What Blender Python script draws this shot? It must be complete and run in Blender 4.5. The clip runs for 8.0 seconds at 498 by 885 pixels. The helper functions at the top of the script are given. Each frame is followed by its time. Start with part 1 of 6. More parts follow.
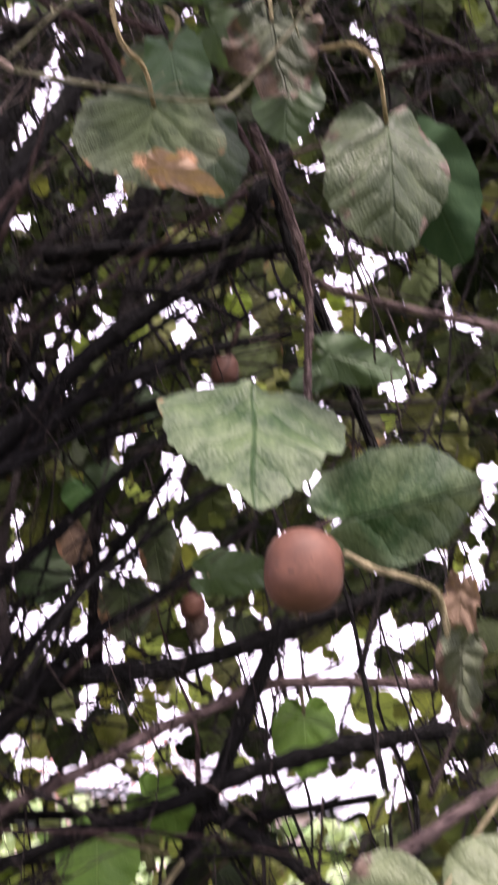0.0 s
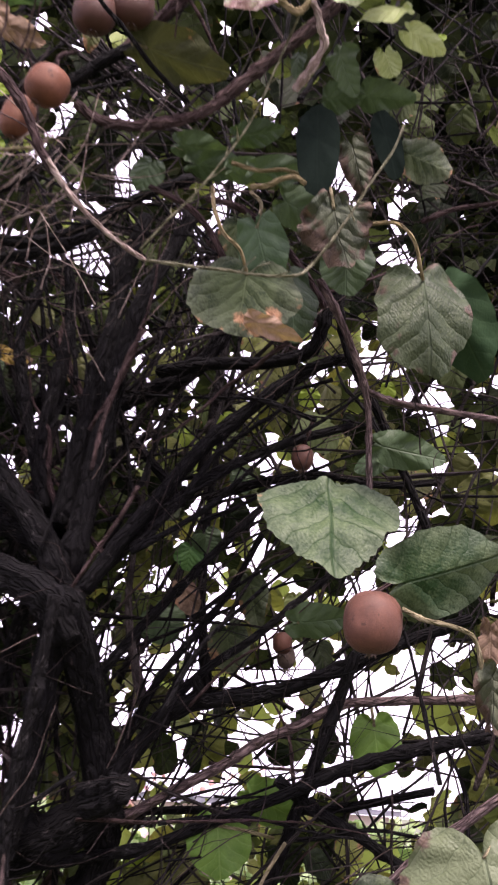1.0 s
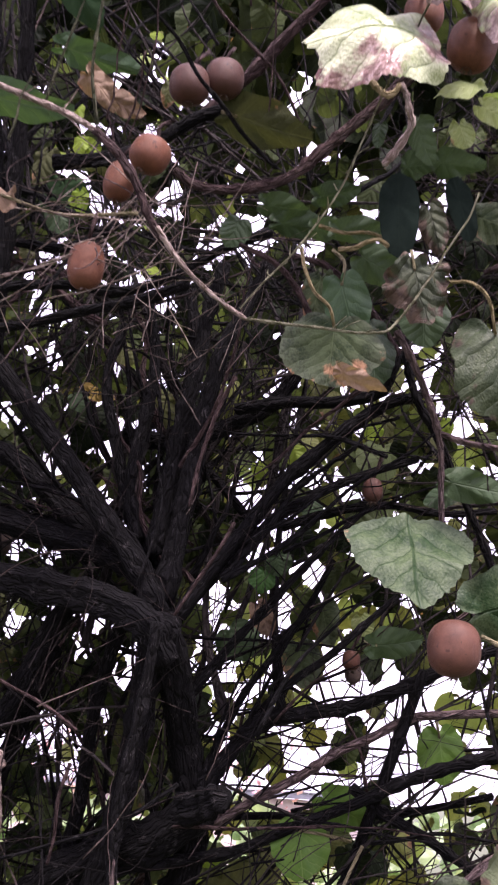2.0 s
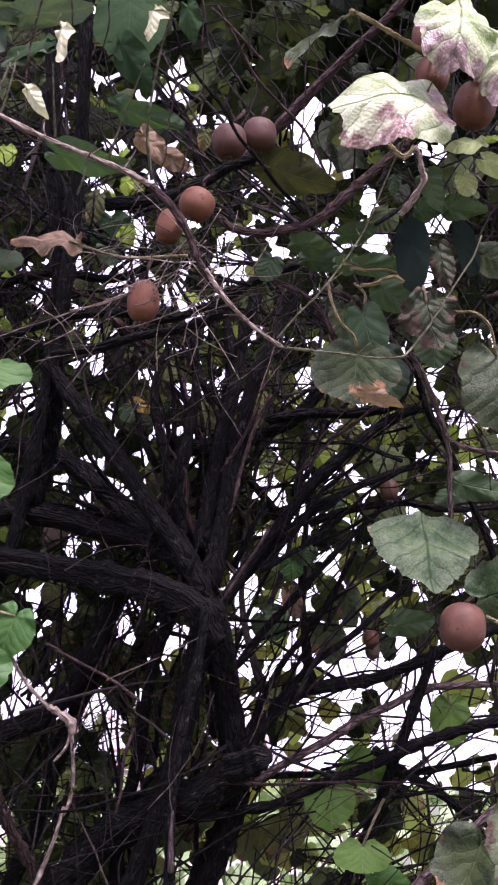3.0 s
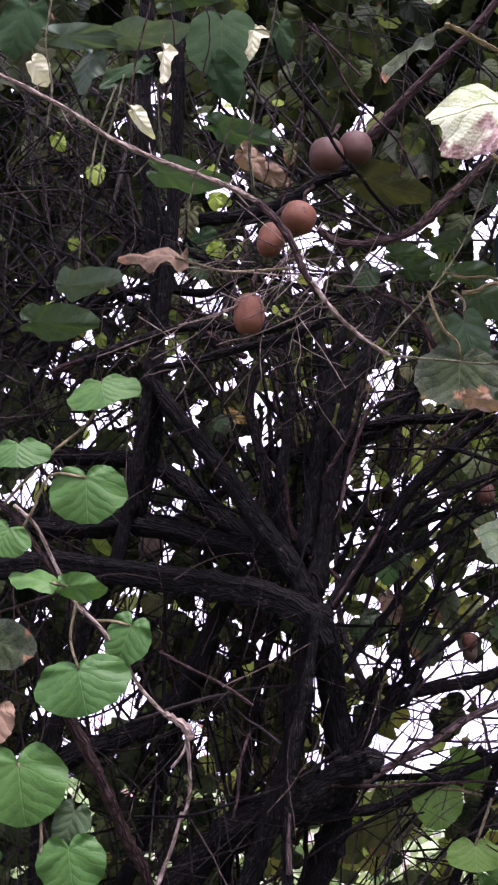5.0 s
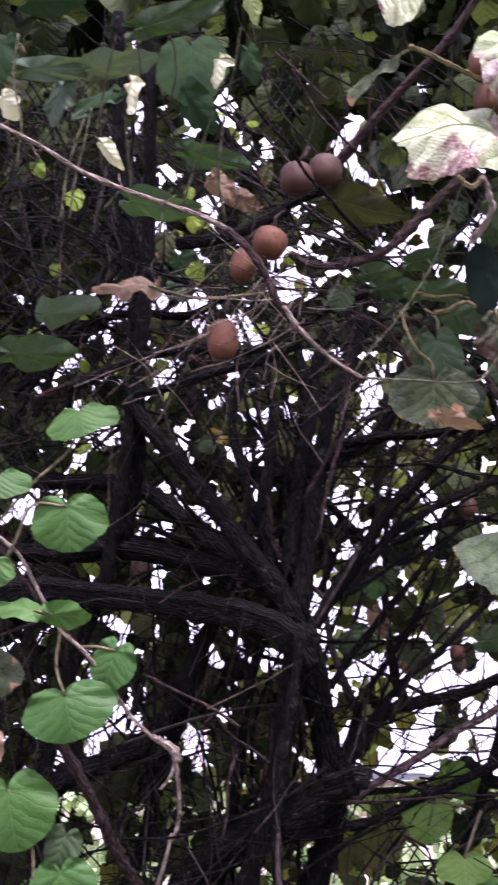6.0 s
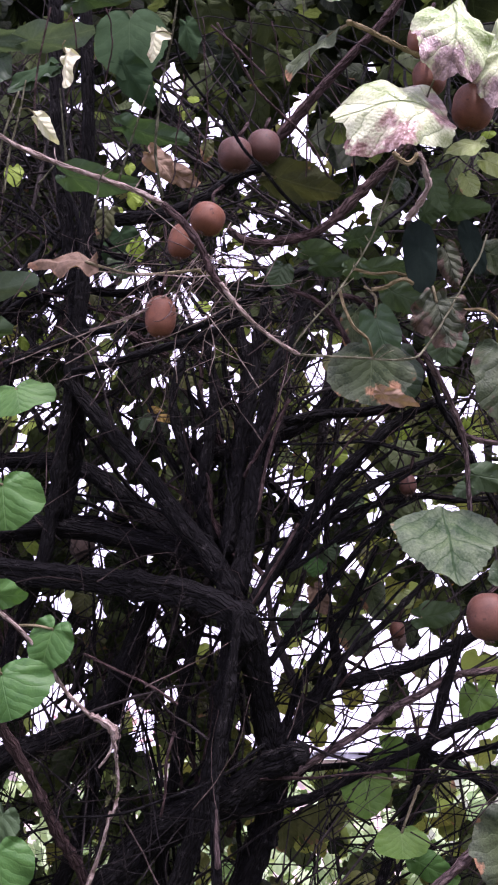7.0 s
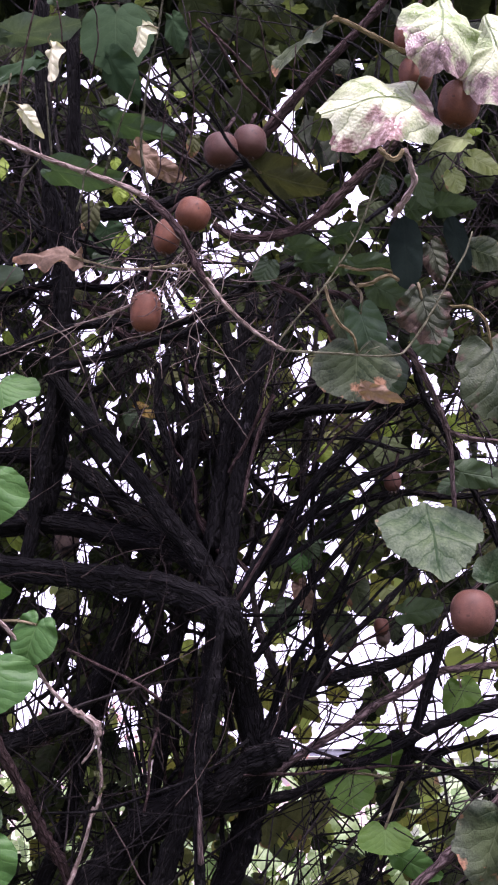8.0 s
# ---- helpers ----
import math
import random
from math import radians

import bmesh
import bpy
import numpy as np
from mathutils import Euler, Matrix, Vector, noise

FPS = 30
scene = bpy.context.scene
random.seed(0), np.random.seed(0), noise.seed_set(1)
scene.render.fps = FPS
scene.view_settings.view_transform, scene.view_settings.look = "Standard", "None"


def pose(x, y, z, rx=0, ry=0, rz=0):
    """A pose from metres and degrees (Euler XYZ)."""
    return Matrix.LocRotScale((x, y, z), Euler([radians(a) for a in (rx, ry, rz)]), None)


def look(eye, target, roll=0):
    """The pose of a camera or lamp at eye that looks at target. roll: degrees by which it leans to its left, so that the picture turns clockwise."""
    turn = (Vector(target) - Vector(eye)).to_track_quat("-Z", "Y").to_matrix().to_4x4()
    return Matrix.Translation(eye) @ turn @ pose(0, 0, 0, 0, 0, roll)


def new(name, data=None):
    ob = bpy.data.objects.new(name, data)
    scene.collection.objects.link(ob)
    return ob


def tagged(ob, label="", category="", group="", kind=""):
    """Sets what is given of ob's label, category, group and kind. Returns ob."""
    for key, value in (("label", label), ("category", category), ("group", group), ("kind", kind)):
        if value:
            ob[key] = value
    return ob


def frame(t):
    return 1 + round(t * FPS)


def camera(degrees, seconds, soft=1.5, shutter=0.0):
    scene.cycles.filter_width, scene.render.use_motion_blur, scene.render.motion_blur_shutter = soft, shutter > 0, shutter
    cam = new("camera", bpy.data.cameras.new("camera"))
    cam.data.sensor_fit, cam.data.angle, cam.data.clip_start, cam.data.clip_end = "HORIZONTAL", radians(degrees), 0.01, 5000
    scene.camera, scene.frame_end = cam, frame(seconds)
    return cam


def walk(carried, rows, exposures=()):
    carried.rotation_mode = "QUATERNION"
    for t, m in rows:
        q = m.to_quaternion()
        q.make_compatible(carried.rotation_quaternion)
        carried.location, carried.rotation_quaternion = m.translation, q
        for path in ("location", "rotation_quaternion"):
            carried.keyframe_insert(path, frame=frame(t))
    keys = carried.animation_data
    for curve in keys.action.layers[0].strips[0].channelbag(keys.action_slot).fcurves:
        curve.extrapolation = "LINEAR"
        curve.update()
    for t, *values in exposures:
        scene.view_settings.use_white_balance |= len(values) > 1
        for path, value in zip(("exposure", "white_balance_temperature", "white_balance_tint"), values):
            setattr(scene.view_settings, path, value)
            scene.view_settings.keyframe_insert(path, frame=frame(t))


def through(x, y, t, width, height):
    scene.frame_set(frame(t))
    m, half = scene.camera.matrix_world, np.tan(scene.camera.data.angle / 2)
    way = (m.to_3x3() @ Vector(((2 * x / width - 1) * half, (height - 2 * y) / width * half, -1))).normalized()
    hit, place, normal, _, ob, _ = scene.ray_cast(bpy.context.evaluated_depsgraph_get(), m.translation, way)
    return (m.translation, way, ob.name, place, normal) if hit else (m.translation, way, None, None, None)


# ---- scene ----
cam = camera(24.0, 8.0, soft=2.1, shutter=0.5)
PATH = [
    (0, (0.198, 0.595, 1.561), (0.226, 2.504, 2.155), 5.28),
    (0.2, (0.198, 0.592, 1.562), (0.187, 2.475, 2.238), 5.56),
    (0.4, (0.173, 0.575, 1.583), (0.172, 2.463, 2.243), 4.25),
    (0.5, (0.172, 0.575, 1.582), (0.137, 2.463, 2.241), 4.58),
    (1, (0.166, 0.329, 1.550), (0.107, 2.238, 2.143), 4.07),
    (1.5, (0.124, 0.282, 1.559), (0.068, 2.194, 2.143), 3.54),
    (2, (0.065, 0.222, 1.563), (0.036, 2.137, 2.139), 3.70),
    (2.2, (0.066, 0.168, 1.557), (0.017, 2.085, 2.125), 4.04),
    (3.5, (-0.010, 0.017, 1.533), (-0.025, 1.941, 2.079), 2.59),
    (4, (-0.022, 0.014, 1.532), (-0.061, 1.936, 2.084), 2.34),
    (4.5, (-0.049, 0.020, 1.518), (-0.110, 1.937, 2.083), 2.30),
    (4.7, (-0.074, 0.020, 1.516), (-0.123, 1.938, 2.083), 2.23),
    (5.8, (-0.049, -0.017, 1.564), (-0.164, 1.905, 2.107), 0.88),
    (6, (-0.026, -0.008, 1.555), (-0.119, 1.912, 2.107), 0.57),
    (6.5, (-0.013, -0.001, 1.549), (-0.049, 1.926, 2.081), -0.00),
    (7, (-0.002, -0.002, 1.551), (-0.025, 1.929, 2.074), -0.05),
    (7.5, (0.002, -0.000, 1.551), (-0.009, 1.930, 2.072), -0.06),
    (8, (0.000, 0.000, 1.550), (0.000, 1.932, 2.068), -0.00),
]
walk(cam, [(t, look(eye, target, roll)) for t, eye, target, roll in PATH], exposures=[(0.0, 1.94, 6850, 27), (0.5, 1.71, 6800, 27), (1.0, 1.64, 6750, 30), (2.0, 1.56, 6450, 31), (3.5, 1.44, 6100, 35), (4.5, 1.44, 6100, 32), (6.0, 1.48, 6050, 33), (8.0, 1.46, 6000, 37)])

# ---- light: a bright overcast sky ----
world = bpy.data.worlds.new("overcast_sky")
scene.world = world
world.use_nodes = True
wt = world.node_tree
sky = wt.nodes.new("ShaderNodeTexSky")
sky.sky_type = "NISHITA"
sky.sun_disc = False
sky.sun_elevation, sky.sun_rotation = radians(60), radians(150)
sky.air_density, sky.dust_density, sky.ozone_density = 1.0, 6.0, 1.0
haze = wt.nodes.new("ShaderNodeMix")
haze.data_type = "RGBA"
haze.inputs["Factor"].default_value = 0.8
haze.inputs["B"].default_value = (13.8, 13.2, 16.2, 1)
bg = wt.nodes["Background"]
bg.inputs["Strength"].default_value = 0.075
wt.links.new(sky.outputs["Color"], haze.inputs["A"])
wt.links.new(haze.outputs["Result"], bg.inputs["Color"])
sun = new("sun", bpy.data.lights.new("sun", "SUN"))
sun.data.energy, sun.data.angle, sun.data.color = 3.6, radians(12), (1.0, 0.96, 0.9)
sun.matrix_world = look((0.7, -0.4, 5.0), (0, 1.35, 1.9))

# ---- materials ----
def nodes_of(name):
    m = bpy.data.materials.new(name)
    m.use_nodes = True
    nt = m.node_tree
    return m, nt, nt.nodes["Principled BSDF"], nt.nodes["Material Output"]


def ramp(nt, fac, stops):
    n = nt.nodes.new("ShaderNodeValToRGB")
    while len(n.color_ramp.elements) < len(stops):
        n.color_ramp.elements.new(0.5)
    for e, (p, c) in zip(n.color_ramp.elements, stops):
        e.position = p
        e.color = (*c, 1) if len(c) == 3 else c
    nt.links.new(fac, n.inputs["Fac"])
    return n.outputs["Color"]


def grey(v):
    return (v, v, v)


def math_node(nt, op, a, b=None, c=None, clamp=False):
    n = nt.nodes.new("ShaderNodeMath")
    n.operation, n.use_clamp = op, clamp
    for i, v in enumerate((a, b, c)):
        if v is None:
            continue
        if isinstance(v, (int, float)):
            n.inputs[i].default_value = v
        else:
            nt.links.new(v, n.inputs[i])
    return n.outputs[0]


def noise_node(nt, vec, scale, detail=4.0, rough=0.55):
    n = nt.nodes.new("ShaderNodeTexNoise")
    n.inputs["Scale"].default_value = scale
    n.inputs["Detail"].default_value = detail
    n.inputs["Roughness"].default_value = rough
    if vec is not None:
        nt.links.new(vec, n.inputs["Vector"])
    return n.outputs["Fac"]


def mix_col(nt, fac, a, b, kind="MIX"):
    n = nt.nodes.new("ShaderNodeMix")
    n.data_type, n.blend_type = "RGBA", kind
    for key, v in (("Factor", fac), ("A", a), ("B", b)):
        if isinstance(v, (int, float)):
            n.inputs[key].default_value = v
        elif isinstance(v, tuple):
            n.inputs[key].default_value = (*v, 1)
        else:
            nt.links.new(v, n.inputs[key])
    return n.outputs["Result"]


def bump(nt, bsdf, height, strength, distance):
    n = nt.nodes.new("ShaderNodeBump")
    n.inputs["Strength"].default_value = strength
    n.inputs["Distance"].default_value = distance
    nt.links.new(height, n.inputs["Height"])
    nt.links.new(n.outputs["Normal"], bsdf.inputs["Normal"])
    return n.outputs["Normal"]


def leaf_mat(name, dark, light, vein, through, rough=0.5, wither=None, amount=0.0, puckered=0.5, island=False, blotch=None, spread=0.35, gloss=0.25, veins=0.6, patch=55, hard=0.25, dusty=0.0, stains=()):
    """Leaf blade: colour varies from leaf to leaf and over the blade; veins, puckered relief, withered rim, light passing through."""
    m, nt, b, out = nodes_of(name)
    uv = nt.nodes.new("ShaderNodeUVMap")
    uv.uv_map = "blade"
    sep = nt.nodes.new("ShaderNodeSeparateXYZ")
    nt.links.new(uv.outputs["UV"], sep.inputs[0])
    rim = nt.nodes.new("ShaderNodeUVMap")
    rim.uv_map = "rim"
    rsep = nt.nodes.new("ShaderNodeSeparateXYZ")
    nt.links.new(rim.outputs["UV"], rsep.inputs[0])
    if island:
        geo = nt.nodes.new("ShaderNodeNewGeometry")
        rnd = geo.outputs["Random Per Island"]
    else:
        info = nt.nodes.new("ShaderNodeObjectInfo")
        rnd = info.outputs["Random"]
    tc = nt.nodes.new("ShaderNodeTexCoord")
    n1 = noise_node(nt, tc.outputs["Object"], patch, 6, 0.65)
    n2 = noise_node(nt, tc.outputs["Object"], 400, 3)
    fac = math_node(nt, "ADD", math_node(nt, "MULTIPLY", rnd, spread), math_node(nt, "MULTIPLY", n1, 1.0 - spread))
    fac = math_node(nt, "ADD", fac, math_node(nt, "MULTIPLY_ADD", n2, 0.3, -0.15))
    col = ramp(nt, fac, [(0.5 - hard, dark), (0.5 + hard, light)])
    if dusty:
        edge = math_node(nt, "MULTIPLY", math_node(nt, "POWER", rsep.outputs["X"], 3.0), math_node(nt, "MULTIPLY", n2, 2.0 * dusty), clamp=True)
        col = mix_col(nt, edge, col, (0.24, 0.26, 0.21))
    # veins: the midrib and forward-leaning side veins
    ax = math_node(nt, "ABSOLUTE", sep.outputs["X"])
    rib = math_node(nt, "SUBTRACT", 1.0, math_node(nt, "MULTIPLY", ax, 55.0), clamp=True)
    s = math_node(nt, "SUBTRACT", sep.outputs["Y"], math_node(nt, "MULTIPLY", ax, 0.95))
    s = math_node(nt, "ADD", s, math_node(nt, "MULTIPLY", math_node(nt, "POWER", ax, 2.0), 0.5))
    s = math_node(nt, "ADD", s, math_node(nt, "MULTIPLY_ADD", noise_node(nt, uv.outputs["UV"], 3.5, 3), 0.26, -0.13))
    ph = math_node(nt, "PINGPONG", math_node(nt, "MULTIPLY", s, 4.4), 0.5)
    side = math_node(nt, "SUBTRACT", 1.0, math_node(nt, "MULTIPLY", ph, 16.0), clamp=True)
    vm = math_node(nt, "MAXIMUM", rib, math_node(nt, "MULTIPLY", side, 0.7))
    q = math_node(nt, "ADD", math_node(nt, "ADD", ax, math_node(nt, "MULTIPLY", sep.outputs["Y"], 0.6)), math_node(nt, "MULTIPLY", noise_node(nt, uv.outputs["UV"], 9, 3), 0.09))
    rung = math_node(nt, "PINGPONG", math_node(nt, "MULTIPLY", q, 30.0), 0.5)
    fine = math_node(nt, "SUBTRACT", 1.0, math_node(nt, "MULTIPLY", rung, 5.0), clamp=True)
    vm = math_node(nt, "MAXIMUM", vm, math_node(nt, "MULTIPLY", fine, 0.14))
    col = mix_col(nt, math_node(nt, "MULTIPLY", vm, veins), col, vein)
    if blotch:
        bl = ramp(nt, noise_node(nt, tc.outputs["Object"], 30, 5), [(0.55, grey(0)), (0.68, grey(1))])
        col = mix_col(nt, math_node(nt, "MULTIPLY", bl, 0.8), col, blotch)
    for u0, v0, size in stains:
        dx = math_node(nt, "SUBTRACT", sep.outputs["X"], u0)
        dy = math_node(nt, "SUBTRACT", sep.outputs["Y"], v0)
        far = math_node(nt, "SQRT", math_node(nt, "ADD", math_node(nt, "MULTIPLY", dx, dx), math_node(nt, "MULTIPLY", dy, dy)))
        far = math_node(nt, "ADD", math_node(nt, "DIVIDE", far, size), math_node(nt, "MULTIPLY_ADD", noise_node(nt, uv.outputs["UV"], 6, 6, 0.65), 2.6, -1.3))
        sm = ramp(nt, far, [(0.55, grey(1)), (1.1, grey(0))])
        sc = ramp(nt, noise_node(nt, uv.outputs["UV"], 13, 8, 0.75), [(0.33, wither[0]), (0.5, wither[1]), (0.66, wither[-1])])
        col = mix_col(nt, math_node(nt, "MULTIPLY", sm, 0.92), col, sc)
    if wither:
        wn = noise_node(nt, tc.outputs["Object"], 38, 5, 0.6)
        w = math_node(nt, "ADD", rsep.outputs["X"], math_node(nt, "MULTIPLY_ADD", wn, 2.6, -1.3))
        wm = ramp(nt, math_node(nt, "ADD", w, amount - 1.0), [(0.42, grey(0)), (0.58, grey(1))])
        wc = ramp(nt, noise_node(nt, tc.outputs["Object"], 160, 4), [(0.3, wither[0]), (0.7, wither[1])])
        col = mix_col(nt, wm, col, wc)
    nt.links.new(col, b.inputs["Base Color"])
    b.inputs["Roughness"].default_value = rough
    b.inputs["Specular IOR Level"].default_value = gloss
    cells = nt.nodes.new("ShaderNodeTexVoronoi")
    cells.feature = "DISTANCE_TO_EDGE"
    cells.inputs["Scale"].default_value = 26
    nt.links.new(uv.outputs["UV"], cells.inputs["Vector"])
    net = math_node(nt, "MULTIPLY", cells.outputs["Distance"], 2.2, clamp=True)
    h = math_node(nt, "ADD", math_node(nt, "MULTIPLY", math_node(nt, "POWER", ph, 0.5), 1.0), math_node(nt, "MULTIPLY", net, 0.12))
    h = math_node(nt, "ADD", h, math_node(nt, "MULTIPLY", rung, 0.09))
    h = math_node(nt, "SUBTRACT", h, math_node(nt, "MULTIPLY", rib, 0.6))
    h = math_node(nt, "ADD", h, math_node(nt, "MULTIPLY", n1, 0.3))
    nrm = bump(nt, b, h, puckered, 0.004)
    tr = nt.nodes.new("ShaderNodeBsdfTranslucent")
    nt.links.new(mix_col(nt, 1.0, col, (1.0, 1.0, 0.55), "MULTIPLY"), tr.inputs["Color"])
    nt.links.new(nrm, tr.inputs["Normal"])
    mx = nt.nodes.new("ShaderNodeMixShader")
    mx.inputs["Fac"].default_value = through
    nt.links.new(b.outputs["BSDF"], mx.inputs[1])
    nt.links.new(tr.outputs["BSDF"], mx.inputs[2])
    nt.links.new(mx.outputs["Shader"], out.inputs["Surface"])
    return m


BROWN = ((0.10, 0.055, 0.035), (0.30, 0.17, 0.10))
PINKISH = ((0.06, 0.026, 0.024), (0.21, 0.11, 0.10), (0.66, 0.50, 0.49))
PURPLE = ((0.035, 0.019, 0.024), (0.17, 0.10, 0.11), (0.50, 0.37, 0.38))
MURK = ((0.018, 0.012, 0.009), (0.085, 0.060, 0.045))
LEAF_FRESH = leaf_mat("leaf_fresh_green", (0.026, 0.082, 0.018), (0.070, 0.158, 0.036), (0.12, 0.21, 0.08), 0.35, 0.5, puckered=0.3, veins=0.4)
LEAF_BRIGHT = leaf_mat("leaf_bright_green", (0.075, 0.155, 0.026), (0.145, 0.26, 0.052), (0.24, 0.35, 0.12), 0.4, 0.45, puckered=0.25, veins=0.35)
LEAF_LEATHER = leaf_mat("leaf_leathery_grey_green", (0.010, 0.028, 0.008), (0.062, 0.090, 0.042), (0.012, 0.032, 0.010), 0.2, 0.5, BROWN, 0.14, 0.6, veins=0.8, patch=26, hard=0.11, dusty=0.12, spread=0.06, gloss=0.12)
LEAF_DARK = leaf_mat("leaf_dark_green", (0.018, 0.036, 0.015), (0.054, 0.090, 0.040), (0.07, 0.11, 0.06), 0.25, 0.5, puckered=0.4, veins=0.35)
# matt, darker copy of LEAF_DARK with shade put into the green
LEAF_SHADE = leaf_mat("leaf_matt_shade_green", (0.012, 0.028, 0.012), (0.028, 0.052, 0.023), (0.04, 0.065, 0.032), 0.2, 0.8, puckered=0.2, gloss=0.05, veins=0.3)
LEAF_TEAL = leaf_mat("leaf_pale_teal_underside", (0.040, 0.066, 0.042), (0.095, 0.135, 0.090), (0.13, 0.17, 0.12), 0.25, 0.6, puckered=0.2, gloss=0.12, veins=0.3)
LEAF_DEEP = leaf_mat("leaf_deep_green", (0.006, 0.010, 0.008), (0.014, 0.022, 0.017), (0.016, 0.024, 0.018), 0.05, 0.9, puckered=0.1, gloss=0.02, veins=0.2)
LEAF_WITHER = leaf_mat("leaf_withering", (0.009, 0.018, 0.007), (0.050, 0.068, 0.030), (0.12, 0.15, 0.08), 0.2, 0.5, BROWN, 0.27, 0.5, veins=0.3, patch=32, hard=0.11, dusty=0.2, gloss=0.05, spread=0.1)
LEAF_WRINKLED = leaf_mat("leaf_wrinkled_grey_green", (0.020, 0.031, 0.014), (0.076, 0.094, 0.050), (0.10, 0.13, 0.08), 0.15, 0.5, MURK, 0.42, 0.8, veins=0.35, patch=25, hard=0.16, gloss=0.16)
LEAF_CRUMPLED = leaf_mat("leaf_crumpled_dying", (0.016, 0.024, 0.014), (0.060, 0.070, 0.042), (0.10, 0.11, 0.07), 0.15, 0.5, MURK, 0.62, 1.0, veins=0.35, patch=35, hard=0.16, gloss=0.14)
# whitish base paints strong skylight on these two leaves; the stains are withering
LEAF_PALE = leaf_mat("leaf_painted_glare", (0.12, 0.17, 0.045), (0.54, 0.57, 0.39), (0.09, 0.14, 0.035), 0.15, 0.36, PINKISH, 0.22, 0.8, veins=0.85, patch=20, hard=0.14, spread=0.05, gloss=0.35, stains=((-0.36, 0.05, 0.20), (-0.40, 0.32, 0.18), (-0.16, 0.12, 0.10), (-0.05, -0.36, 0.15), (0.18, -0.38, 0.14), (-0.42, 0.5, 0.16)))
LEAF_PALE_LOW = leaf_mat("leaf_painted_glare_purple_foot", (0.13, 0.20, 0.05), (0.52, 0.56, 0.37), (0.10, 0.16, 0.04), 0.15, 0.36, PURPLE, 0.12, 0.8, veins=0.7, patch=20, hard=0.14, spread=0.05, gloss=0.35, stains=((0.0, 0.46, 0.24), (0.30, 0.34, 0.20), (-0.30, 0.48, 0.22), (0.42, 0.12, 0.12)))
LEAF_RIM_BROWN = leaf_mat("leaf_with_brown_tip", (0.007, 0.016, 0.006), (0.038, 0.054, 0.024), (0.12, 0.15, 0.08), 0.2, 0.5, BROWN, 0.20, 0.5, veins=0.3, patch=40, hard=0.09, dusty=0.2, gloss=0.05, spread=0.1, stains=((-0.22, 0.72, 0.2), (-0.02, 0.70, 0.12), (-0.48, 0.55, 0.14)))
LEAF_MID = leaf_mat("leaf_shaded_green", (0.024, 0.052, 0.022), (0.056, 0.104, 0.046), (0.09, 0.14, 0.07), 0.3, 0.5, puckered=0.4, veins=0.35)
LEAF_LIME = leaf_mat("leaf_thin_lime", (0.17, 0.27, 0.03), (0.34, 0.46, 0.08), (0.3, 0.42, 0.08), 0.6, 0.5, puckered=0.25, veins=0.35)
LEAF_OLIVE = leaf_mat("leaf_thin_olive", (0.055, 0.065, 0.022), (0.15, 0.16, 0.06), (0.12, 0.14, 0.06), 0.5, 0.5, BROWN, 0.3, 0.4, veins=0.4)
LEAF_OLIVE_DIM = leaf_mat("leaf_dim_olive", (0.024, 0.028, 0.012), (0.062, 0.068, 0.030), (0.08, 0.085, 0.045), 0.25, 0.6, BROWN, 0.12, 0.5, veins=0.4, gloss=0.08)
LEAF_YELLOW_DRY = leaf_mat("leaf_dry_yellow", (0.22, 0.15, 0.035), (0.40, 0.28, 0.08), (0.3, 0.2, 0.06), 0.4, 0.6, BROWN, 0.1, 0.4, veins=0.3)
LEAF_DRY = leaf_mat("leaf_dry_brown", (0.085, 0.055, 0.036), (0.25, 0.17, 0.115), (0.20, 0.14, 0.09), 0.25, 0.7, BROWN, 0.3, 0.5, veins=0.3, patch=30, hard=0.2)
LEAF_CREAM = leaf_mat("leaf_cream", (0.42, 0.44, 0.27), (0.62, 0.60, 0.44), (0.5, 0.5, 0.3), 0.3, 0.5, BROWN, 0.1, 0.4)
LEAF_YELLOW = leaf_mat("leaf_yellow_green", (0.15, 0.20, 0.065), (0.30, 0.36, 0.15), (0.36, 0.40, 0.20), 0.4, 0.5, BROWN, 0.1, 0.5)
# thicket greens are darkened to hold the interior's shade in the colour
LEAF_BACK = leaf_mat("leaf_thicket_shade_tint", (0.009, 0.014, 0.008), (0.066, 0.088, 0.036), (0.05, 0.07, 0.03), 0.5, 0.55, BROWN, 0.12, 0.4, island=True, spread=0.8, gloss=0.1)
LEAF_BACK_EACH = leaf_mat("leaf_thicket_single_shade_tint", (0.009, 0.014, 0.008), (0.066, 0.088, 0.036), (0.05, 0.07, 0.03), 0.5, 0.55, BROWN, 0.12, 0.4, spread=0.8, gloss=0.1)
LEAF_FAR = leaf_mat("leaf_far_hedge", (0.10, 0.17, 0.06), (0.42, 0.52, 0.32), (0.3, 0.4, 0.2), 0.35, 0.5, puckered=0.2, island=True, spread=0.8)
LEAF_MIXED = leaf_mat("leaf_olive_and_brown", (0.05, 0.055, 0.02), (0.17, 0.19, 0.06), (0.15, 0.17, 0.07), 0.5, 0.5, BROWN, 0.3, 0.4, island=True, spread=0.8)
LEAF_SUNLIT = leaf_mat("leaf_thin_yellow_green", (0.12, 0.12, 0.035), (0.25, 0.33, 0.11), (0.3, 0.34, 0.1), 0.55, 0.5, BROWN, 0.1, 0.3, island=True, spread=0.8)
PETAL = leaf_mat("petal_pink", (0.50, 0.25, 0.28), (0.75, 0.50, 0.52), (0.7, 0.3, 0.35), 0.3, 0.5, puckered=0.2, island=True, spread=0.8)


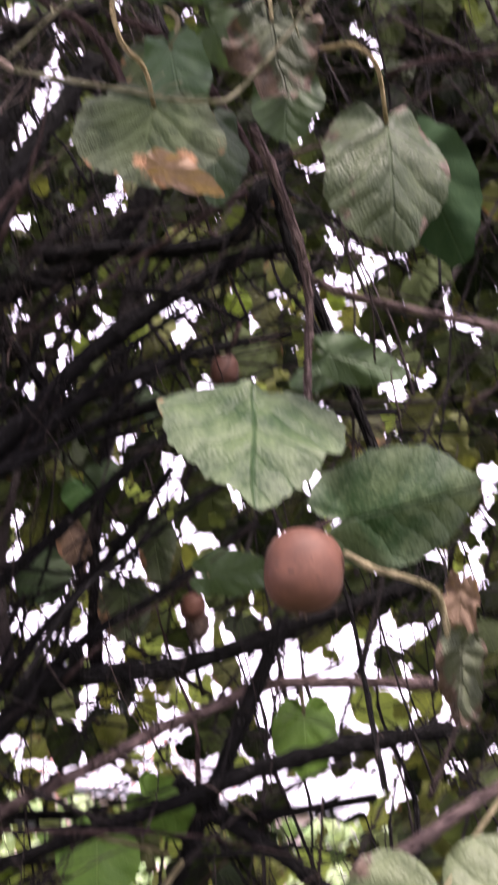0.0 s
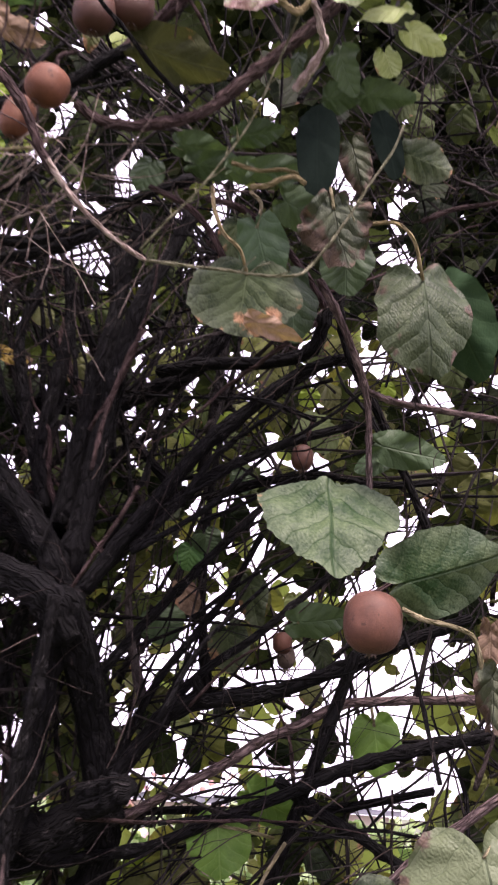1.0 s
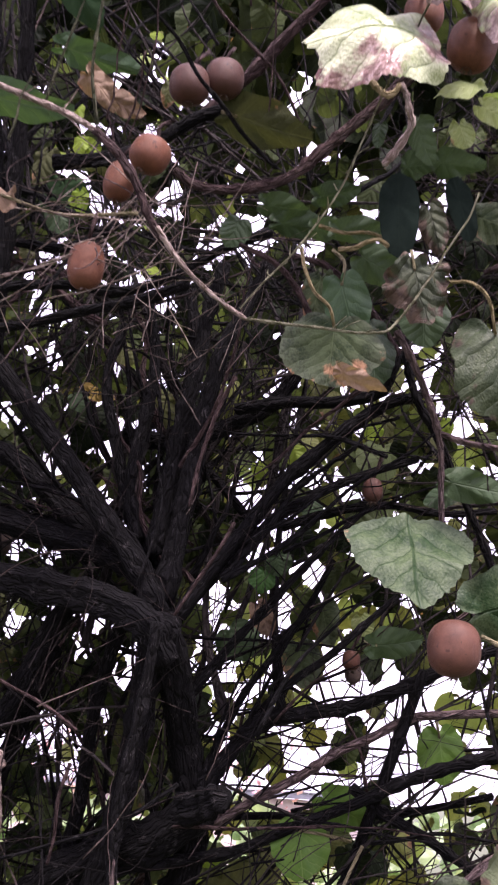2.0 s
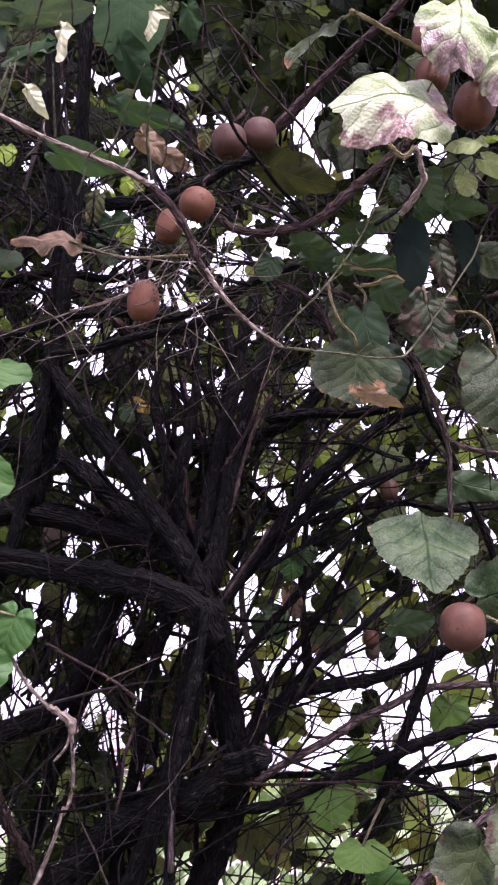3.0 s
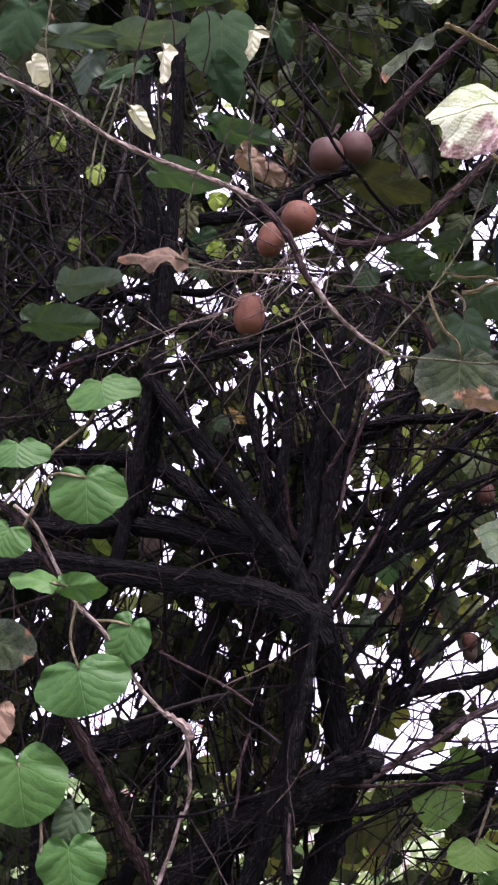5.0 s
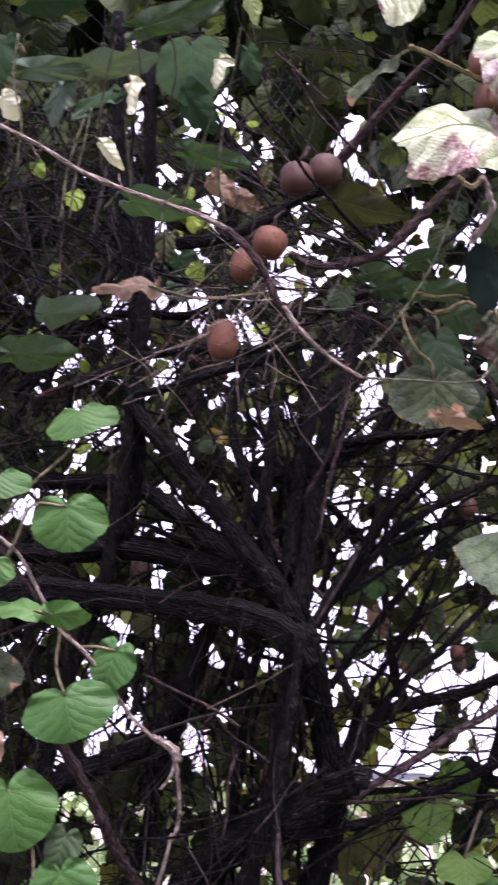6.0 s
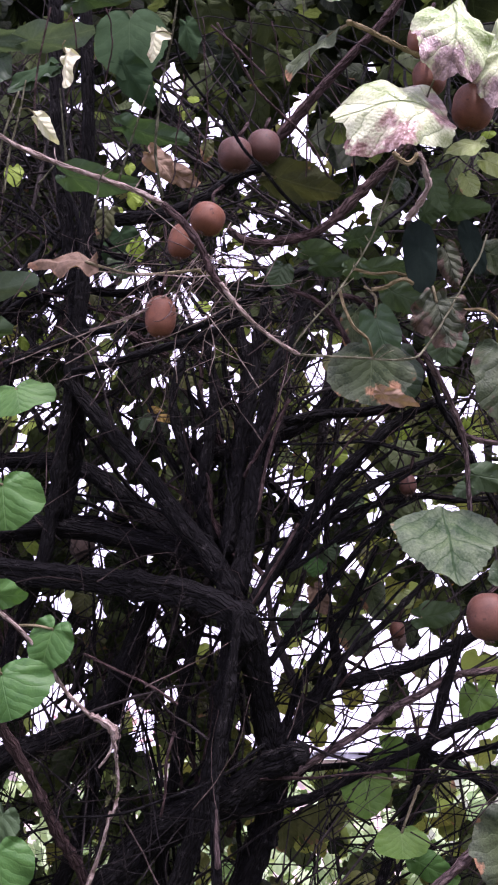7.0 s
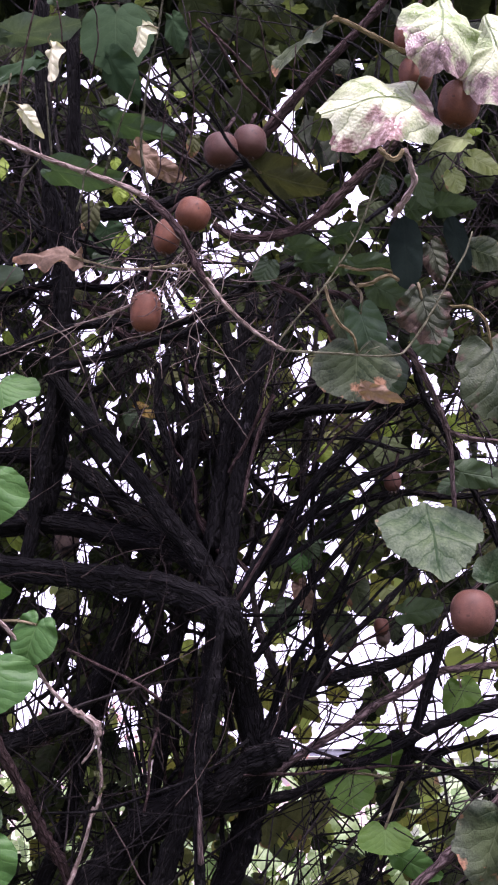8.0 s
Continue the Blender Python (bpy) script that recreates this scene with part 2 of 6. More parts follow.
def bark_mat(name, dark, light, flake, scale=1.0, island=False, each=False):
    """Fibrous bark: long fibres that waver, cracked plates, and lighter torn flakes with ragged edges."""
    m, nt, b, out = nodes_of(name)
    uv = nt.nodes.new("ShaderNodeUVMap")
    uv.uv_map = "bark"
    tc = nt.nodes.new("ShaderNodeTexCoord")
    warp = nt.nodes.new("ShaderNodeTexNoise")
    warp.inputs["Scale"].default_value = 45
    warp.inputs["Detail"].default_value = 4
    nt.links.new(tc.outputs["Object"], warp.inputs["Vector"])
    push = nt.nodes.new("ShaderNodeVectorMath")
    push.operation = "MULTIPLY_ADD"
    push.inputs[1].default_value = (0.012, 0.012, 0.0)
    nt.links.new(warp.outputs["Color"], push.inputs[0])
    nt.links.new(uv.outputs["UV"], push.inputs[2])
    mp = nt.nodes.new("ShaderNodeMapping")
    mp.inputs["Scale"].default_value = (620 * scale, 110 * scale, 1)
    nt.links.new(push.outputs["Vector"], mp.inputs["Vector"])
    fib = noise_node(nt, mp.outputs["Vector"], 1.0, 7, 0.7)
    pat = noise_node(nt, tc.outputs["Object"], 70, 6, 0.65)
    mp2 = nt.nodes.new("ShaderNodeMapping")
    mp2.inputs["Scale"].default_value = (170 * scale, 45 * scale, 1)
    nt.links.new(push.outputs["Vector"], mp2.inputs["Vector"])
    plates = nt.nodes.new("ShaderNodeTexVoronoi")
    plates.feature = "DISTANCE_TO_EDGE"
    plates.inputs["Scale"].default_value = 1.0
    nt.links.new(mp2.outputs["Vector"], plates.inputs["Vector"])
    crack = math_node(nt, "MULTIPLY", plates.outputs["Distance"], 4.0, clamp=True)
    col = ramp(nt, math_node(nt, "MULTIPLY", fib, math_node(nt, "MULTIPLY_ADD", crack, 0.5, 0.6)), [(0.33, dark), (0.62, light)])
    fl = math_node(nt, "MULTIPLY", ramp(nt, pat, [(0.55, grey(0)), (0.62, grey(1))]), ramp(nt, fib, [(0.50, grey(0)), (0.60, grey(1))]))
    col = mix_col(nt, fl, col, flake)
    if island or each:
        if each:
            rnd = nt.nodes.new("ShaderNodeObjectInfo").outputs["Random"]
        else:
            rnd = nt.nodes.new("ShaderNodeNewGeometry").outputs["Random Per Island"]
        col = mix_col(nt, math_node(nt, "MULTIPLY", math_node(nt, "POWER", rnd, 2.0), 0.75), col, flake)
    nt.links.new(col, b.inputs["Base Color"])
    b.inputs["Roughness"].default_value = 0.85
    b.inputs["Specular IOR Level"].default_value = 0.1
    h = math_node(nt, "ADD", math_node(nt, "MULTIPLY", fib, 0.7), math_node(nt, "MULTIPLY", crack, 0.7))
    h = math_node(nt, "ADD", h, math_node(nt, "MULTIPLY", fl, 0.5))
    bump(nt, b, h, 1.0, 0.008)
    return m


# dark bark, taken to near black to include the limbs' shade
BARK = bark_mat("bark_dark_with_shade", (0.0020, 0.0018, 0.0020), (0.0088, 0.0081, 0.0090), (0.064, 0.058, 0.059))
BARK_ROSE = bark_mat("bark_rose_brown", (0.06, 0.042, 0.042), (0.20, 0.145, 0.14), (0.28, 0.22, 0.21))
BARK_RED = bark_mat("bark_reddish", (0.030, 0.018, 0.018), (0.085, 0.055, 0.053), (0.15, 0.105, 0.10))
BARK_PALE = bark_mat("bark_pale_shoot", (0.19, 0.14, 0.12), (0.44, 0.36, 0.32), (0.52, 0.45, 0.40))
STALK = bark_mat("stalk_ochre_green", (0.14, 0.125, 0.07), (0.28, 0.24, 0.15), (0.34, 0.26, 0.17))
STALK_OCHRE = bark_mat("stalk_ochre", (0.16, 0.13, 0.065), (0.34, 0.27, 0.15), (0.40, 0.31, 0.20))
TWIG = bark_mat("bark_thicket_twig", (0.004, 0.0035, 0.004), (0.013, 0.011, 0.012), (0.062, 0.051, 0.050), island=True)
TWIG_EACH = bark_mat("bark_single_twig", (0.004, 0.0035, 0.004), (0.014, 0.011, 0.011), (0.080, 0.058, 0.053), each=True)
TWIG_DRY = bark_mat("bark_dry_twig", (0.014, 0.010, 0.010), (0.050, 0.036, 0.034), (0.17, 0.125, 0.11), each=True)
TWIG_PALE = bark_mat("bark_pale_twig", (0.03, 0.021, 0.020), (0.10, 0.074, 0.068), (0.34, 0.27, 0.24), island=True)
STALK_LIGHT = bark_mat("stalk_light_grey_green", (0.11, 0.11, 0.065), (0.26, 0.25, 0.17), (0.34, 0.31, 0.23))
STALK_DIM = bark_mat("stalk_dull_green", (0.045, 0.050, 0.028), (0.13, 0.13, 0.085), (0.22, 0.20, 0.14))


def fruit_mat(name, dark, light, fuzz):
    """Kiwi skin: brown, mottled, with short fuzz, small scars and a finely pitted surface."""
    m, nt, b, out = nodes_of(name)
    tc = nt.nodes.new("ShaderNodeTexCoord")
    big = noise_node(nt, tc.outputs["Object"], 40, 4)
    fine = noise_node(nt, tc.outputs["Object"], 1500, 3)
    mid = noise_node(nt, tc.outputs["Object"], 240, 5, 0.7)
    col = ramp(nt, math_node(nt, "ADD", math_node(nt, "MULTIPLY", big, 0.6), math_node(nt, "MULTIPLY", mid, 0.4)), [(0.36, dark), (0.62, light)])
    col = mix_col(nt, ramp(nt, fine, [(0.56, grey(0)), (0.72, grey(0.4))]), col, fuzz)
    scar = ramp(nt, noise_node(nt, tc.outputs["Object"], 150, 2), [(0.68, grey(0)), (0.72, grey(0.7))])
    col = mix_col(nt, scar, col, tuple(0.45 * v for v in dark))
    nt.links.new(col, b.inputs["Base Color"])
    b.inputs["Roughness"].default_value = 0.55
    b.inputs["Specular IOR Level"].default_value = 0.22
    b.inputs["Sheen Weight"].default_value = 0.03
    b.inputs["Sheen Roughness"].default_value = 0.5
    bump(nt, b, math_node(nt, "ADD", fine, mid), 0.4, 0.001)
    return m


KIWI = fruit_mat("kiwi_skin", (0.058, 0.020, 0.010), (0.108, 0.038, 0.018), (0.20, 0.095, 0.055))
# copy of KIWI with shade put into the skin colour
KIWI_SHADE = fruit_mat("kiwi_skin_painted_shade", (0.030, 0.012, 0.008), (0.056, 0.022, 0.014), (0.10, 0.05, 0.034))
# purple-brown skin, also darkened for shade under leaves and far back
KIWI_DUSKY = fruit_mat("kiwi_skin_dusky_shaded", (0.046, 0.018, 0.011), (0.084, 0.034, 0.021), (0.15, 0.075, 0.050))


def plain_mat(name, a, c, scale, rough=0.8, relief=0.3, dist=0.01):
    m, nt, b, out = nodes_of(name)
    tc = nt.nodes.new("ShaderNodeTexCoord")
    n = noise_node(nt, tc.outputs["Object"], scale, 6)
    g = noise_node(nt, tc.outputs["Object"], scale * 14, 4)
    col = ramp(nt, math_node(nt, "ADD", math_node(nt, "MULTIPLY", n, 0.7), math_node(nt, "MULTIPLY", g, 0.3)), [(0.3, a), (0.7, c)])
    nt.links.new(col, b.inputs["Base Color"])
    b.inputs["Roughness"].default_value = rough
    bump(nt, b, g, relief, dist)
    return m


GROUND = plain_mat("ground_grass_and_soil", (0.035, 0.045, 0.02), (0.085, 0.10, 0.045), 2.5)
RENDER_PINK = plain_mat("wall_pink_plaster", (0.52, 0.40, 0.40), (0.62, 0.50, 0.49), 1.5)
SLATE = plain_mat("roof_slate_lavender", (0.26, 0.26, 0.30), (0.40, 0.40, 0.46), 3.0)
HUSK = plain_mat("fruit_tip_dark", (0.03, 0.02, 0.016), (0.09, 0.06, 0.045), 300, 0.9, 0.6, 0.001)

# ---- builders ----
def link_mesh(name, verts, faces, material, parent=None, layers=None, smooth=True):
    me = bpy.data.meshes.new(name)
    me.from_pydata(verts, [], faces)
    me.materials.append(material)
    for key, values in (layers or {}).items():
        lay = me.uv_layers.new(name=key)
        loops = np.empty(len(me.loops), dtype=np.int32)
        me.loops.foreach_get("vertex_index", loops)
        lay.data.foreach_set("uv", np.asarray(values, dtype=np.float32)[loops].ravel())
    if smooth:
        me.shade_smooth()
    ob = new(name, me)
    if parent is not None:
        ob.parent = parent
    return ob


def thing(name, at, label, category, group="", kind=""):
    e = new(name)
    e.empty_display_size = 0.05
    e.location = at
    return tagged(e, label, category, group, kind)


def local(parent, pts):
    """Places in the world, as seen from a parent that only stands somewhere."""
    o = Vector((0, 0, 0))
    p = parent
    while p is not None:
        o += p.location
        p = p.parent
    return [Vector(q) - o for q in pts]


def spline(pts, per=6):
    """A smooth line through the points."""
    P = [np.array(p, float) for p in pts]
    P = [2 * P[0] - P[1], *P, 2 * P[-1] - P[-2]]
    out = []
    for a, b, c, d in zip(P, P[1:], P[2:], P[3:]):
        p, q, r = (np.linalg.norm(v) + 1e-9 for v in (b - a, c - b, d - c))
        m0 = q * ((b - a) / p * q + (c - b) / q * p) / (p + q)
        m1 = q * ((c - b) / q * r + (d - c) / r * q) / (q + r)
        for k in range(per):
            t = k / per
            out.append((2 * t**3 - 3 * t * t + 1) * b + (t**3 - 2 * t * t + t) * m0 + (3 * t * t - 2 * t**3) * c + (t**3 - t * t) * m1)
    out.append(P[-2])
    return np.array(out)


def tube(pts, r0, r1, sides, rng, rough=0.12, per=6, knots=0.0, wander=0.0):
    """Vertices, faces and bark UVs of a round, uneven, tapering stem."""
    line = spline(pts, per)
    n = len(line)
    if wander:
        k = rng.normal(0, wander, (n, 3))
        line = line + (k + np.roll(k, 1, 0) + np.roll(k, -1, 0)) / 3
    run = np.r_[0, np.cumsum(np.linalg.norm(np.diff(line, axis=0), axis=1))]
    way = np.gradient(line, axis=0)
    way /= np.linalg.norm(way, axis=1)[:, None] + 1e-12
    u = np.cross(way[0], (0.3, 0.2, 0.9))
    u /= np.linalg.norm(u)
    verts, uvs, faces = [], [], []
    ridge = rng.uniform(-1, 1, sides)
    for i in range(n):
        u = u - way[i] * (u @ way[i])
        u /= np.linalg.norm(u) + 1e-12
        v = np.cross(way[i], u)
        r = r0 + (r1 - r0) * run[i] / run[-1]
        r *= 1 + rng.uniform(-1, 1) * rough * 0.5
        if knots and rng.random() < knots:
            r *= 1.3
        for j in range(sides + 1):
            a = 2 * math.pi * (j % sides) / sides
            rr = r * (1 + rough * ridge[j % sides])
            verts.append(line[i] + rr * (math.cos(a) * u + math.sin(a) * v))
            uvs.append((j / sides * 2 * math.pi * max(r0, r1), run[i]))
    w = sides + 1
    for i in range(n - 1):
        for j in range(sides):
            faces.append((i * w + j, i * w + j + 1, (i + 1) * w + j + 1, (i + 1) * w + j))
    for i, flip in ((0, 1), (n - 1, 0)):
        c = len(verts)
        verts.append(line[i] + way[i] * (r1 * 0.5 if i else -r0 * 0.3))
        uvs.append((0, run[i]))
        for j in range(sides):
            q = (i * w + j, i * w + j + 1, c)
            faces.append(q[::-1] if flip else q)
    return verts, faces, uvs


def stem(parent, name, material, r0, r1, pts, sides=10, rough=0.12, per=6, knots=0.1, wander=0.0, label=""):
    rng = np.random.default_rng(abs(int(sum(pts[0]) * 9973 + sum(pts[-1]) * 7919)) % 100000)
    v, f, uv = tube(local(parent, pts), r0, r1, sides, rng, rough, per, knots, wander)
    ob = link_mesh(name, v, f, material, parent, {"bark": uv})
    if max(r0, r1) > 0.009:
        # thin stems and loose bark strips that cling to the thick ones
        line = spline(local(parent, pts), 3)
        for _ in range(int(2 + max(r0, r1) * 160)):
            a, turn = rng.uniform(0, 6.28), rng.normal(0, 0.25)
            lo = rng.integers(0, max(1, len(line) - 6))
            hi = min(len(line), lo + rng.integers(5, 14))
            run = []
            for i in range(lo, hi, 2):
                way = line[min(i + 1, len(line) - 1)] - line[max(i - 1, 0)]
                way = way / (np.linalg.norm(way) + 1e-9)
                u = np.cross(way, (0.2, 0.9, 0.3))
                u /= np.linalg.norm(u) + 1e-9
                w = np.cross(way, u)
                r = (r0 + (r1 - r0) * i / len(line)) * rng.uniform(0.78, 0.98)
                run.append(line[i] + r * (math.cos(a + turn * (i - lo)) * u + math.sin(a + turn * (i - lo)) * w))
            if len(run) > 2:
                k = rng.uniform(0.06, 0.18) * max(r0, r1)
                vv, ff, bb = tube(run, k, k * 0.5, 6, rng, 0.2, 4, 0.1)
                link_mesh("bark_strip", vv, ff, material, ob, {"bark": bb})
    return tagged(ob, label)


def blade(shape, width, rng, rings=6, spokes=44, fold=0.15, droop=0.2, wave=0.06, teeth=0.012, crumple=0.0, dome=0.0, ragged=0.0):
    """A leaf of length 1: the stalk joins at the origin, the tip is near (0, 1). Returns vertices, faces and the two UV layers."""
    verts, uv, rim, faces = [(0, 0, 0)], [(0, 0)], [(0, 0)], []
    ph = rng.uniform(0, 6.28, 4)
    off = Vector(rng.uniform(0, 50, 3))
    lump = rng.normal(0, 0.022, spokes)
    lump = (lump + np.roll(lump, 1) + np.roll(lump, -1)) / 2
    for k in range(1, rings + 1):
        f = k / rings
        for j in range(spokes):
            a = 2 * math.pi * j / spokes
            c, s = math.cos(a), math.sin(a)
            if shape == "round":
                r = 0.60 + 0.26 * c + 0.05 * math.cos(2 * a) - 0.34 * max(0.0, -c) ** 9 + 0.05 * max(0.0, c) ** 30
            elif shape == "heart":
                r = 0.56 + 0.26 * c + 0.03 * math.cos(2 * a) - 0.28 * max(0.0, -c) ** 9 + 0.16 * max(0.0, c) ** 16
            elif shape == "lobed":
                r = 0.58 + 0.24 * c + 0.07 * math.cos(4 * a + 0.5) - 0.2 * max(0.0, -c) ** 9 + 0.10 * max(0.0, c) ** 14
            elif shape == "oval":
                r = 1.0 / ((abs(c) / (0.62 if c > 0 else 0.38)) ** 2.3 + (abs(s) / 0.5) ** 2.3) ** (1 / 2.3)
            elif shape == "shield":
                p, h = (1.3, 0.62) if c > 0 else (3.0, 0.37)
                r = 1.0 / ((abs(c) / h) ** p + (abs(s) / 0.62) ** p) ** (1 / p)
                b = a if a < math.pi else 2 * math.pi - a
                r *= 1 + 0.12 * math.exp(-(((b - 1.75) / 0.2) ** 2))
            elif shape == "drape":
                p = 2.7
                r = 1.0 / ((abs(c) / (0.56 if c > 0 else 0.44)) ** p + (abs(s) / 0.42) ** p) ** (1 / p)
            else:
                r = 1.0 / (abs(c) ** 1.6 * (1.0 if c > 0 else 12.0) + abs(s) ** 1.6 * 3.2) ** (1 / 1.6)
            r *= 1 + lump[j]
            if k == rings:
                r *= 1 + teeth * (1 if j % 2 else -1)
            if ragged and f > 0.7:
                r *= 1 - ragged * max(0.0, noise.noise(Vector((c * 3, s * 3, 0)) + off) + 0.5 * noise.noise(Vector((c * 9, s * 9, 3)) + off)) * (f - 0.7) / 0.3
            x, y = r * f * s * width, r * f * c
            z = -fold * abs(x) - droop * max(0.0, y) ** 2 - 0.3 * droop * x * x
            z += wave * f * f * (math.sin(5 * a + ph[0]) + 0.6 * math.sin(9 * a + ph[1]))
            z -= dome * (x * x + (y - (0.12 if shape == "oval" else 0.06 if shape in ("shield", "drape") else 0.3)) ** 2)
            if crumple:
                q = noise.noise_vector(Vector((x, y, 0)) * 3.2 + off)
                x, y, z = x + 0.5 * crumple * q.x * f, y + 0.5 * crumple * q.y * f, z + crumple * q.z * f
            verts.append((x, y, z))
            uv.append((r * f * s * width, r * f * c))
            rim.append((f, j / spokes))
    for j in range(spokes):
        faces.append((0, 1 + (j + 1) % spokes, 1 + j))
    for k in range(rings - 1):
        for j in range(spokes):
            a, b = 1 + k * spokes + j, 1 + k * spokes + (j + 1) % spokes
            faces.append((a, b, b + spokes, a + spokes))
    return verts, faces, uv, rim


def leaf_turn(tip, lean, nod):
    """Upright leaf that faces -y; tip: degrees clockwise from straight up as seen from the front, lean about its midrib, nod about its cross axis."""
    return Euler((radians(90), 0, 0)).to_matrix() @ Matrix.Rotation(radians(-tip), 3, "Z") @ Matrix.Rotation(radians(nod), 3, "X") @ Matrix.Rotation(radians(lean), 3, "Y")


def leaf(parent, material, at, size, tip, lean=0, nod=0, shape="heart", width=1.0, stalk=None, seed=0, label="", stalk_r=0.0016, stalk_mat=None, **bend):
    """One leaf as a part: at is the middle of the blade, size its length. stalk: places from the blade's base on, in the world."""
    rng = np.random.default_rng(seed + 11)
    v, f, uv, rim = blade(shape, width, rng, **bend)
    ys = [q[1] for q in v]
    mid = (max(ys) + min(ys)) / 2
    k = size / (max(ys) - min(ys))
    turn = leaf_turn(tip, lean, nod)
    base = local(parent, [at])[0]
    pts = [base + turn @ (Vector((q[0], q[1] - mid, q[2])) * k) for q in v]
    ob = link_mesh("leaf", [p - pts[0] for p in pts], f, material, parent, {"blade": uv, "rim": rim})
    ob.location = pts[0]
    tagged(ob, label)
    if stalk:
        first = pts[0] + (Vector(at) - base)
        p = [first, *[Vector(q) for q in stalk]]
        vv, ff, bb = tube(local(ob, p), stalk_r, stalk_r * 1.2, 7, rng, 0.05, 6)
        link_mesh("petiole", vv, ff, stalk_mat or STALK, ob, {"bark": bb})
    return ob


def kiwi(at, wide, high, tilt=0, spin=0, stalk=None, label="", seed=0, tip_out=0, skin=None):
    """A hanging kiwi fruit: body, dark calyx at its lower end, and its stalk."""
    t = thing("kiwi_fruit", at, label or "ripe brown fuzzy kiwi fruit hanging on the vine", "fruit", "kiwi fruits on the vine")
    t.rotation_euler = (radians(tip_out), radians(tilt), radians(spin))
    rng = np.random.default_rng(seed + 5)
    bm = bmesh.new()
    bmesh.ops.create_uvsphere(bm, u_segments=40, v_segments=26, radius=1.0)
    for q in bm.verts:
        x, y, z = q.co
        e = (1 - abs(z) ** 2.5) ** (1 / 2.3) / max(1e-6, math.sqrt(max(1e-9, 1 - z * z)))
        n = 1 + 0.02 * noise.noise(q.co * 1.6 + Vector((seed * 3.1, 0, 0)))
        q.co = (x * e * wide / 2 * n, y * e * wide / 2 * 0.95 * n, z * high / 2 * (1.0 if z < 0 else 0.97))
    me = bpy.data.meshes.new("body")
    bm.to_mesh(me)
    bm.free()
    me.materials.append(skin or KIWI)
    me.shade_smooth()
    new("body", me).parent = t
    # withered flower remains at the blossom end
    v, f = [], []
    for i in range(7):
        a = i * 2 * math.pi / 7 + rng.uniform(-0.2, 0.2)
        d = Vector((math.cos(a), math.sin(a), 0))
        o = Vector((-d.y, d.x, 0)) * 0.0016
        b = len(v)
        low = -high / 2
        v += [d * 0.0006 + o + Vector((0, 0, low + 0.001)), d * 0.0006 - o + Vector((0, 0, low + 0.001)), d * 0.0045 + o + Vector((0, 0, low - 0.0004)), d * 0.0045 - o + Vector((0, 0, low - 0.0004)), d * 0.007 + Vector((0, 0, low - 0.0035))]
        f += [(b, b + 1, b + 3, b + 2), (b + 2, b + 3, b + 4), (b + 1, b, 35)]
    v.append(Vector((0, 0, -high / 2 + 0.001)))
    tagged(link_mesh("calyx", v, f, HUSK, t), "dark dried flower remains")
    if stalk:
        inv = t.rotation_euler.to_matrix().transposed()
        pts = [Vector((0, 0, high / 2 * 0.92)), *[inv @ (Vector(q) - Vector(at)) for q in stalk]]
        vv, ff, bb = tube(pts, 0.0019, 0.0023, 8, rng, 0.08, 6)
        link_mesh("stalk", vv, ff, BARK_RED, t, {"bark": bb})
    return t

# ---- setting ----
def ground():
    v, f = [], []
    rings = [0, 1, 2, 3, 4.5, 7, 11, 18, 30, 60, 140, 400, 1500]
    n = 48
    for r in rings[1:]:
        for j in range(n):
            a = 2 * math.pi * j / n
            p = Vector((r * math.cos(a), r * math.sin(a), 0))
            v.append((p.x, p.y, 0.03 * noise.noise(p * 0.9) * min(1, r / 2)))
    c = len(v)
    v.append((0, 0, 0))
    for j in range(n):
        f.append((j, (j + 1) % n, c))
    for k in range(len(rings) - 2):
        for j in range(n):
            a, b = k * n + j, k * n + (j + 1) % n
            f.append((a, a + n, b + n, b))
    tagged(link_mesh("ground", v, f, GROUND), "grassy soil under the vine", "ground", kind="structure")


ground()


def box_part(name, lo, hi, material, parent, label=""):
    bm = bmesh.new()
    bmesh.ops.create_cube(bm, size=1.0)
    for q in bm.verts:
        q.co = [(lo[i] + hi[i]) / 2 + q.co[i] * (hi[i] - lo[i]) for i in range(3)]
    bmesh.ops.bevel(bm, geom=bm.edges[:], offset=0.01, segments=1, affect="EDGES")
    me = bpy.data.meshes.new(name)
    bm.to_mesh(me)
    bm.free()
    me.materials.append(material)
    ob = new(name, me)
    ob.parent = parent
    return tagged(ob, label)


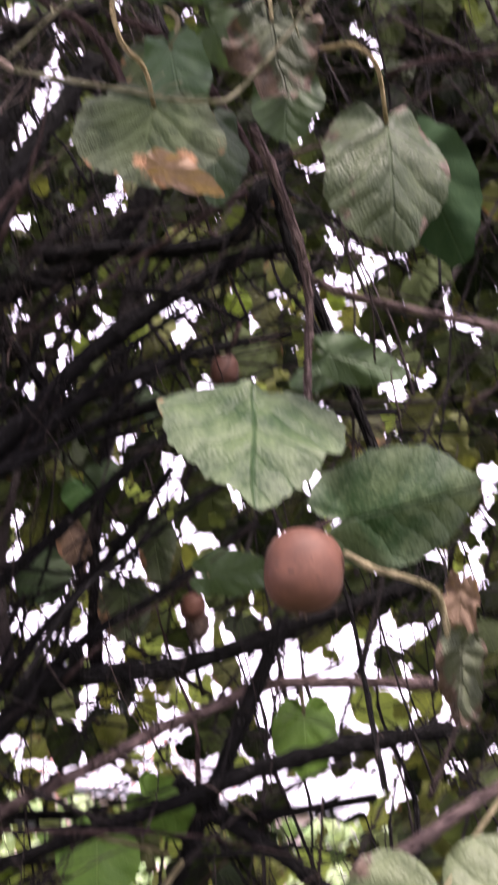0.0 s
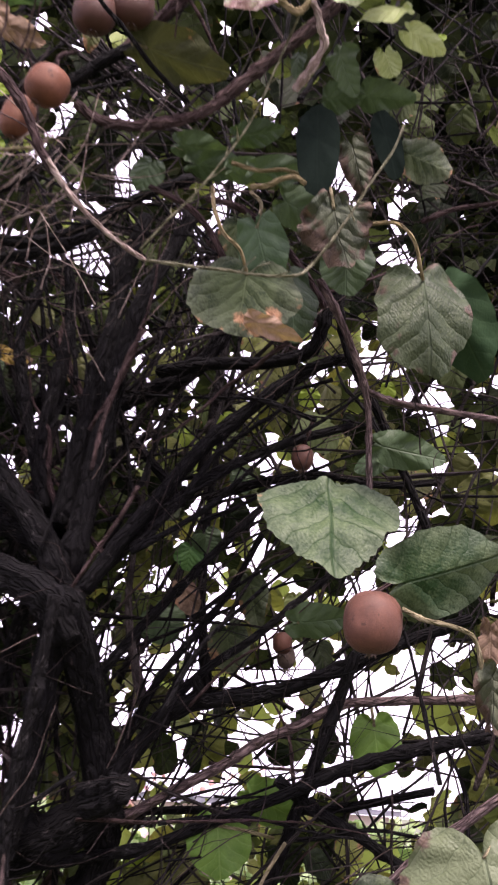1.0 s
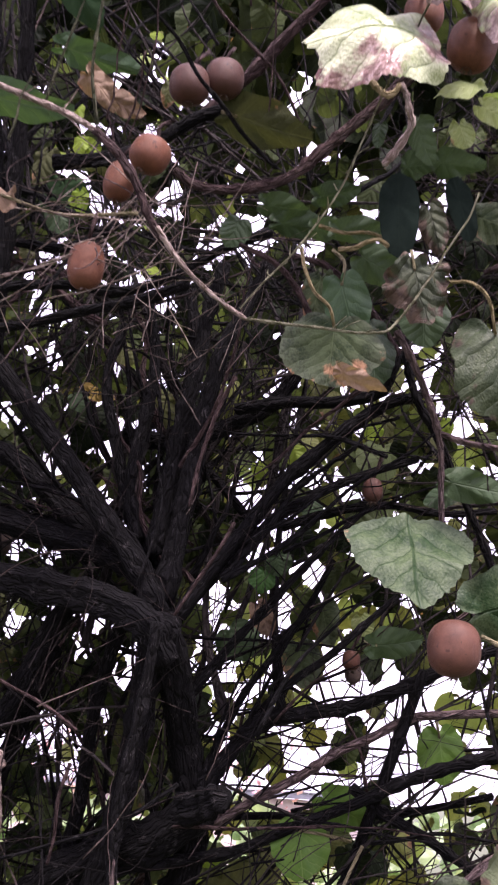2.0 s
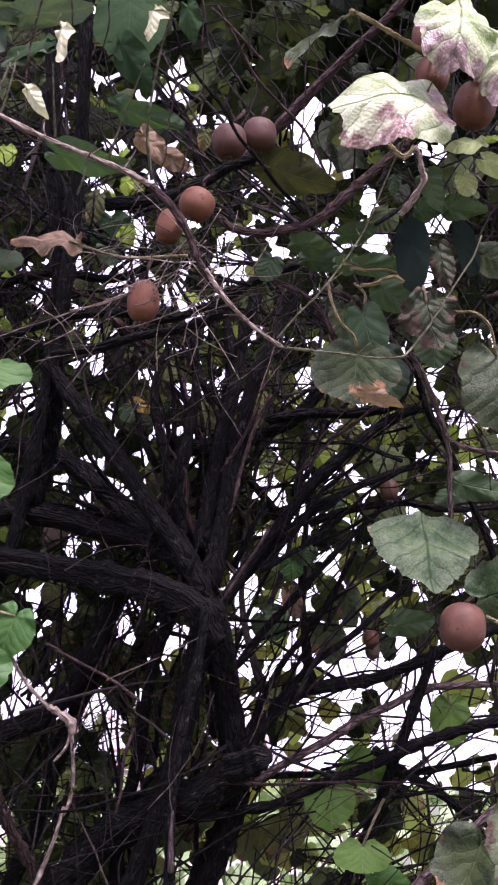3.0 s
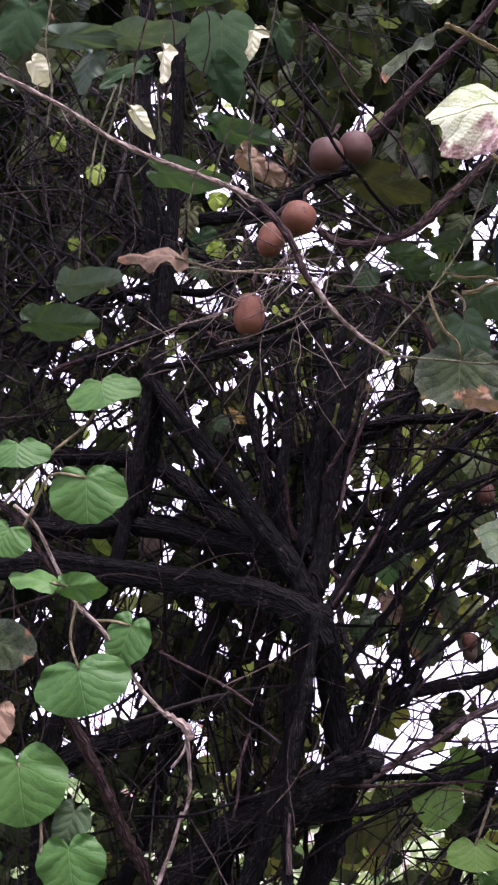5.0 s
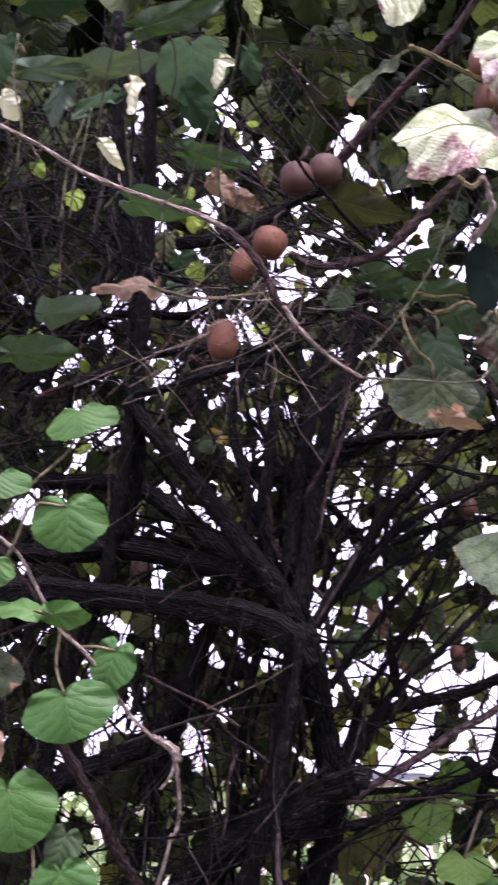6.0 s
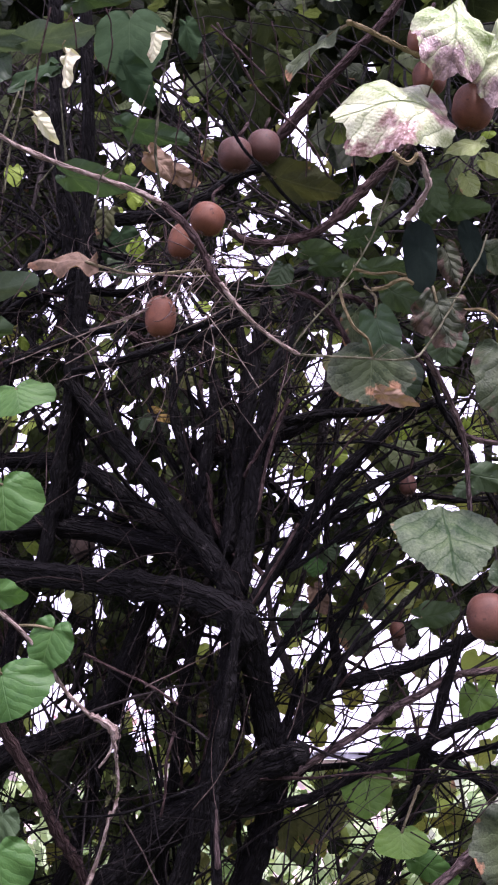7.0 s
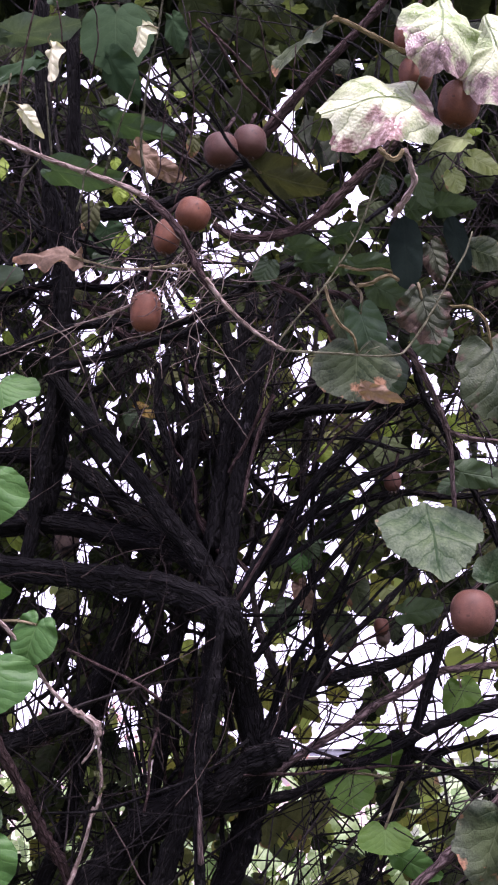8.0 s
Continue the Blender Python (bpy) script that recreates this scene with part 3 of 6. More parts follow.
def house():
    """A low pink house behind the garden, seen in scraps through the leaves."""
    h = thing("house", (-0.8, 15.0, 0), "low pink plastered house with a lavender slate roof behind the thicket", "house")
    box_part("wall", (-2.5, 0.0, 0.0), (2.5, 0.25, 1.55), RENDER_PINK, h)
    box_part("wall", (-2.5, 0.25, 0.0), (-2.25, 3.0, 1.55), RENDER_PINK, h)
    box_part("wall", (2.25, 0.25, 0.0), (2.5, 3.0, 1.55), RENDER_PINK, h)
    box_part("wall", (-2.5, 3.0, 0.0), (2.5, 3.25, 1.55), RENDER_PINK, h)
    rng = random.Random(4)
    roof = box_part("roof", (-2.7, -0.25, 1.56), (2.7, 3.5, 1.62), SLATE, h, "slate roof")
    rows, cols, rise = 7, 20, 0.62
    for side in (0, 1):
        for i in range(rows):
            for j in range(cols):
                w = 5.3 / cols
                x0 = -2.68 + (j + 0.4 * (i % 2)) * w
                y0, dy = (-0.3 + i * 0.27, 0.31) if side == 0 else (3.55 - i * 0.27, -0.31)
                z0, dz = 1.63 + i * rise / rows, rise / rows * 1.1
                v = [(x0 + dx, y0 + a * dy, z0 + a * dz + t) for t in (0, 0.018) for dx, a in ((0, 0), (w - 0.01, 0), (w - 0.01, 1), (0, 1))]
                f = [(4, 5, 6, 7), (0, 1, 5, 4), (1, 2, 6, 5), (2, 3, 7, 6), (3, 0, 4, 7), (3, 2, 1, 0)]
                link_mesh("slate", v, f, SLATE, roof, smooth=False).location.z = rng.uniform(0, 0.008)


house()

# ---- the vine and what hangs on it ----
vine = thing("kiwi_vine", (0.0, 1.5, 0.0), "old kiwi vine with dark twisted limbs and large leaves", "vine")
shoot = thing("vine_shoot", (-0.3, 1.32, 0.0), "young hanging vine shoot with round fresh green leaves", "vine shoot")
climber = thing("climber", (-0.15, 1.28, 0.0), "thin climbing stems with narrow pale leaves", "climber")
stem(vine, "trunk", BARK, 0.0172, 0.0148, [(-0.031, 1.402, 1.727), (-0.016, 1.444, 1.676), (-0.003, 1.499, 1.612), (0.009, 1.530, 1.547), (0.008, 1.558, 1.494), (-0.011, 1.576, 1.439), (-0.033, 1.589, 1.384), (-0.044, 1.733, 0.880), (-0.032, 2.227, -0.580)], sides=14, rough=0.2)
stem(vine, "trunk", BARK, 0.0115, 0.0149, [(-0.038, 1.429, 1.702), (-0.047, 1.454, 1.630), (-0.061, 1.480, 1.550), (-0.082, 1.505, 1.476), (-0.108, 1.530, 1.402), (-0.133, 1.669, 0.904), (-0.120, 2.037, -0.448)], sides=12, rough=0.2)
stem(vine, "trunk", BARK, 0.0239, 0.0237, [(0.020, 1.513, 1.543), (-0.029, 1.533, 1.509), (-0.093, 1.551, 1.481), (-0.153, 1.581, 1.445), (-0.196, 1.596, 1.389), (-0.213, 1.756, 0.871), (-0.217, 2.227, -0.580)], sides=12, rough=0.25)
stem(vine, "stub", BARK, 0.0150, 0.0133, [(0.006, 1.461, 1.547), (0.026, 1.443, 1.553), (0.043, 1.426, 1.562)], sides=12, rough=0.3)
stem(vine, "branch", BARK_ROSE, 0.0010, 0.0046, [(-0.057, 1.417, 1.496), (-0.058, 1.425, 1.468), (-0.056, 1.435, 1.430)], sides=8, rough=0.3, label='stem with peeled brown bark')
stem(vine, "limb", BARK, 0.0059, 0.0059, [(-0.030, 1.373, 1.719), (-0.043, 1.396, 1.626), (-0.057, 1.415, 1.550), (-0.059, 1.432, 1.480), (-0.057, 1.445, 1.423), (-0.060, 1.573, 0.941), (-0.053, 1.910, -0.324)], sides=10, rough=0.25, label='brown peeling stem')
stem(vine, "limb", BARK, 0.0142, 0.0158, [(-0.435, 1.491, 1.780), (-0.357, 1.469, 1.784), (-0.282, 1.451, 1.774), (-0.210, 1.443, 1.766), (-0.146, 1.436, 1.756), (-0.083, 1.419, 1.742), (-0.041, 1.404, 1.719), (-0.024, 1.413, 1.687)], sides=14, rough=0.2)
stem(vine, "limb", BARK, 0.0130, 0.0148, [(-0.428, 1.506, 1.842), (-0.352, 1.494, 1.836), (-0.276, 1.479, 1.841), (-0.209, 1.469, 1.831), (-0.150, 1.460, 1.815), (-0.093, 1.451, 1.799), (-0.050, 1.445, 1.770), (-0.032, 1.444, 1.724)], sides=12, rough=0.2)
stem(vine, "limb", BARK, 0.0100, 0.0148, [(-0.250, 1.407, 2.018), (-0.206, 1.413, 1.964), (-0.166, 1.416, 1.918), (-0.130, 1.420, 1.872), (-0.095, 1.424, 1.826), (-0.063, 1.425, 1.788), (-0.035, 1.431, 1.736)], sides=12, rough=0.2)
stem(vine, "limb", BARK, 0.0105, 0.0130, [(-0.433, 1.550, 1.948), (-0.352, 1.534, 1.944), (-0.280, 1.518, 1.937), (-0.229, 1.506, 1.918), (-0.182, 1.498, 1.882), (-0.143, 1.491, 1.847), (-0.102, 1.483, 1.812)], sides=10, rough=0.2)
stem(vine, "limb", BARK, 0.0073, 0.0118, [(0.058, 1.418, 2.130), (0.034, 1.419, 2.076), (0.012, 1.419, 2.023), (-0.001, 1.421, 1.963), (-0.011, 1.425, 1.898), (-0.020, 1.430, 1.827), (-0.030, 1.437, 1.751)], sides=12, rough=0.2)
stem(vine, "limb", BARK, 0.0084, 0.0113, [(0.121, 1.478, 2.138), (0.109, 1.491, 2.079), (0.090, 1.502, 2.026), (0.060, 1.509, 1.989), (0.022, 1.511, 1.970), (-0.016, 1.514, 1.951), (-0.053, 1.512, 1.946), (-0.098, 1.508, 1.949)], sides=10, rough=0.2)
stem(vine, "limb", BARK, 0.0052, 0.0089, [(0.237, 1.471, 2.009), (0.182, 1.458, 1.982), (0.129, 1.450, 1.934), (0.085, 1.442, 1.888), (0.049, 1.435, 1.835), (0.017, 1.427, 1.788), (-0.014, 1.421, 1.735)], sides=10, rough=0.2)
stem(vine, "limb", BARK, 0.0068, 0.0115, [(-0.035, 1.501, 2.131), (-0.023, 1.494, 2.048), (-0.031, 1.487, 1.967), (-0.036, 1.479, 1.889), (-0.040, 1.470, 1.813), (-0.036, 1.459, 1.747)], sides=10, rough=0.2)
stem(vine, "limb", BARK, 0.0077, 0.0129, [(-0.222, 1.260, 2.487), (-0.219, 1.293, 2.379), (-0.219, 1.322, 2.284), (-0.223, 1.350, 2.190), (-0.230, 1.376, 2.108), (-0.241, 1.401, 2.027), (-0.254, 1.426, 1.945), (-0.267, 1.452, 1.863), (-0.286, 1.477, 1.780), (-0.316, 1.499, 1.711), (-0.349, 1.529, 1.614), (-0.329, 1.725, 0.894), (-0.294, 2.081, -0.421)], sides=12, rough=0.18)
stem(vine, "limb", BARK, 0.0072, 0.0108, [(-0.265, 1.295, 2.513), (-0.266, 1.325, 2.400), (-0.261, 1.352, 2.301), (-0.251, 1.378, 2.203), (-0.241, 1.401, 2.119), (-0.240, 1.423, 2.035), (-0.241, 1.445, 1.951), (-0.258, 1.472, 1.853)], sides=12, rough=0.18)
stem(vine, "limb", BARK_RED, 0.0061, 0.0046, [(-0.030, 1.358, 2.276), (0.021, 1.339, 2.318), (0.064, 1.319, 2.362), (0.113, 1.298, 2.410), (0.158, 1.278, 2.452), (0.196, 1.257, 2.502)], sides=10, rough=0.15)
stem(vine, "limb", BARK, 0.0082, 0.0070, [(-0.191, 1.392, 2.229), (-0.132, 1.381, 2.232), (-0.080, 1.367, 2.245), (-0.029, 1.349, 2.271), (0.006, 1.337, 2.277)], sides=10)
stem(vine, "limb", BARK_RED, 0.0046, 0.0075, [(-0.041, 1.248, 2.146), (-0.026, 1.258, 2.139), (0.003, 1.266, 2.137), (0.039, 1.272, 2.146), (0.070, 1.276, 2.160), (0.100, 1.276, 2.188), (0.128, 1.275, 2.218), (0.170, 1.272, 2.259), (0.205, 1.268, 2.304)], sides=10, knots=0.2)
stem(vine, "limb", BARK, 0.0056, 0.0053, [(-0.324, 1.384, 2.026), (-0.269, 1.383, 2.052), (-0.221, 1.384, 2.071), (-0.164, 1.387, 2.079), (-0.101, 1.394, 2.078), (-0.044, 1.393, 2.101), (0.006, 1.390, 2.134), (0.057, 1.390, 2.158)], sides=8)
stem(vine, "limb", BARK, 0.0049, 0.0063, [(-0.233, 1.348, 2.006), (-0.187, 1.355, 2.019), (-0.133, 1.360, 2.039), (-0.078, 1.366, 2.056), (-0.029, 1.369, 2.080)], sides=8)
stem(vine, "limb", BARK, 0.0066, 0.0055, [(-0.359, 1.454, 2.113), (-0.307, 1.446, 2.142), (-0.247, 1.443, 2.153), (-0.180, 1.444, 2.149), (-0.120, 1.436, 2.178)], sides=8)
stem(vine, "limb", BARK, 0.0067, 0.0106, [(0.007, 1.437, 2.138), (-0.008, 1.437, 2.075), (-0.015, 1.437, 2.013), (-0.026, 1.437, 1.953), (-0.036, 1.440, 1.880), (-0.046, 1.444, 1.801)], sides=10, rough=0.2)
stem(vine, "limb", BARK, 0.0053, 0.0086, [(-0.076, 1.469, 2.095), (-0.066, 1.468, 2.023), (-0.070, 1.464, 1.960), (-0.079, 1.461, 1.892), (-0.068, 1.460, 1.819)], sides=10, rough=0.2)
stem(vine, "limb", BARK, 0.0053, 0.0078, [(-0.107, 1.494, 2.080), (-0.121, 1.486, 2.013), (-0.104, 1.481, 1.935), (-0.081, 1.475, 1.858), (-0.051, 1.468, 1.791)], sides=10, rough=0.2)
stem(vine, "limb", BARK_RED, 0.0067, 0.0094, [(-0.338, 1.430, 1.622), (-0.301, 1.465, 1.557), (-0.277, 1.496, 1.507), (-0.256, 1.526, 1.459), (-0.234, 1.553, 1.420), (-0.208, 1.713, 0.887), (-0.196, 2.107, -0.517)], sides=9)
stem(vine, "limb", BARK, 0.0174, 0.0119, [(-0.406, 1.568, 1.494), (-0.333, 1.551, 1.557), (-0.275, 1.545, 1.578), (-0.225, 1.538, 1.606), (-0.192, 1.527, 1.648), (-0.163, 1.510, 1.711), (-0.138, 1.497, 1.759)], sides=10, rough=0.2)
stem(vine, "limb", BARK, 0.0088, 0.0063, [(-0.140, 1.623, 1.366), (-0.128, 1.582, 1.473), (-0.112, 1.547, 1.557), (-0.101, 1.510, 1.647), (-0.084, 1.482, 1.708), (-0.064, 1.457, 1.754)], sides=9)
stem(vine, "limb", BARK, 0.0107, 0.0080, [(-0.283, 1.644, 1.364), (-0.239, 1.618, 1.471), (-0.217, 1.598, 1.557), (-0.187, 1.579, 1.636), (-0.158, 1.562, 1.709)], sides=9)
stem(vine, "branch", BARK, 0.0056, 0.0072, [(-0.043, 1.530, 1.482), (-0.001, 1.533, 1.493), (0.056, 1.535, 1.505), (0.113, 1.534, 1.531), (0.185, 1.532, 1.562), (0.250, 1.530, 1.593), (0.316, 1.529, 1.615), (0.390, 1.530, 1.634)], sides=8, knots=0.2)
stem(vine, "branch", BARK_ROSE, 0.0054, 0.0051, [(0.028, 1.538, 1.529), (0.085, 1.534, 1.564), (0.129, 1.533, 1.590), (0.158, 1.534, 1.611), (0.202, 1.534, 1.633), (0.239, 1.534, 1.654), (0.284, 1.538, 1.661), (0.380, 1.542, 1.669)], sides=8, knots=0.2)
stem(vine, "branch", BARK, 0.0091, 0.0059, [(0.020, 1.508, 1.564), (0.042, 1.508, 1.598), (0.074, 1.506, 1.636), (0.121, 1.511, 1.650), (0.172, 1.517, 1.661), (0.224, 1.520, 1.683), (0.283, 1.521, 1.712), (0.366, 1.521, 1.748)], sides=8, knots=0.2)
stem(vine, "branch", BARK, 0.0071, 0.0056, [(0.074, 1.499, 1.635), (0.098, 1.488, 1.656), (0.094, 1.481, 1.666)], sides=8)
stem(vine, "branch", BARK, 0.0065, 0.0051, [(0.180, 1.545, 1.578), (0.216, 1.552, 1.553), (0.260, 1.558, 1.532), (0.303, 1.565, 1.507), (0.361, 1.572, 1.480)], sides=8)
stem(vine, "branch", BARK, 0.0065, 0.0065, [(0.252, 1.512, 1.704), (0.234, 1.527, 1.648), (0.215, 1.543, 1.588), (0.202, 1.553, 1.550), (0.187, 1.566, 1.501), (0.167, 1.579, 1.452), (0.144, 1.596, 1.389), (0.115, 1.620, 1.299)], sides=8)
stem(vine, "branch", BARK, 0.0044, 0.0045, [(0.021, 1.588, 1.536), (0.088, 1.591, 1.543), (0.155, 1.595, 1.546), (0.238, 1.599, 1.554), (0.343, 1.597, 1.579)], sides=7)
stem(vine, "branch", BARK_ROSE, 0.0039, 0.0067, [(0.465, 1.384, 1.639), (0.354, 1.410, 1.556), (0.290, 1.428, 1.500), (0.257, 1.441, 1.467), (0.231, 1.453, 1.435), (0.198, 1.464, 1.404), (0.166, 1.480, 1.357)], sides=9, label='pinkish brown branch')
stem(vine, "branch", BARK, 0.0041, 0.0069, [(0.237, 1.491, 1.937), (0.182, 1.476, 1.914), (0.129, 1.463, 1.885), (0.085, 1.451, 1.853), (0.042, 1.442, 1.808), (-0.001, 1.435, 1.758)], sides=8)
stem(vine, "branch", BARK, 0.0033, 0.0056, [(0.191, 1.494, 1.885), (0.145, 1.490, 1.839), (0.100, 1.487, 1.787), (0.064, 1.483, 1.743), (0.035, 1.476, 1.707), (0.006, 1.470, 1.665)], sides=8)
stem(vine, "branch", BARK, 0.0034, 0.0049, [(0.149, 1.531, 1.824), (0.117, 1.531, 1.757), (0.087, 1.524, 1.712), (0.057, 1.517, 1.668), (0.035, 1.512, 1.619), (0.017, 1.506, 1.570)], sides=8)
stem(vine, "branch", BARK, 0.0038, 0.0056, [(0.225, 1.551, 1.790), (0.185, 1.541, 1.751), (0.146, 1.530, 1.713), (0.108, 1.517, 1.683), (0.063, 1.510, 1.633), (0.034, 1.502, 1.584)], sides=8)
stem(vine, "branch", BARK, 0.0038, 0.0060, [(0.334, 1.533, 1.893), (0.271, 1.530, 1.885), (0.210, 1.524, 1.890), (0.149, 1.522, 1.879), (0.089, 1.523, 1.857)], sides=8)
stem(vine, "branch", BARK, 0.0051, 0.0051, [(0.219, 1.426, 2.102), (0.215, 1.441, 2.045), (0.226, 1.452, 2.003), (0.256, 1.466, 1.953), (0.285, 1.481, 1.897), (0.314, 1.496, 1.840), (0.336, 1.511, 1.783)], sides=8)
stem(vine, "branch", BARK, 0.0072, 0.0075, [(0.202, 1.422, 2.039), (0.189, 1.445, 2.001), (0.146, 1.461, 1.990), (0.088, 1.474, 1.990), (0.029, 1.489, 1.983)], sides=8)
stem(vine, "branch", BARK_PALE, 0.0023, 0.0033, [(-0.436, 1.138, 2.289), (-0.365, 1.147, 2.259), (-0.318, 1.155, 2.236), (-0.275, 1.163, 2.210), (-0.232, 1.169, 2.192), (-0.182, 1.175, 2.175), (-0.132, 1.182, 2.158), (-0.108, 1.186, 2.146)], sides=10, knots=0.2, label='pale pinkish shoot')
stem(vine, "branch", BARK_RED, 0.0047, 0.0038, [(-0.112, 1.186, 2.148), (-0.088, 1.191, 2.126), (-0.070, 1.198, 2.101), (-0.057, 1.206, 2.073), (-0.043, 1.211, 2.052)], sides=10, knots=0.2)
stem(vine, "branch", BARK_PALE, 0.0025, 0.0017, [(-0.047, 1.199, 2.059), (-0.039, 1.205, 2.048), (-0.013, 1.215, 2.020), (0.018, 1.224, 1.997), (0.040, 1.229, 1.985)], sides=8, knots=0.3, label='pale twig')
stem(vine, "branch", STALK_LIGHT, 0.0014, 0.0011, [(0.040, 1.229, 1.985), (0.075, 1.233, 1.984), (0.113, 1.236, 1.983), (0.151, 1.239, 1.982), (0.173, 1.241, 1.987), (0.178, 1.243, 1.993), (0.193, 1.240, 2.013), (0.209, 1.237, 2.039), (0.229, 1.230, 2.074), (0.246, 1.226, 2.103), (0.254, 1.223, 2.126)], sides=6)
stem(vine, "branch", STALK_LIGHT, 0.0010, 0.0012, [(0.033, 1.236, 1.998), (0.056, 1.231, 2.027), (0.075, 1.228, 2.048), (0.101, 1.221, 2.084), (0.120, 1.215, 2.115), (0.140, 1.204, 2.166), (0.159, 1.193, 2.216), (0.182, 1.182, 2.267), (0.204, 1.171, 2.318)], sides=6)
stem(vine, "branch", BARK_ROSE, 0.0037, 0.0024, [(0.190, 1.323, 2.021), (0.208, 1.334, 1.994), (0.223, 1.345, 1.966), (0.237, 1.357, 1.934), (0.243, 1.366, 1.912), (0.246, 1.380, 1.873), (0.250, 1.394, 1.833)], sides=9, knots=0.15, label='reddish leafless stem')
stem(vine, "branch", BARK_ROSE, 0.0034, 0.0031, [(0.242, 1.368, 1.930), (0.267, 1.375, 1.924), (0.296, 1.381, 1.922), (0.359, 1.387, 1.917), (0.527, 1.397, 1.899)], sides=8)
stem(vine, "branch", STALK_OCHRE, 0.0027, 0.0027, [(0.139, 1.128, 2.178), (0.147, 1.131, 2.171), (0.155, 1.132, 2.167), (0.161, 1.132, 2.171), (0.165, 1.131, 2.178)], sides=9, label='curved ochre leaf stalk')
stem(vine, "branch", BARK_PALE, 0.0027, 0.0034, [(0.166, 1.131, 2.179), (0.172, 1.137, 2.171), (0.175, 1.144, 2.162), (0.179, 1.151, 2.153), (0.173, 1.158, 2.140), (0.164, 1.166, 2.128), (0.157, 1.172, 2.121)], sides=9, knots=0.35, label='pale pinkish knotty twig')
stem(vine, "branch", BARK_RED, 0.0015, 0.0017, [(-0.053, 1.186, 2.379), (-0.030, 1.206, 2.348), (-0.007, 1.227, 2.317), (0.020, 1.245, 2.297), (0.054, 1.264, 2.271), (0.081, 1.288, 2.231)], sides=6)
stem(vine, "branch", BARK, 0.0016, 0.0027, [(-0.098, 1.138, 2.325), (-0.089, 1.156, 2.301), (-0.068, 1.175, 2.277), (-0.042, 1.192, 2.255), (-0.020, 1.212, 2.227), (-0.001, 1.227, 2.213), (0.026, 1.246, 2.187), (0.059, 1.264, 2.164)], sides=6)
stem(vine, "branch", STALK_OCHRE, 0.0026, 0.0023, [(0.123, 1.243, 2.068), (0.138, 1.244, 2.071), (0.151, 1.243, 2.078), (0.162, 1.244, 2.081), (0.171, 1.246, 2.076)], sides=7)
stem(vine, "branch", STALK_OCHRE, 0.0020, 0.0016, [(0.104, 1.260, 2.101), (0.130, 1.259, 2.094), (0.151, 1.255, 2.094), (0.169, 1.253, 2.088)], sides=7)
stem(vine, "branch", BARK_RED, 0.0030, 0.0042, [(0.080, 1.305, 2.088), (0.108, 1.316, 2.088), (0.136, 1.329, 2.076), (0.172, 1.348, 2.043), (0.197, 1.367, 2.013)], sides=7)
stem(vine, "branch", BARK_RED, 0.0030, 0.0040, [(0.026, 1.303, 2.097), (0.067, 1.308, 2.078), (0.090, 1.315, 2.052), (0.101, 1.320, 2.032)], sides=7)
stem(vine, "branch", BARK_PALE, 0.0022, 0.0023, [(-0.379, 1.304, 1.822), (-0.358, 1.313, 1.805), (-0.333, 1.329, 1.762), (-0.308, 1.345, 1.719), (-0.280, 1.356, 1.694), (-0.255, 1.369, 1.663), (-0.228, 1.384, 1.624), (-0.204, 1.394, 1.601)], sides=8, knots=0.1, label='thin hanging stem')
stem(vine, "branch", BARK_PALE, 0.0029, 0.0043, [(-0.204, 1.394, 1.601), (-0.191, 1.396, 1.594), (-0.180, 1.398, 1.587), (-0.174, 1.402, 1.574)], sides=9, rough=0.45, knots=0.5, label='knotty dead twig')
stem(vine, "branch", BARK_PALE, 0.0020, 0.0016, [(-0.176, 1.401, 1.578), (-0.181, 1.405, 1.559), (-0.194, 1.410, 1.542)], sides=6)
stem(vine, "branch", BARK_PALE, 0.0026, 0.0020, [(-0.178, 1.412, 1.575), (-0.175, 1.418, 1.550), (-0.174, 1.429, 1.512), (-0.180, 1.435, 1.489), (-0.186, 1.437, 1.480)], sides=7, rough=0.4)
stem(vine, "branch", BARK_PALE, 0.0020, 0.0030, [(-0.182, 1.434, 1.493), (-0.192, 1.444, 1.454), (-0.205, 1.453, 1.419), (-0.219, 1.463, 1.384)], sides=8)
stem(vine, "branch", BARK_RED, 0.0017, 0.0020, [(-0.214, 1.396, 1.672), (-0.173, 1.394, 1.652), (-0.132, 1.393, 1.633), (-0.102, 1.391, 1.613)], sides=7)
stem(vine, "branch", BARK_RED, 0.0016, 0.0020, [(-0.014, 1.361, 1.726), (0.006, 1.352, 1.759), (0.026, 1.344, 1.791), (0.039, 1.337, 1.816)], sides=6)
stem(vine, "branch", BARK_RED, 0.0020, 0.0024, [(-0.007, 1.353, 1.833), (-0.001, 1.347, 1.872), (0.009, 1.342, 1.912), (0.019, 1.339, 1.943), (0.030, 1.338, 1.967)], sides=6)
stem(vine, "branch", BARK_RED, 0.0016, 0.0020, [(-0.122, 1.425, 1.487), (-0.117, 1.418, 1.512), (-0.115, 1.408, 1.550), (-0.106, 1.400, 1.582)], sides=6)
stem(vine, "branch", BARK, 0.0016, 0.0023, [(-0.235, 1.414, 1.487), (-0.170, 1.419, 1.490), (-0.119, 1.420, 1.506), (-0.053, 1.418, 1.531), (-0.001, 1.413, 1.569)], sides=6)
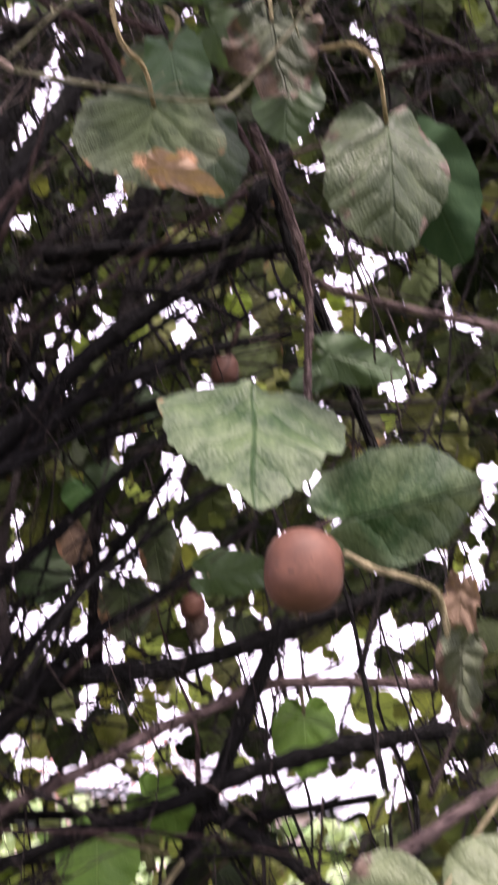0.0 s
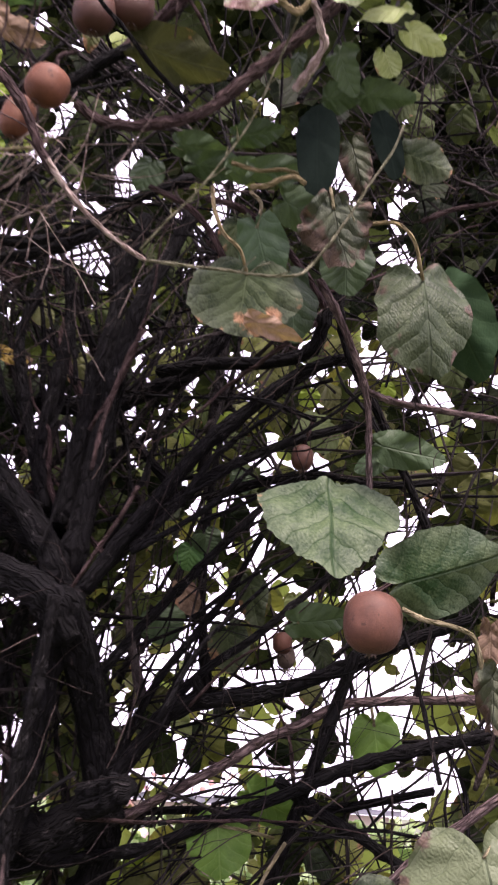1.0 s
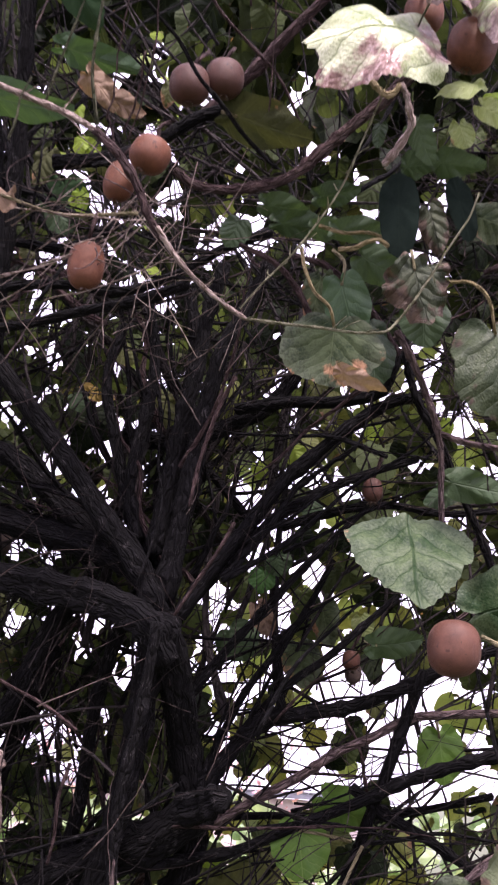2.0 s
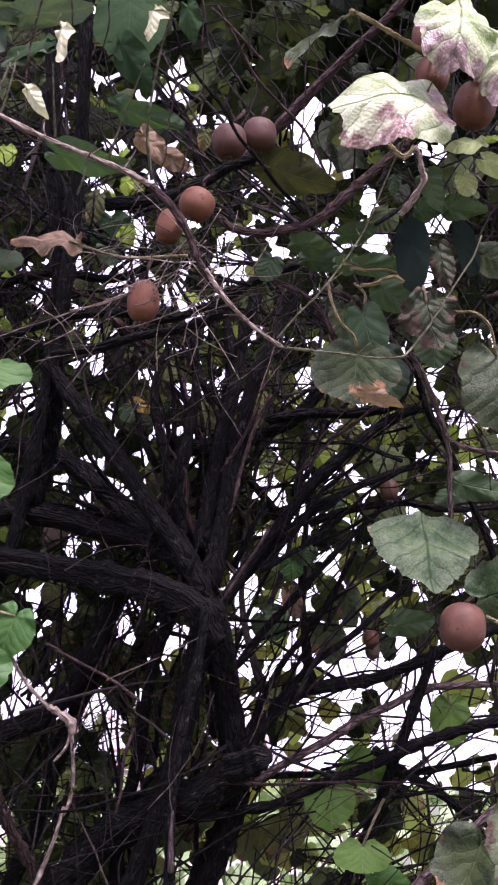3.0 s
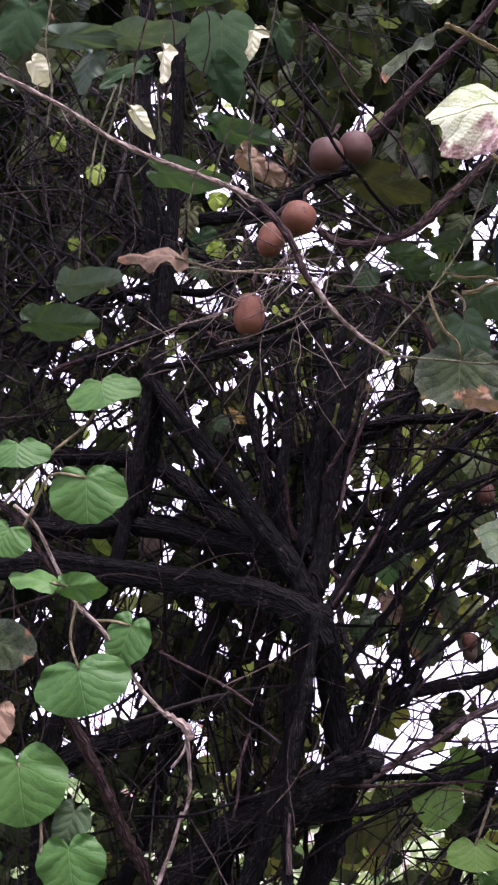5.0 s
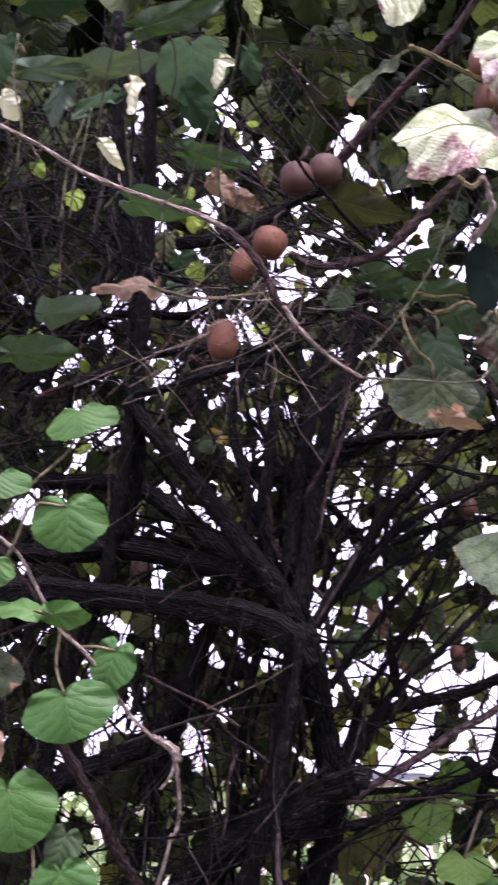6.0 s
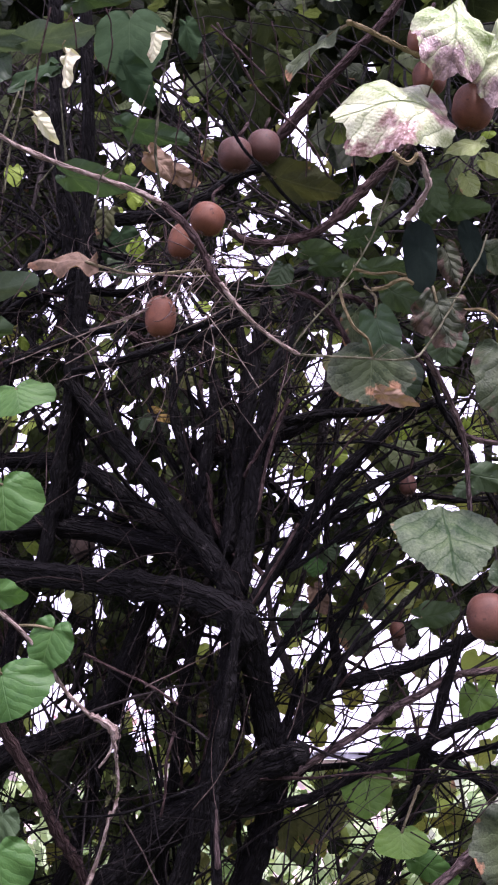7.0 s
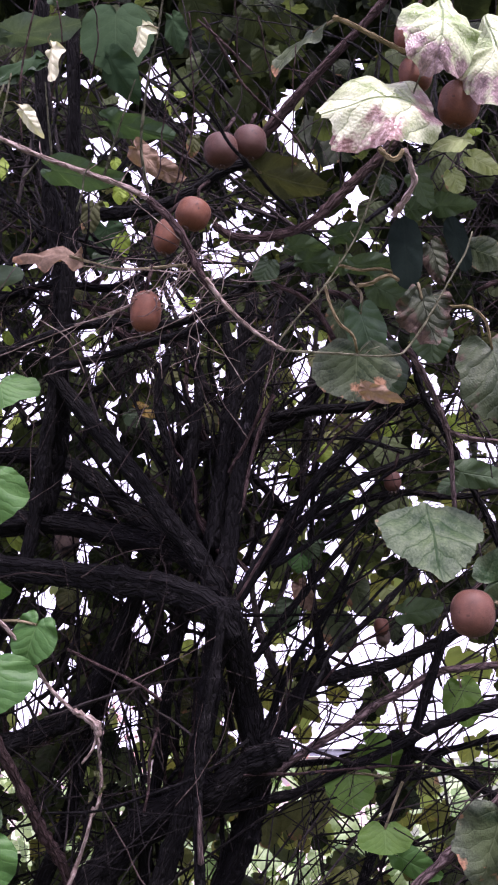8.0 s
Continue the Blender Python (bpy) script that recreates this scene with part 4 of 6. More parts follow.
def spurs(owner, material, count, run, seed, reach=(0.006, 0.02)):
    """Short side shoots along a slender stem."""
    rng = np.random.default_rng(seed)
    line = spline(run, 8)
    for k in rng.choice(len(line) - 2, count, replace=False):
        way = rng.normal(0, 1, 3) * (1, 0.4, 1) + (line[k + 1] - line[k]) * 60
        way /= np.linalg.norm(way)
        n = rng.uniform(*reach)
        stem(owner, "spur", material, 0.0009, 0.0004, [tuple(line[k]), tuple(line[k] + way * n * 0.5 + rng.normal(0, 0.0008, 3)), tuple(line[k] + way * n)], sides=5, per=3)


spurs(vine, BARK_PALE, 9, [(-0.365, 1.147, 2.259), (-0.275, 1.163, 2.210), (-0.182, 1.175, 2.175), (-0.108, 1.186, 2.146)], 3, (0.01, 0.035))
spurs(vine, BARK_PALE, 8, [(-0.047, 1.199, 2.059), (-0.013, 1.215, 2.020), (0.040, 1.229, 1.985)], 4)
spurs(vine, STALK_LIGHT, 8, [(0.040, 1.229, 1.985), (0.113, 1.236, 1.983), (0.173, 1.241, 1.987), (0.246, 1.226, 2.103)], 5)
spurs(vine, STALK_LIGHT, 9, [(0.033, 1.236, 1.998), (0.101, 1.221, 2.084), (0.159, 1.193, 2.216)], 6)
stem(vine, "twig", BARK_ROSE, 0.0009, 0.0005, [(-0.106, 1.222, 2.046), (-0.103, 1.221, 2.036), (-0.108, 1.221, 2.028), (-0.118, 1.222, 2.023), (-0.124, 1.224, 2.024)], sides=6)
stem(vine, "twig", BARK_PALE, 0.0008, 0.0005, [(-0.135, 1.224, 2.044), (-0.118, 1.224, 2.052), (-0.100, 1.226, 2.060)], sides=5)
kiwi((-0.118, 1.251, 2.040), 0.036, 0.050, stalk=[(-0.115, 1.242, 2.072), (-0.110, 1.242, 2.093)], label='oval brown kiwi fruit caught in fine dry twigs', seed=1)
kiwi((-0.064, 1.231, 2.152), 0.040, 0.038, stalk=[(-0.058, 1.230, 2.175), (-0.047, 1.253, 2.205)], tilt=25, seed=2)
kiwi((-0.096, 1.265, 2.140), 0.032, 0.044, stalk=[(-0.093, 1.259, 2.164), (-0.074, 1.258, 2.186)], tilt=10, seed=3)
# this pair carries the limb's shade in its skin colour
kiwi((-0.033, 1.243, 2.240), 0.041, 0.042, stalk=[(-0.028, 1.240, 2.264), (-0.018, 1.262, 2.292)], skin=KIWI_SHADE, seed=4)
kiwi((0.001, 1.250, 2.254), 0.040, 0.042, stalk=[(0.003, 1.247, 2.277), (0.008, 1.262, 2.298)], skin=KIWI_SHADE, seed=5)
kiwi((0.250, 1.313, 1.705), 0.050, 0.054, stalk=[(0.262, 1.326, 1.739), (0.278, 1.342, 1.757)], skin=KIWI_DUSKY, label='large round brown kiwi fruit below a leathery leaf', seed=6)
kiwi((0.178, 1.585, 1.719), 0.021, 0.024, stalk=[(0.182, 1.585, 1.738), (0.190, 1.581, 1.756)], skin=KIWI_DUSKY, label='small kiwi fruit with a dark dried tip', seed=7)
kiwi((0.183, 1.614, 1.708), 0.020, 0.026, skin=HUSK, label='shrivelled dark kiwi fruit', seed=8)
kiwi((0.245, 1.216, 2.285), 0.049, 0.058, stalk=[(0.234, 1.194, 2.310), (0.229, 1.198, 2.335)], tilt=12, seed=9)
kiwi((0.202, 1.256, 2.349), 0.041, 0.047, stalk=[(0.199, 1.214, 2.353), (0.206, 1.210, 2.366)], seed=10)
kiwi((0.194, 1.244, 2.392), 0.037, 0.044, stalk=[(0.196, 1.202, 2.395), (0.204, 1.207, 2.417)], seed=11)
kiwi((0.186, 1.480, 1.895), 0.023, 0.028, stalk=[(0.189, 1.476, 1.914), (0.195, 1.472, 1.934)], skin=KIWI_SHADE, seed=12, label="small kiwi fruit deep among twigs, darkened for shade")
# husk colour used here to paint the shade behind the limb
kiwi((-0.258, 1.640, 1.845), 0.036, 0.044, stalk=[(-0.252, 1.613, 1.870)], skin=HUSK, label="kiwi fruit behind a limb, shade put into its dark skin", seed=13)
leaf(vine, LEAF_RIM_BROWN, (0.123, 1.272, 1.979), 0.076, 185, 0, 8, "round", width=1.40, stalk=[(0.116, 1.252, 2.014), (0.103, 1.250, 2.025), (0.095, 1.250, 2.042), (0.088, 1.266, 2.079)], seed=14, label='grey-green leaf with a withered brown rim', fold=0.1, droop=0.2, wave=0.05, ragged=0.08, rings=10, spokes=64, crumple=0.05, stalk_mat=STALK_OCHRE)
leaf(vine, LEAF_DRY, (0.150, 1.268, 1.945), 0.056, 112, 40, 0, "lance", width=0.5, seed=15, crumple=0.15, ragged=0.2, rings=10, spokes=64)
leaf(vine, LEAF_MID, (0.136, 1.280, 2.026), 0.079, 165, 15, 0, "heart", width=0.65, stalk=[(0.132, 1.288, 2.077), (0.121, 1.303, 2.097)], seed=16)
leaf(vine, LEAF_DARK, (0.166, 1.310, 1.993), 0.073, 165, -20, 0, "heart", width=0.81, seed=17)
leaf(vine, LEAF_WITHER, (0.107, 1.315, 2.051), 0.061, 190, 20, 0, "heart", width=0.66, seed=18)
leaf(vine, LEAF_CRUMPLED, (0.202, 1.247, 2.035), 0.077, 165, 0, 0, "lobed", width=0.97, stalk=[(0.193, 1.247, 2.074), (0.183, 1.262, 2.094)], seed=19, crumple=0.3, wave=0.08, ragged=0.35, rings=12, spokes=72)
leaf(vine, LEAF_DARK, (0.212, 1.282, 2.018), 0.052, 180, 10, 0, "heart", width=1.07, seed=20)
leaf(vine, LEAF_WRINKLED, (0.284, 1.268, 1.974), 0.112, 172, -8, 12, "round", width=0.80, stalk=[(0.265, 1.248, 2.033), (0.254, 1.254, 2.046), (0.232, 1.273, 2.055)], seed=21, crumple=0.07, wave=0.04, ragged=0.08, dome=0.35, rings=12, spokes=64, stalk_mat=STALK_OCHRE, label="drooping leathery leaf with deep veins")
leaf(vine, LEAF_SHADE, (0.318, 1.312, 1.980), 0.108, 155, 20, 0, "heart", width=0.70, seed=22)
leaf(vine, LEAF_LEATHER, (0.212, 1.318, 1.789), 0.112, 176, -6, 30, "shield", width=0.88, seed=23, rings=12, spokes=72, teeth=0.014, wave=0.025, fold=0.1, droop=0.12, ragged=0.12, crumple=0.06, label="broad angular grey-green leaf")
leaf(vine, LEAF_LEATHER, (0.307, 1.303, 1.748), 0.116, 72, 25, 0, "round", width=0.68, seed=24, wave=0.04, label='large leathery grey-green leaf with worn patches')
stem(vine, "branch", STALK, 0.0023, 0.0020, [(0.273, 1.301, 1.716), (0.291, 1.305, 1.709), (0.316, 1.308, 1.705), (0.333, 1.312, 1.699), (0.340, 1.318, 1.686), (0.344, 1.324, 1.670)], sides=8, label='ochre leaf stalk')
leaf(vine, LEAF_CRUMPLED, (0.351, 1.319, 1.650), 0.062, 180, 20, 0, "heart", width=0.50, seed=25, crumple=0.35, ragged=0.3, rings=12, spokes=64, label='crumpled brown leaf')
leaf(vine, LEAF_DRY, (0.352, 1.338, 1.694), 0.054, 185, 30, 0, "heart", width=0.58, seed=26, crumple=0.3, ragged=0.3, rings=12, spokes=64)
leaf(vine, LEAF_PALE, (0.146, 1.153, 2.254), 0.140, 266, 14, 0, "drape", width=0.98, seed=27, crumple=0.11, fold=0.0, droop=0.0, dome=0.9, wave=0.035, ragged=0.10, teeth=0.006, rings=18, spokes=96, label="pale leaf with painted sky glare and purple-brown patches")
leaf(vine, LEAF_PALE_LOW, (0.214, 1.128, 2.333), 0.110, 186, -8, 14, "drape", width=1.0, seed=28, crumple=0.10, fold=0.12, droop=0.15, dome=0.6, ragged=0.08, teeth=0.006, rings=16, spokes=88, label="pale leaf with painted sky glare and a purple withered edge")
leaf(vine, LEAF_PALE_LOW, (0.279, 1.158, 2.318), 0.122, 172, 22, 16, "drape", width=0.95, seed=29, crumple=0.08, dome=0.4, ragged=0.06, teeth=0.006, rings=14, spokes=80)
stem(vine, "branch", STALK_OCHRE, 0.0029, 0.0026, [(0.095, 1.151, 2.355), (0.114, 1.157, 2.351), (0.140, 1.165, 2.341), (0.167, 1.173, 2.331), (0.183, 1.179, 2.327)], sides=7)
leaf(vine, LEAF_WITHER, (0.054, 1.167, 2.333), 0.083, 235, 50, 0, "heart", width=0.51, stalk=[(0.102, 1.160, 2.361)], seed=30, crumple=0.08)
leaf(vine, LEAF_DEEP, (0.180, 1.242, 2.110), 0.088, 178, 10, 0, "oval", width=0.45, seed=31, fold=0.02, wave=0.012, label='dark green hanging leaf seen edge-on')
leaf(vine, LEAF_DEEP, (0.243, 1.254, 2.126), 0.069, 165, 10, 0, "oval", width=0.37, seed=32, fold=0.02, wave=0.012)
leaf(vine, LEAF_WITHER, (0.278, 1.266, 2.118), 0.053, 110, 10, 0, "heart", width=0.83, seed=33)
leaf(vine, LEAF_CRUMPLED, (0.215, 1.250, 2.102), 0.059, 165, 10, 0, "heart", width=0.53, seed=34, crumple=0.15)
leaf(vine, LEAF_WITHER, (0.278, 1.414, 1.450), 0.097, 200, 10, 0, "round", width=0.97, seed=35, crumple=0.14, rings=10, spokes=64, label='grey-green leaf beside a pinkish branch')
leaf(vine, LEAF_WRINKLED, (0.353, 1.31, 1.490), 0.140, 168, 8, 20, "round", width=1.15, stalk=[(0.361, 1.335, 1.547), (0.401, 1.37, 1.597)], seed=140, rings=10, spokes=64, wave=0.04, ragged=0.1, label="large grey-green leaf with a brown torn edge")
leaf(vine, LEAF_DARK, (0.208, 1.425, 1.719), 0.063, 85, 30, 0, "heart", width=0.61, stalk=[(0.180, 1.444, 1.724)], seed=36)
leaf(vine, LEAF_BRIGHT, (0.127, 1.531, 1.514), 0.066, 172, 0, 10, "round", width=0.96, stalk=[(0.154, 1.517, 1.528), (0.180, 1.529, 1.523)], seed=37)
leaf(vine, LEAF_BRIGHT, (0.163, 1.474, 1.457), 0.040, 180, 0, 25, "round", width=1.66, stalk=[(0.169, 1.478, 1.481), (0.191, 1.520, 1.519)], seed=38)
leaf(vine, LEAF_FRESH, (0.203, 1.505, 1.421), 0.072, 120, 20, 0, "heart", width=0.57, seed=39)
leaf(vine, LEAF_BRIGHT, (0.279, 1.555, 1.619), 0.066, 170, 0, 0, "round", width=0.83, stalk=[(0.272, 1.555, 1.657)], seed=40)
leaf(vine, LEAF_BRIGHT, (0.173, 1.583, 1.554), 0.066, 120, 20, 0, "round", width=0.74, seed=41)
leaf(vine, LEAF_DARK, (0.286, 1.411, 1.886), 0.077, 100, 20, 0, "heart", width=0.54, seed=42)
leaf(vine, LEAF_DARK, (0.258, 1.432, 1.885), 0.050, 240, 20, 0, "heart", width=0.71, seed=43)
leaf(vine, LEAF_WITHER, (0.143, 1.549, 1.758), 0.060, 170, 20, 0, "heart", width=0.62, seed=44)
leaf(vine, LEAF_WITHER, (0.121, 1.572, 1.711), 0.057, 170, 0, 0, "round", width=0.83, seed=45)
leaf(vine, LEAF_DARK, (0.020, 1.317, 2.120), 0.036, 200, 0, 0, "round", width=0.95, seed=46)
leaf(vine, LEAF_OLIVE_DIM, (0.043, 1.271, 2.215), 0.101, 110, 50, 0, "heart", width=0.60, stalk=[(-0.001, 1.277, 2.233)], seed=47)
leaf(vine, LEAF_DARK, (0.068, 1.311, 2.145), 0.055, 100, 50, 0, "heart", width=0.62, seed=48)
leaf(vine, LEAF_DARK, (0.088, 1.315, 2.128), 0.068, 95, 50, 0, "heart", width=0.47, seed=49)
leaf(vine, LEAF_DARK, (0.115, 1.307, 2.121), 0.041, 90, 50, 0, "heart", width=0.73, seed=50)
leaf(vine, LEAF_DARK, (0.123, 1.315, 2.166), 0.055, 80, 50, 0, "heart", width=0.55, seed=51)
leaf(vine, LEAF_DARK, (0.148, 1.297, 2.117), 0.067, 90, 45, 0, "heart", width=0.48, seed=52)
leaf(vine, LEAF_DARK, (0.170, 1.325, 2.092), 0.062, 120, 30, 0, "heart", width=0.72, seed=53)
leaf(vine, LEAF_DARK, (0.157, 1.236, 2.193), 0.029, 190, 30, 0, "heart", width=0.62, seed=54)
leaf(vine, LEAF_DARK, (0.199, 1.237, 2.189), 0.052, 165, 40, 0, "lance", width=0.84, seed=55)
leaf(vine, LEAF_DARK, (0.240, 1.252, 2.172), 0.055, 95, 50, 0, "lance", width=0.78, seed=56)
leaf(vine, LEAF_DARK, (0.201, 1.253, 2.169), 0.040, 85, 50, 0, "lance", width=1.00, seed=57)
leaf(vine, LEAF_YELLOW, (0.232, 1.205, 2.230), 0.052, 260, 30, 0, "heart", width=0.62, seed=58)
leaf(vine, LEAF_YELLOW, (0.267, 1.211, 2.206), 0.045, 120, 20, 0, "heart", width=0.60, seed=59)
leaf(vine, LEAF_YELLOW, (0.238, 1.226, 2.192), 0.031, 160, 0, 0, "round", width=0.83, seed=60)
leaf(vine, LEAF_SHADE, (-0.164, 1.263, 2.412), 0.104, 178, 0, 10, "round", width=0.92, seed=61, wave=0.02, label="large green leaf high in the vine, darkened for shade")
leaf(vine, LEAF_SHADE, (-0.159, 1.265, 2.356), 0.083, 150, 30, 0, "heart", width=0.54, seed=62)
leaf(vine, LEAF_TEAL, (-0.247, 1.208, 2.374), 0.096, 88, 66, 0, "heart", width=0.48, seed=63)
leaf(vine, LEAF_MID, (-0.138, 1.273, 2.285), 0.096, 110, 55, 0, "heart", width=0.42, seed=64)
leaf(vine, LEAF_MID, (-0.197, 1.234, 2.201), 0.098, 105, 55, 0, "heart", width=0.48, seed=65)
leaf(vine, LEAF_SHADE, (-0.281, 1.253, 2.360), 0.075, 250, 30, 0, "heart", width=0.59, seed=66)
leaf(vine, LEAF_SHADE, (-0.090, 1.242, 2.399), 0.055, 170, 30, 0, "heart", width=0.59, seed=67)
leaf(vine, LEAF_DRY, (-0.119, 1.219, 2.216), 0.052, 140, 20, 0, "heart", width=0.55, seed=68, crumple=0.3, label='curled dry brown leaf')
leaf(vine, LEAF_DRY, (-0.099, 1.232, 2.208), 0.052, 120, 30, 0, "heart", width=0.54, seed=69, crumple=0.2)
leaf(vine, LEAF_DRY, (-0.228, 1.229, 2.101), 0.083, 275, 30, 0, "heart", width=0.37, stalk=[(-0.180, 1.232, 2.092), (-0.156, 1.243, 2.090), (-0.071, 1.233, 2.089)], seed=70, crumple=0.25, label='curled dry brown leaf on a long stalk')
leaf(vine, LEAF_SHADE, (-0.406, 1.222, 2.400), 0.083, 200, 0, 0, "round", width=0.75, seed=71)
leaf(vine, LEAF_DARK, (-0.280, 1.254, 2.355), 0.070, 250, 40, 0, "heart", width=0.61, seed=72)
leaf(vine, LEAF_DARK, (-0.180, 1.211, 2.441), 0.130, 75, 50, 0, "heart", width=0.31, seed=73)
leaf(vine, LEAF_TEAL, (-0.314, 1.209, 2.372), 0.129, 92, 45, 0, "heart", width=0.25, seed=74)
leaf(vine, LEAF_DARK, (-0.323, 1.227, 2.342), 0.062, 200, 30, 0, "heart", width=0.84, seed=75)
leaf(vine, LEAF_SHADE, (-0.332, 1.204, 2.465), 0.083, 90, 40, 0, "heart", width=0.51, seed=76)
leaf(vine, LEAF_YELLOW, (-0.086, 1.190, 2.441), 0.047, 175, 40, 0, "lance", width=0.72, seed=77)
leaf(vine, LEAF_PALE, (0.087, 1.124, 2.415), 0.053, 95, 0, 0, "round", width=1.81, seed=78, crumple=0.1)
leaf(vine, LEAF_OLIVE_DIM, (-0.176, 1.412, 1.528), 0.015, 170, 30, 0, "lance", width=0.5, seed=160, crumple=0.4, ragged=0.3, rings=8, spokes=40)
leaf(vine, LEAF_OLIVE_DIM, (-0.183, 1.412, 1.505), 0.015, 195, 10, 0, "lance", width=0.5, seed=161, crumple=0.4, ragged=0.3, rings=8, spokes=40)
leaf(vine, LEAF_OLIVE_DIM, (-0.17, 1.412, 1.512), 0.015, 220, -10, 0, "lance", width=0.5, seed=162, crumple=0.4, ragged=0.3, rings=8, spokes=40)
leaf(shoot, LEAF_FRESH, (-0.283, 1.279, 1.955), 0.044, 165, 0, 25, "round", width=2.03, stalk=[(-0.294, 1.296, 1.931), (-0.341, 1.308, 1.886), (-0.395, 1.323, 1.828)], seed=79)
leaf(shoot, LEAF_FRESH, (-0.377, 1.288, 1.881), 0.040, 175, 0, 25, "round", width=1.95, seed=80)
leaf(shoot, LEAF_FRESH, (-0.295, 1.290, 1.835), 0.067, 175, 0, 0, "round", width=1.37, stalk=[(-0.337, 1.295, 1.856), (-0.357, 1.305, 1.818), (-0.367, 1.310, 1.799)], seed=81)
leaf(shoot, LEAF_FRESH, (-0.387, 1.304, 1.784), 0.041, 200, 0, 10, "round", width=1.54, seed=82)
leaf(shoot, LEAF_FRESH, (-0.352, 1.320, 1.742), 0.060, 285, 40, 0, "round", width=0.58, seed=83)
leaf(shoot, LEAF_FRESH, (-0.298, 1.318, 1.731), 0.057, 100, 30, 0, "round", width=0.65, stalk=[(-0.343, 1.326, 1.740)], seed=84)
leaf(shoot, LEAF_FRESH, (-0.249, 1.352, 1.680), 0.064, 200, 10, 0, "round", width=0.91, stalk=[(-0.266, 1.357, 1.701), (-0.284, 1.357, 1.701)], seed=85)
leaf(shoot, LEAF_FRESH, (-0.293, 1.335, 1.627), 0.066, 165, 0, 10, "round", width=1.71, stalk=[(-0.308, 1.334, 1.673), (-0.303, 1.322, 1.717)], seed=86)
leaf(shoot, LEAF_WITHER, (-0.386, 1.345, 1.670), 0.072, 100, 0, 0, "round", width=0.83, seed=87)
leaf(shoot, LEAF_DRY, (-0.396, 1.358, 1.582), 0.062, 200, 0, 0, "heart", width=0.83, seed=88)
leaf(shoot, LEAF_FRESH, (-0.358, 1.365, 1.517), 0.090, 170, 0, 0, "round", width=1.19, stalk=[(-0.335, 1.387, 1.474), (-0.335, 1.397, 1.438)], seed=89)
leaf(shoot, LEAF_DARK, (-0.306, 1.397, 1.474), 0.059, 200, 0, 0, "heart", width=0.82, seed=90)
leaf(shoot, LEAF_FRESH, (-0.299, 1.388, 1.432), 0.070, 170, 0, 0, "round", width=1.17, seed=91)
leaf(shoot, LEAF_DARK, (-0.340, 1.278, 2.033), 0.094, 95, 50, 0, "heart", width=0.56, seed=92)
leaf(shoot, LEAF_FRESH, (-0.406, 1.396, 1.441), 0.052, 100, 0, 0, "round", width=0.81, seed=93)
leaf(shoot, LEAF_CREAM, (-0.370, 1.184, 2.309), 0.040, 150, 40, 0, "round", width=0.84, seed=94)
stem(shoot, "main_stem", BARK_RED, 0.0029, 0.0033, [(-0.460, 1.291, 1.909), (-0.420, 1.313, 1.840), (-0.381, 1.324, 1.812), (-0.354, 1.337, 1.777), (-0.328, 1.349, 1.743), (-0.292, 1.363, 1.705), (-0.256, 1.377, 1.664)], sides=8)
leaf(climber, LEAF_CREAM, (-0.221, 1.146, 2.297), 0.048, 186, 35, 0, "lance", width=0.62, stalk=[(-0.223, 1.140, 2.319), (-0.220, 1.138, 2.325)], stalk_r=0.0007, fold=0.5, seed=95, crumple=0.1)
leaf(climber, LEAF_CREAM, (-0.242, 1.154, 2.226), 0.046, 148, 30, 0, "lance", width=0.52, stalk=[(-0.261, 1.149, 2.247), (-0.268, 1.149, 2.245)], stalk_r=0.0007, fold=0.5, seed=96)
leaf(climber, LEAF_CREAM, (-0.123, 1.139, 2.322), 0.041, 195, 40, 0, "lance", width=0.85, stalk=[(-0.110, 1.136, 2.334), (-0.101, 1.137, 2.331)], stalk_r=0.0007, fold=0.5, seed=97, crumple=0.1)
stem(climber, "stem", STALK_DIM, 0.0008, 0.0016, [(-0.226, 1.152, 2.273), (-0.223, 1.163, 2.234), (-0.219, 1.173, 2.195)], sides=6)
stem(climber, "stem", STALK_LIGHT, 0.0011, 0.0016, [(-0.262, 1.141, 2.277), (-0.269, 1.152, 2.247), (-0.282, 1.168, 2.202), (-0.289, 1.182, 2.161)], sides=6)
stem(climber, "stem", STALK_DIM, 0.0011, 0.0019, [(-0.095, 1.127, 2.367), (-0.101, 1.142, 2.334), (-0.111, 1.159, 2.295), (-0.118, 1.175, 2.256), (-0.122, 1.192, 2.216), (-0.115, 1.211, 2.169)], sides=6)
stem(climber, "stem", STALK_DIM, 0.0008, 0.0016, [(-0.126, 1.151, 2.276), (-0.139, 1.164, 2.242), (-0.152, 1.177, 2.207), (-0.162, 1.188, 2.178)], sides=6)
stem(climber, "stem", BARK_RED, 0.0013, 0.0013, [(-0.236, 1.129, 2.361), (-0.245, 1.140, 2.326), (-0.252, 1.151, 2.297), (-0.256, 1.164, 2.256), (-0.254, 1.178, 2.215)], sides=6)
stem(climber, "stem", BARK_RED, 0.0013, 0.0013, [(-0.059, 1.169, 2.364), (-0.033, 1.175, 2.342), (-0.014, 1.180, 2.324), (0.003, 1.184, 2.308)], sides=6)
stem(climber, "stem", STALK_DIM, 0.0008, 0.0012, [(-0.172, 1.165, 2.187), (-0.181, 1.170, 2.169), (-0.184, 1.175, 2.148), (-0.190, 1.180, 2.130)], sides=6)
stem(climber, "stem", STALK_DIM, 0.0008, 0.0012, [(-0.231, 1.165, 2.185), (-0.240, 1.168, 2.175), (-0.249, 1.171, 2.165)], sides=6)
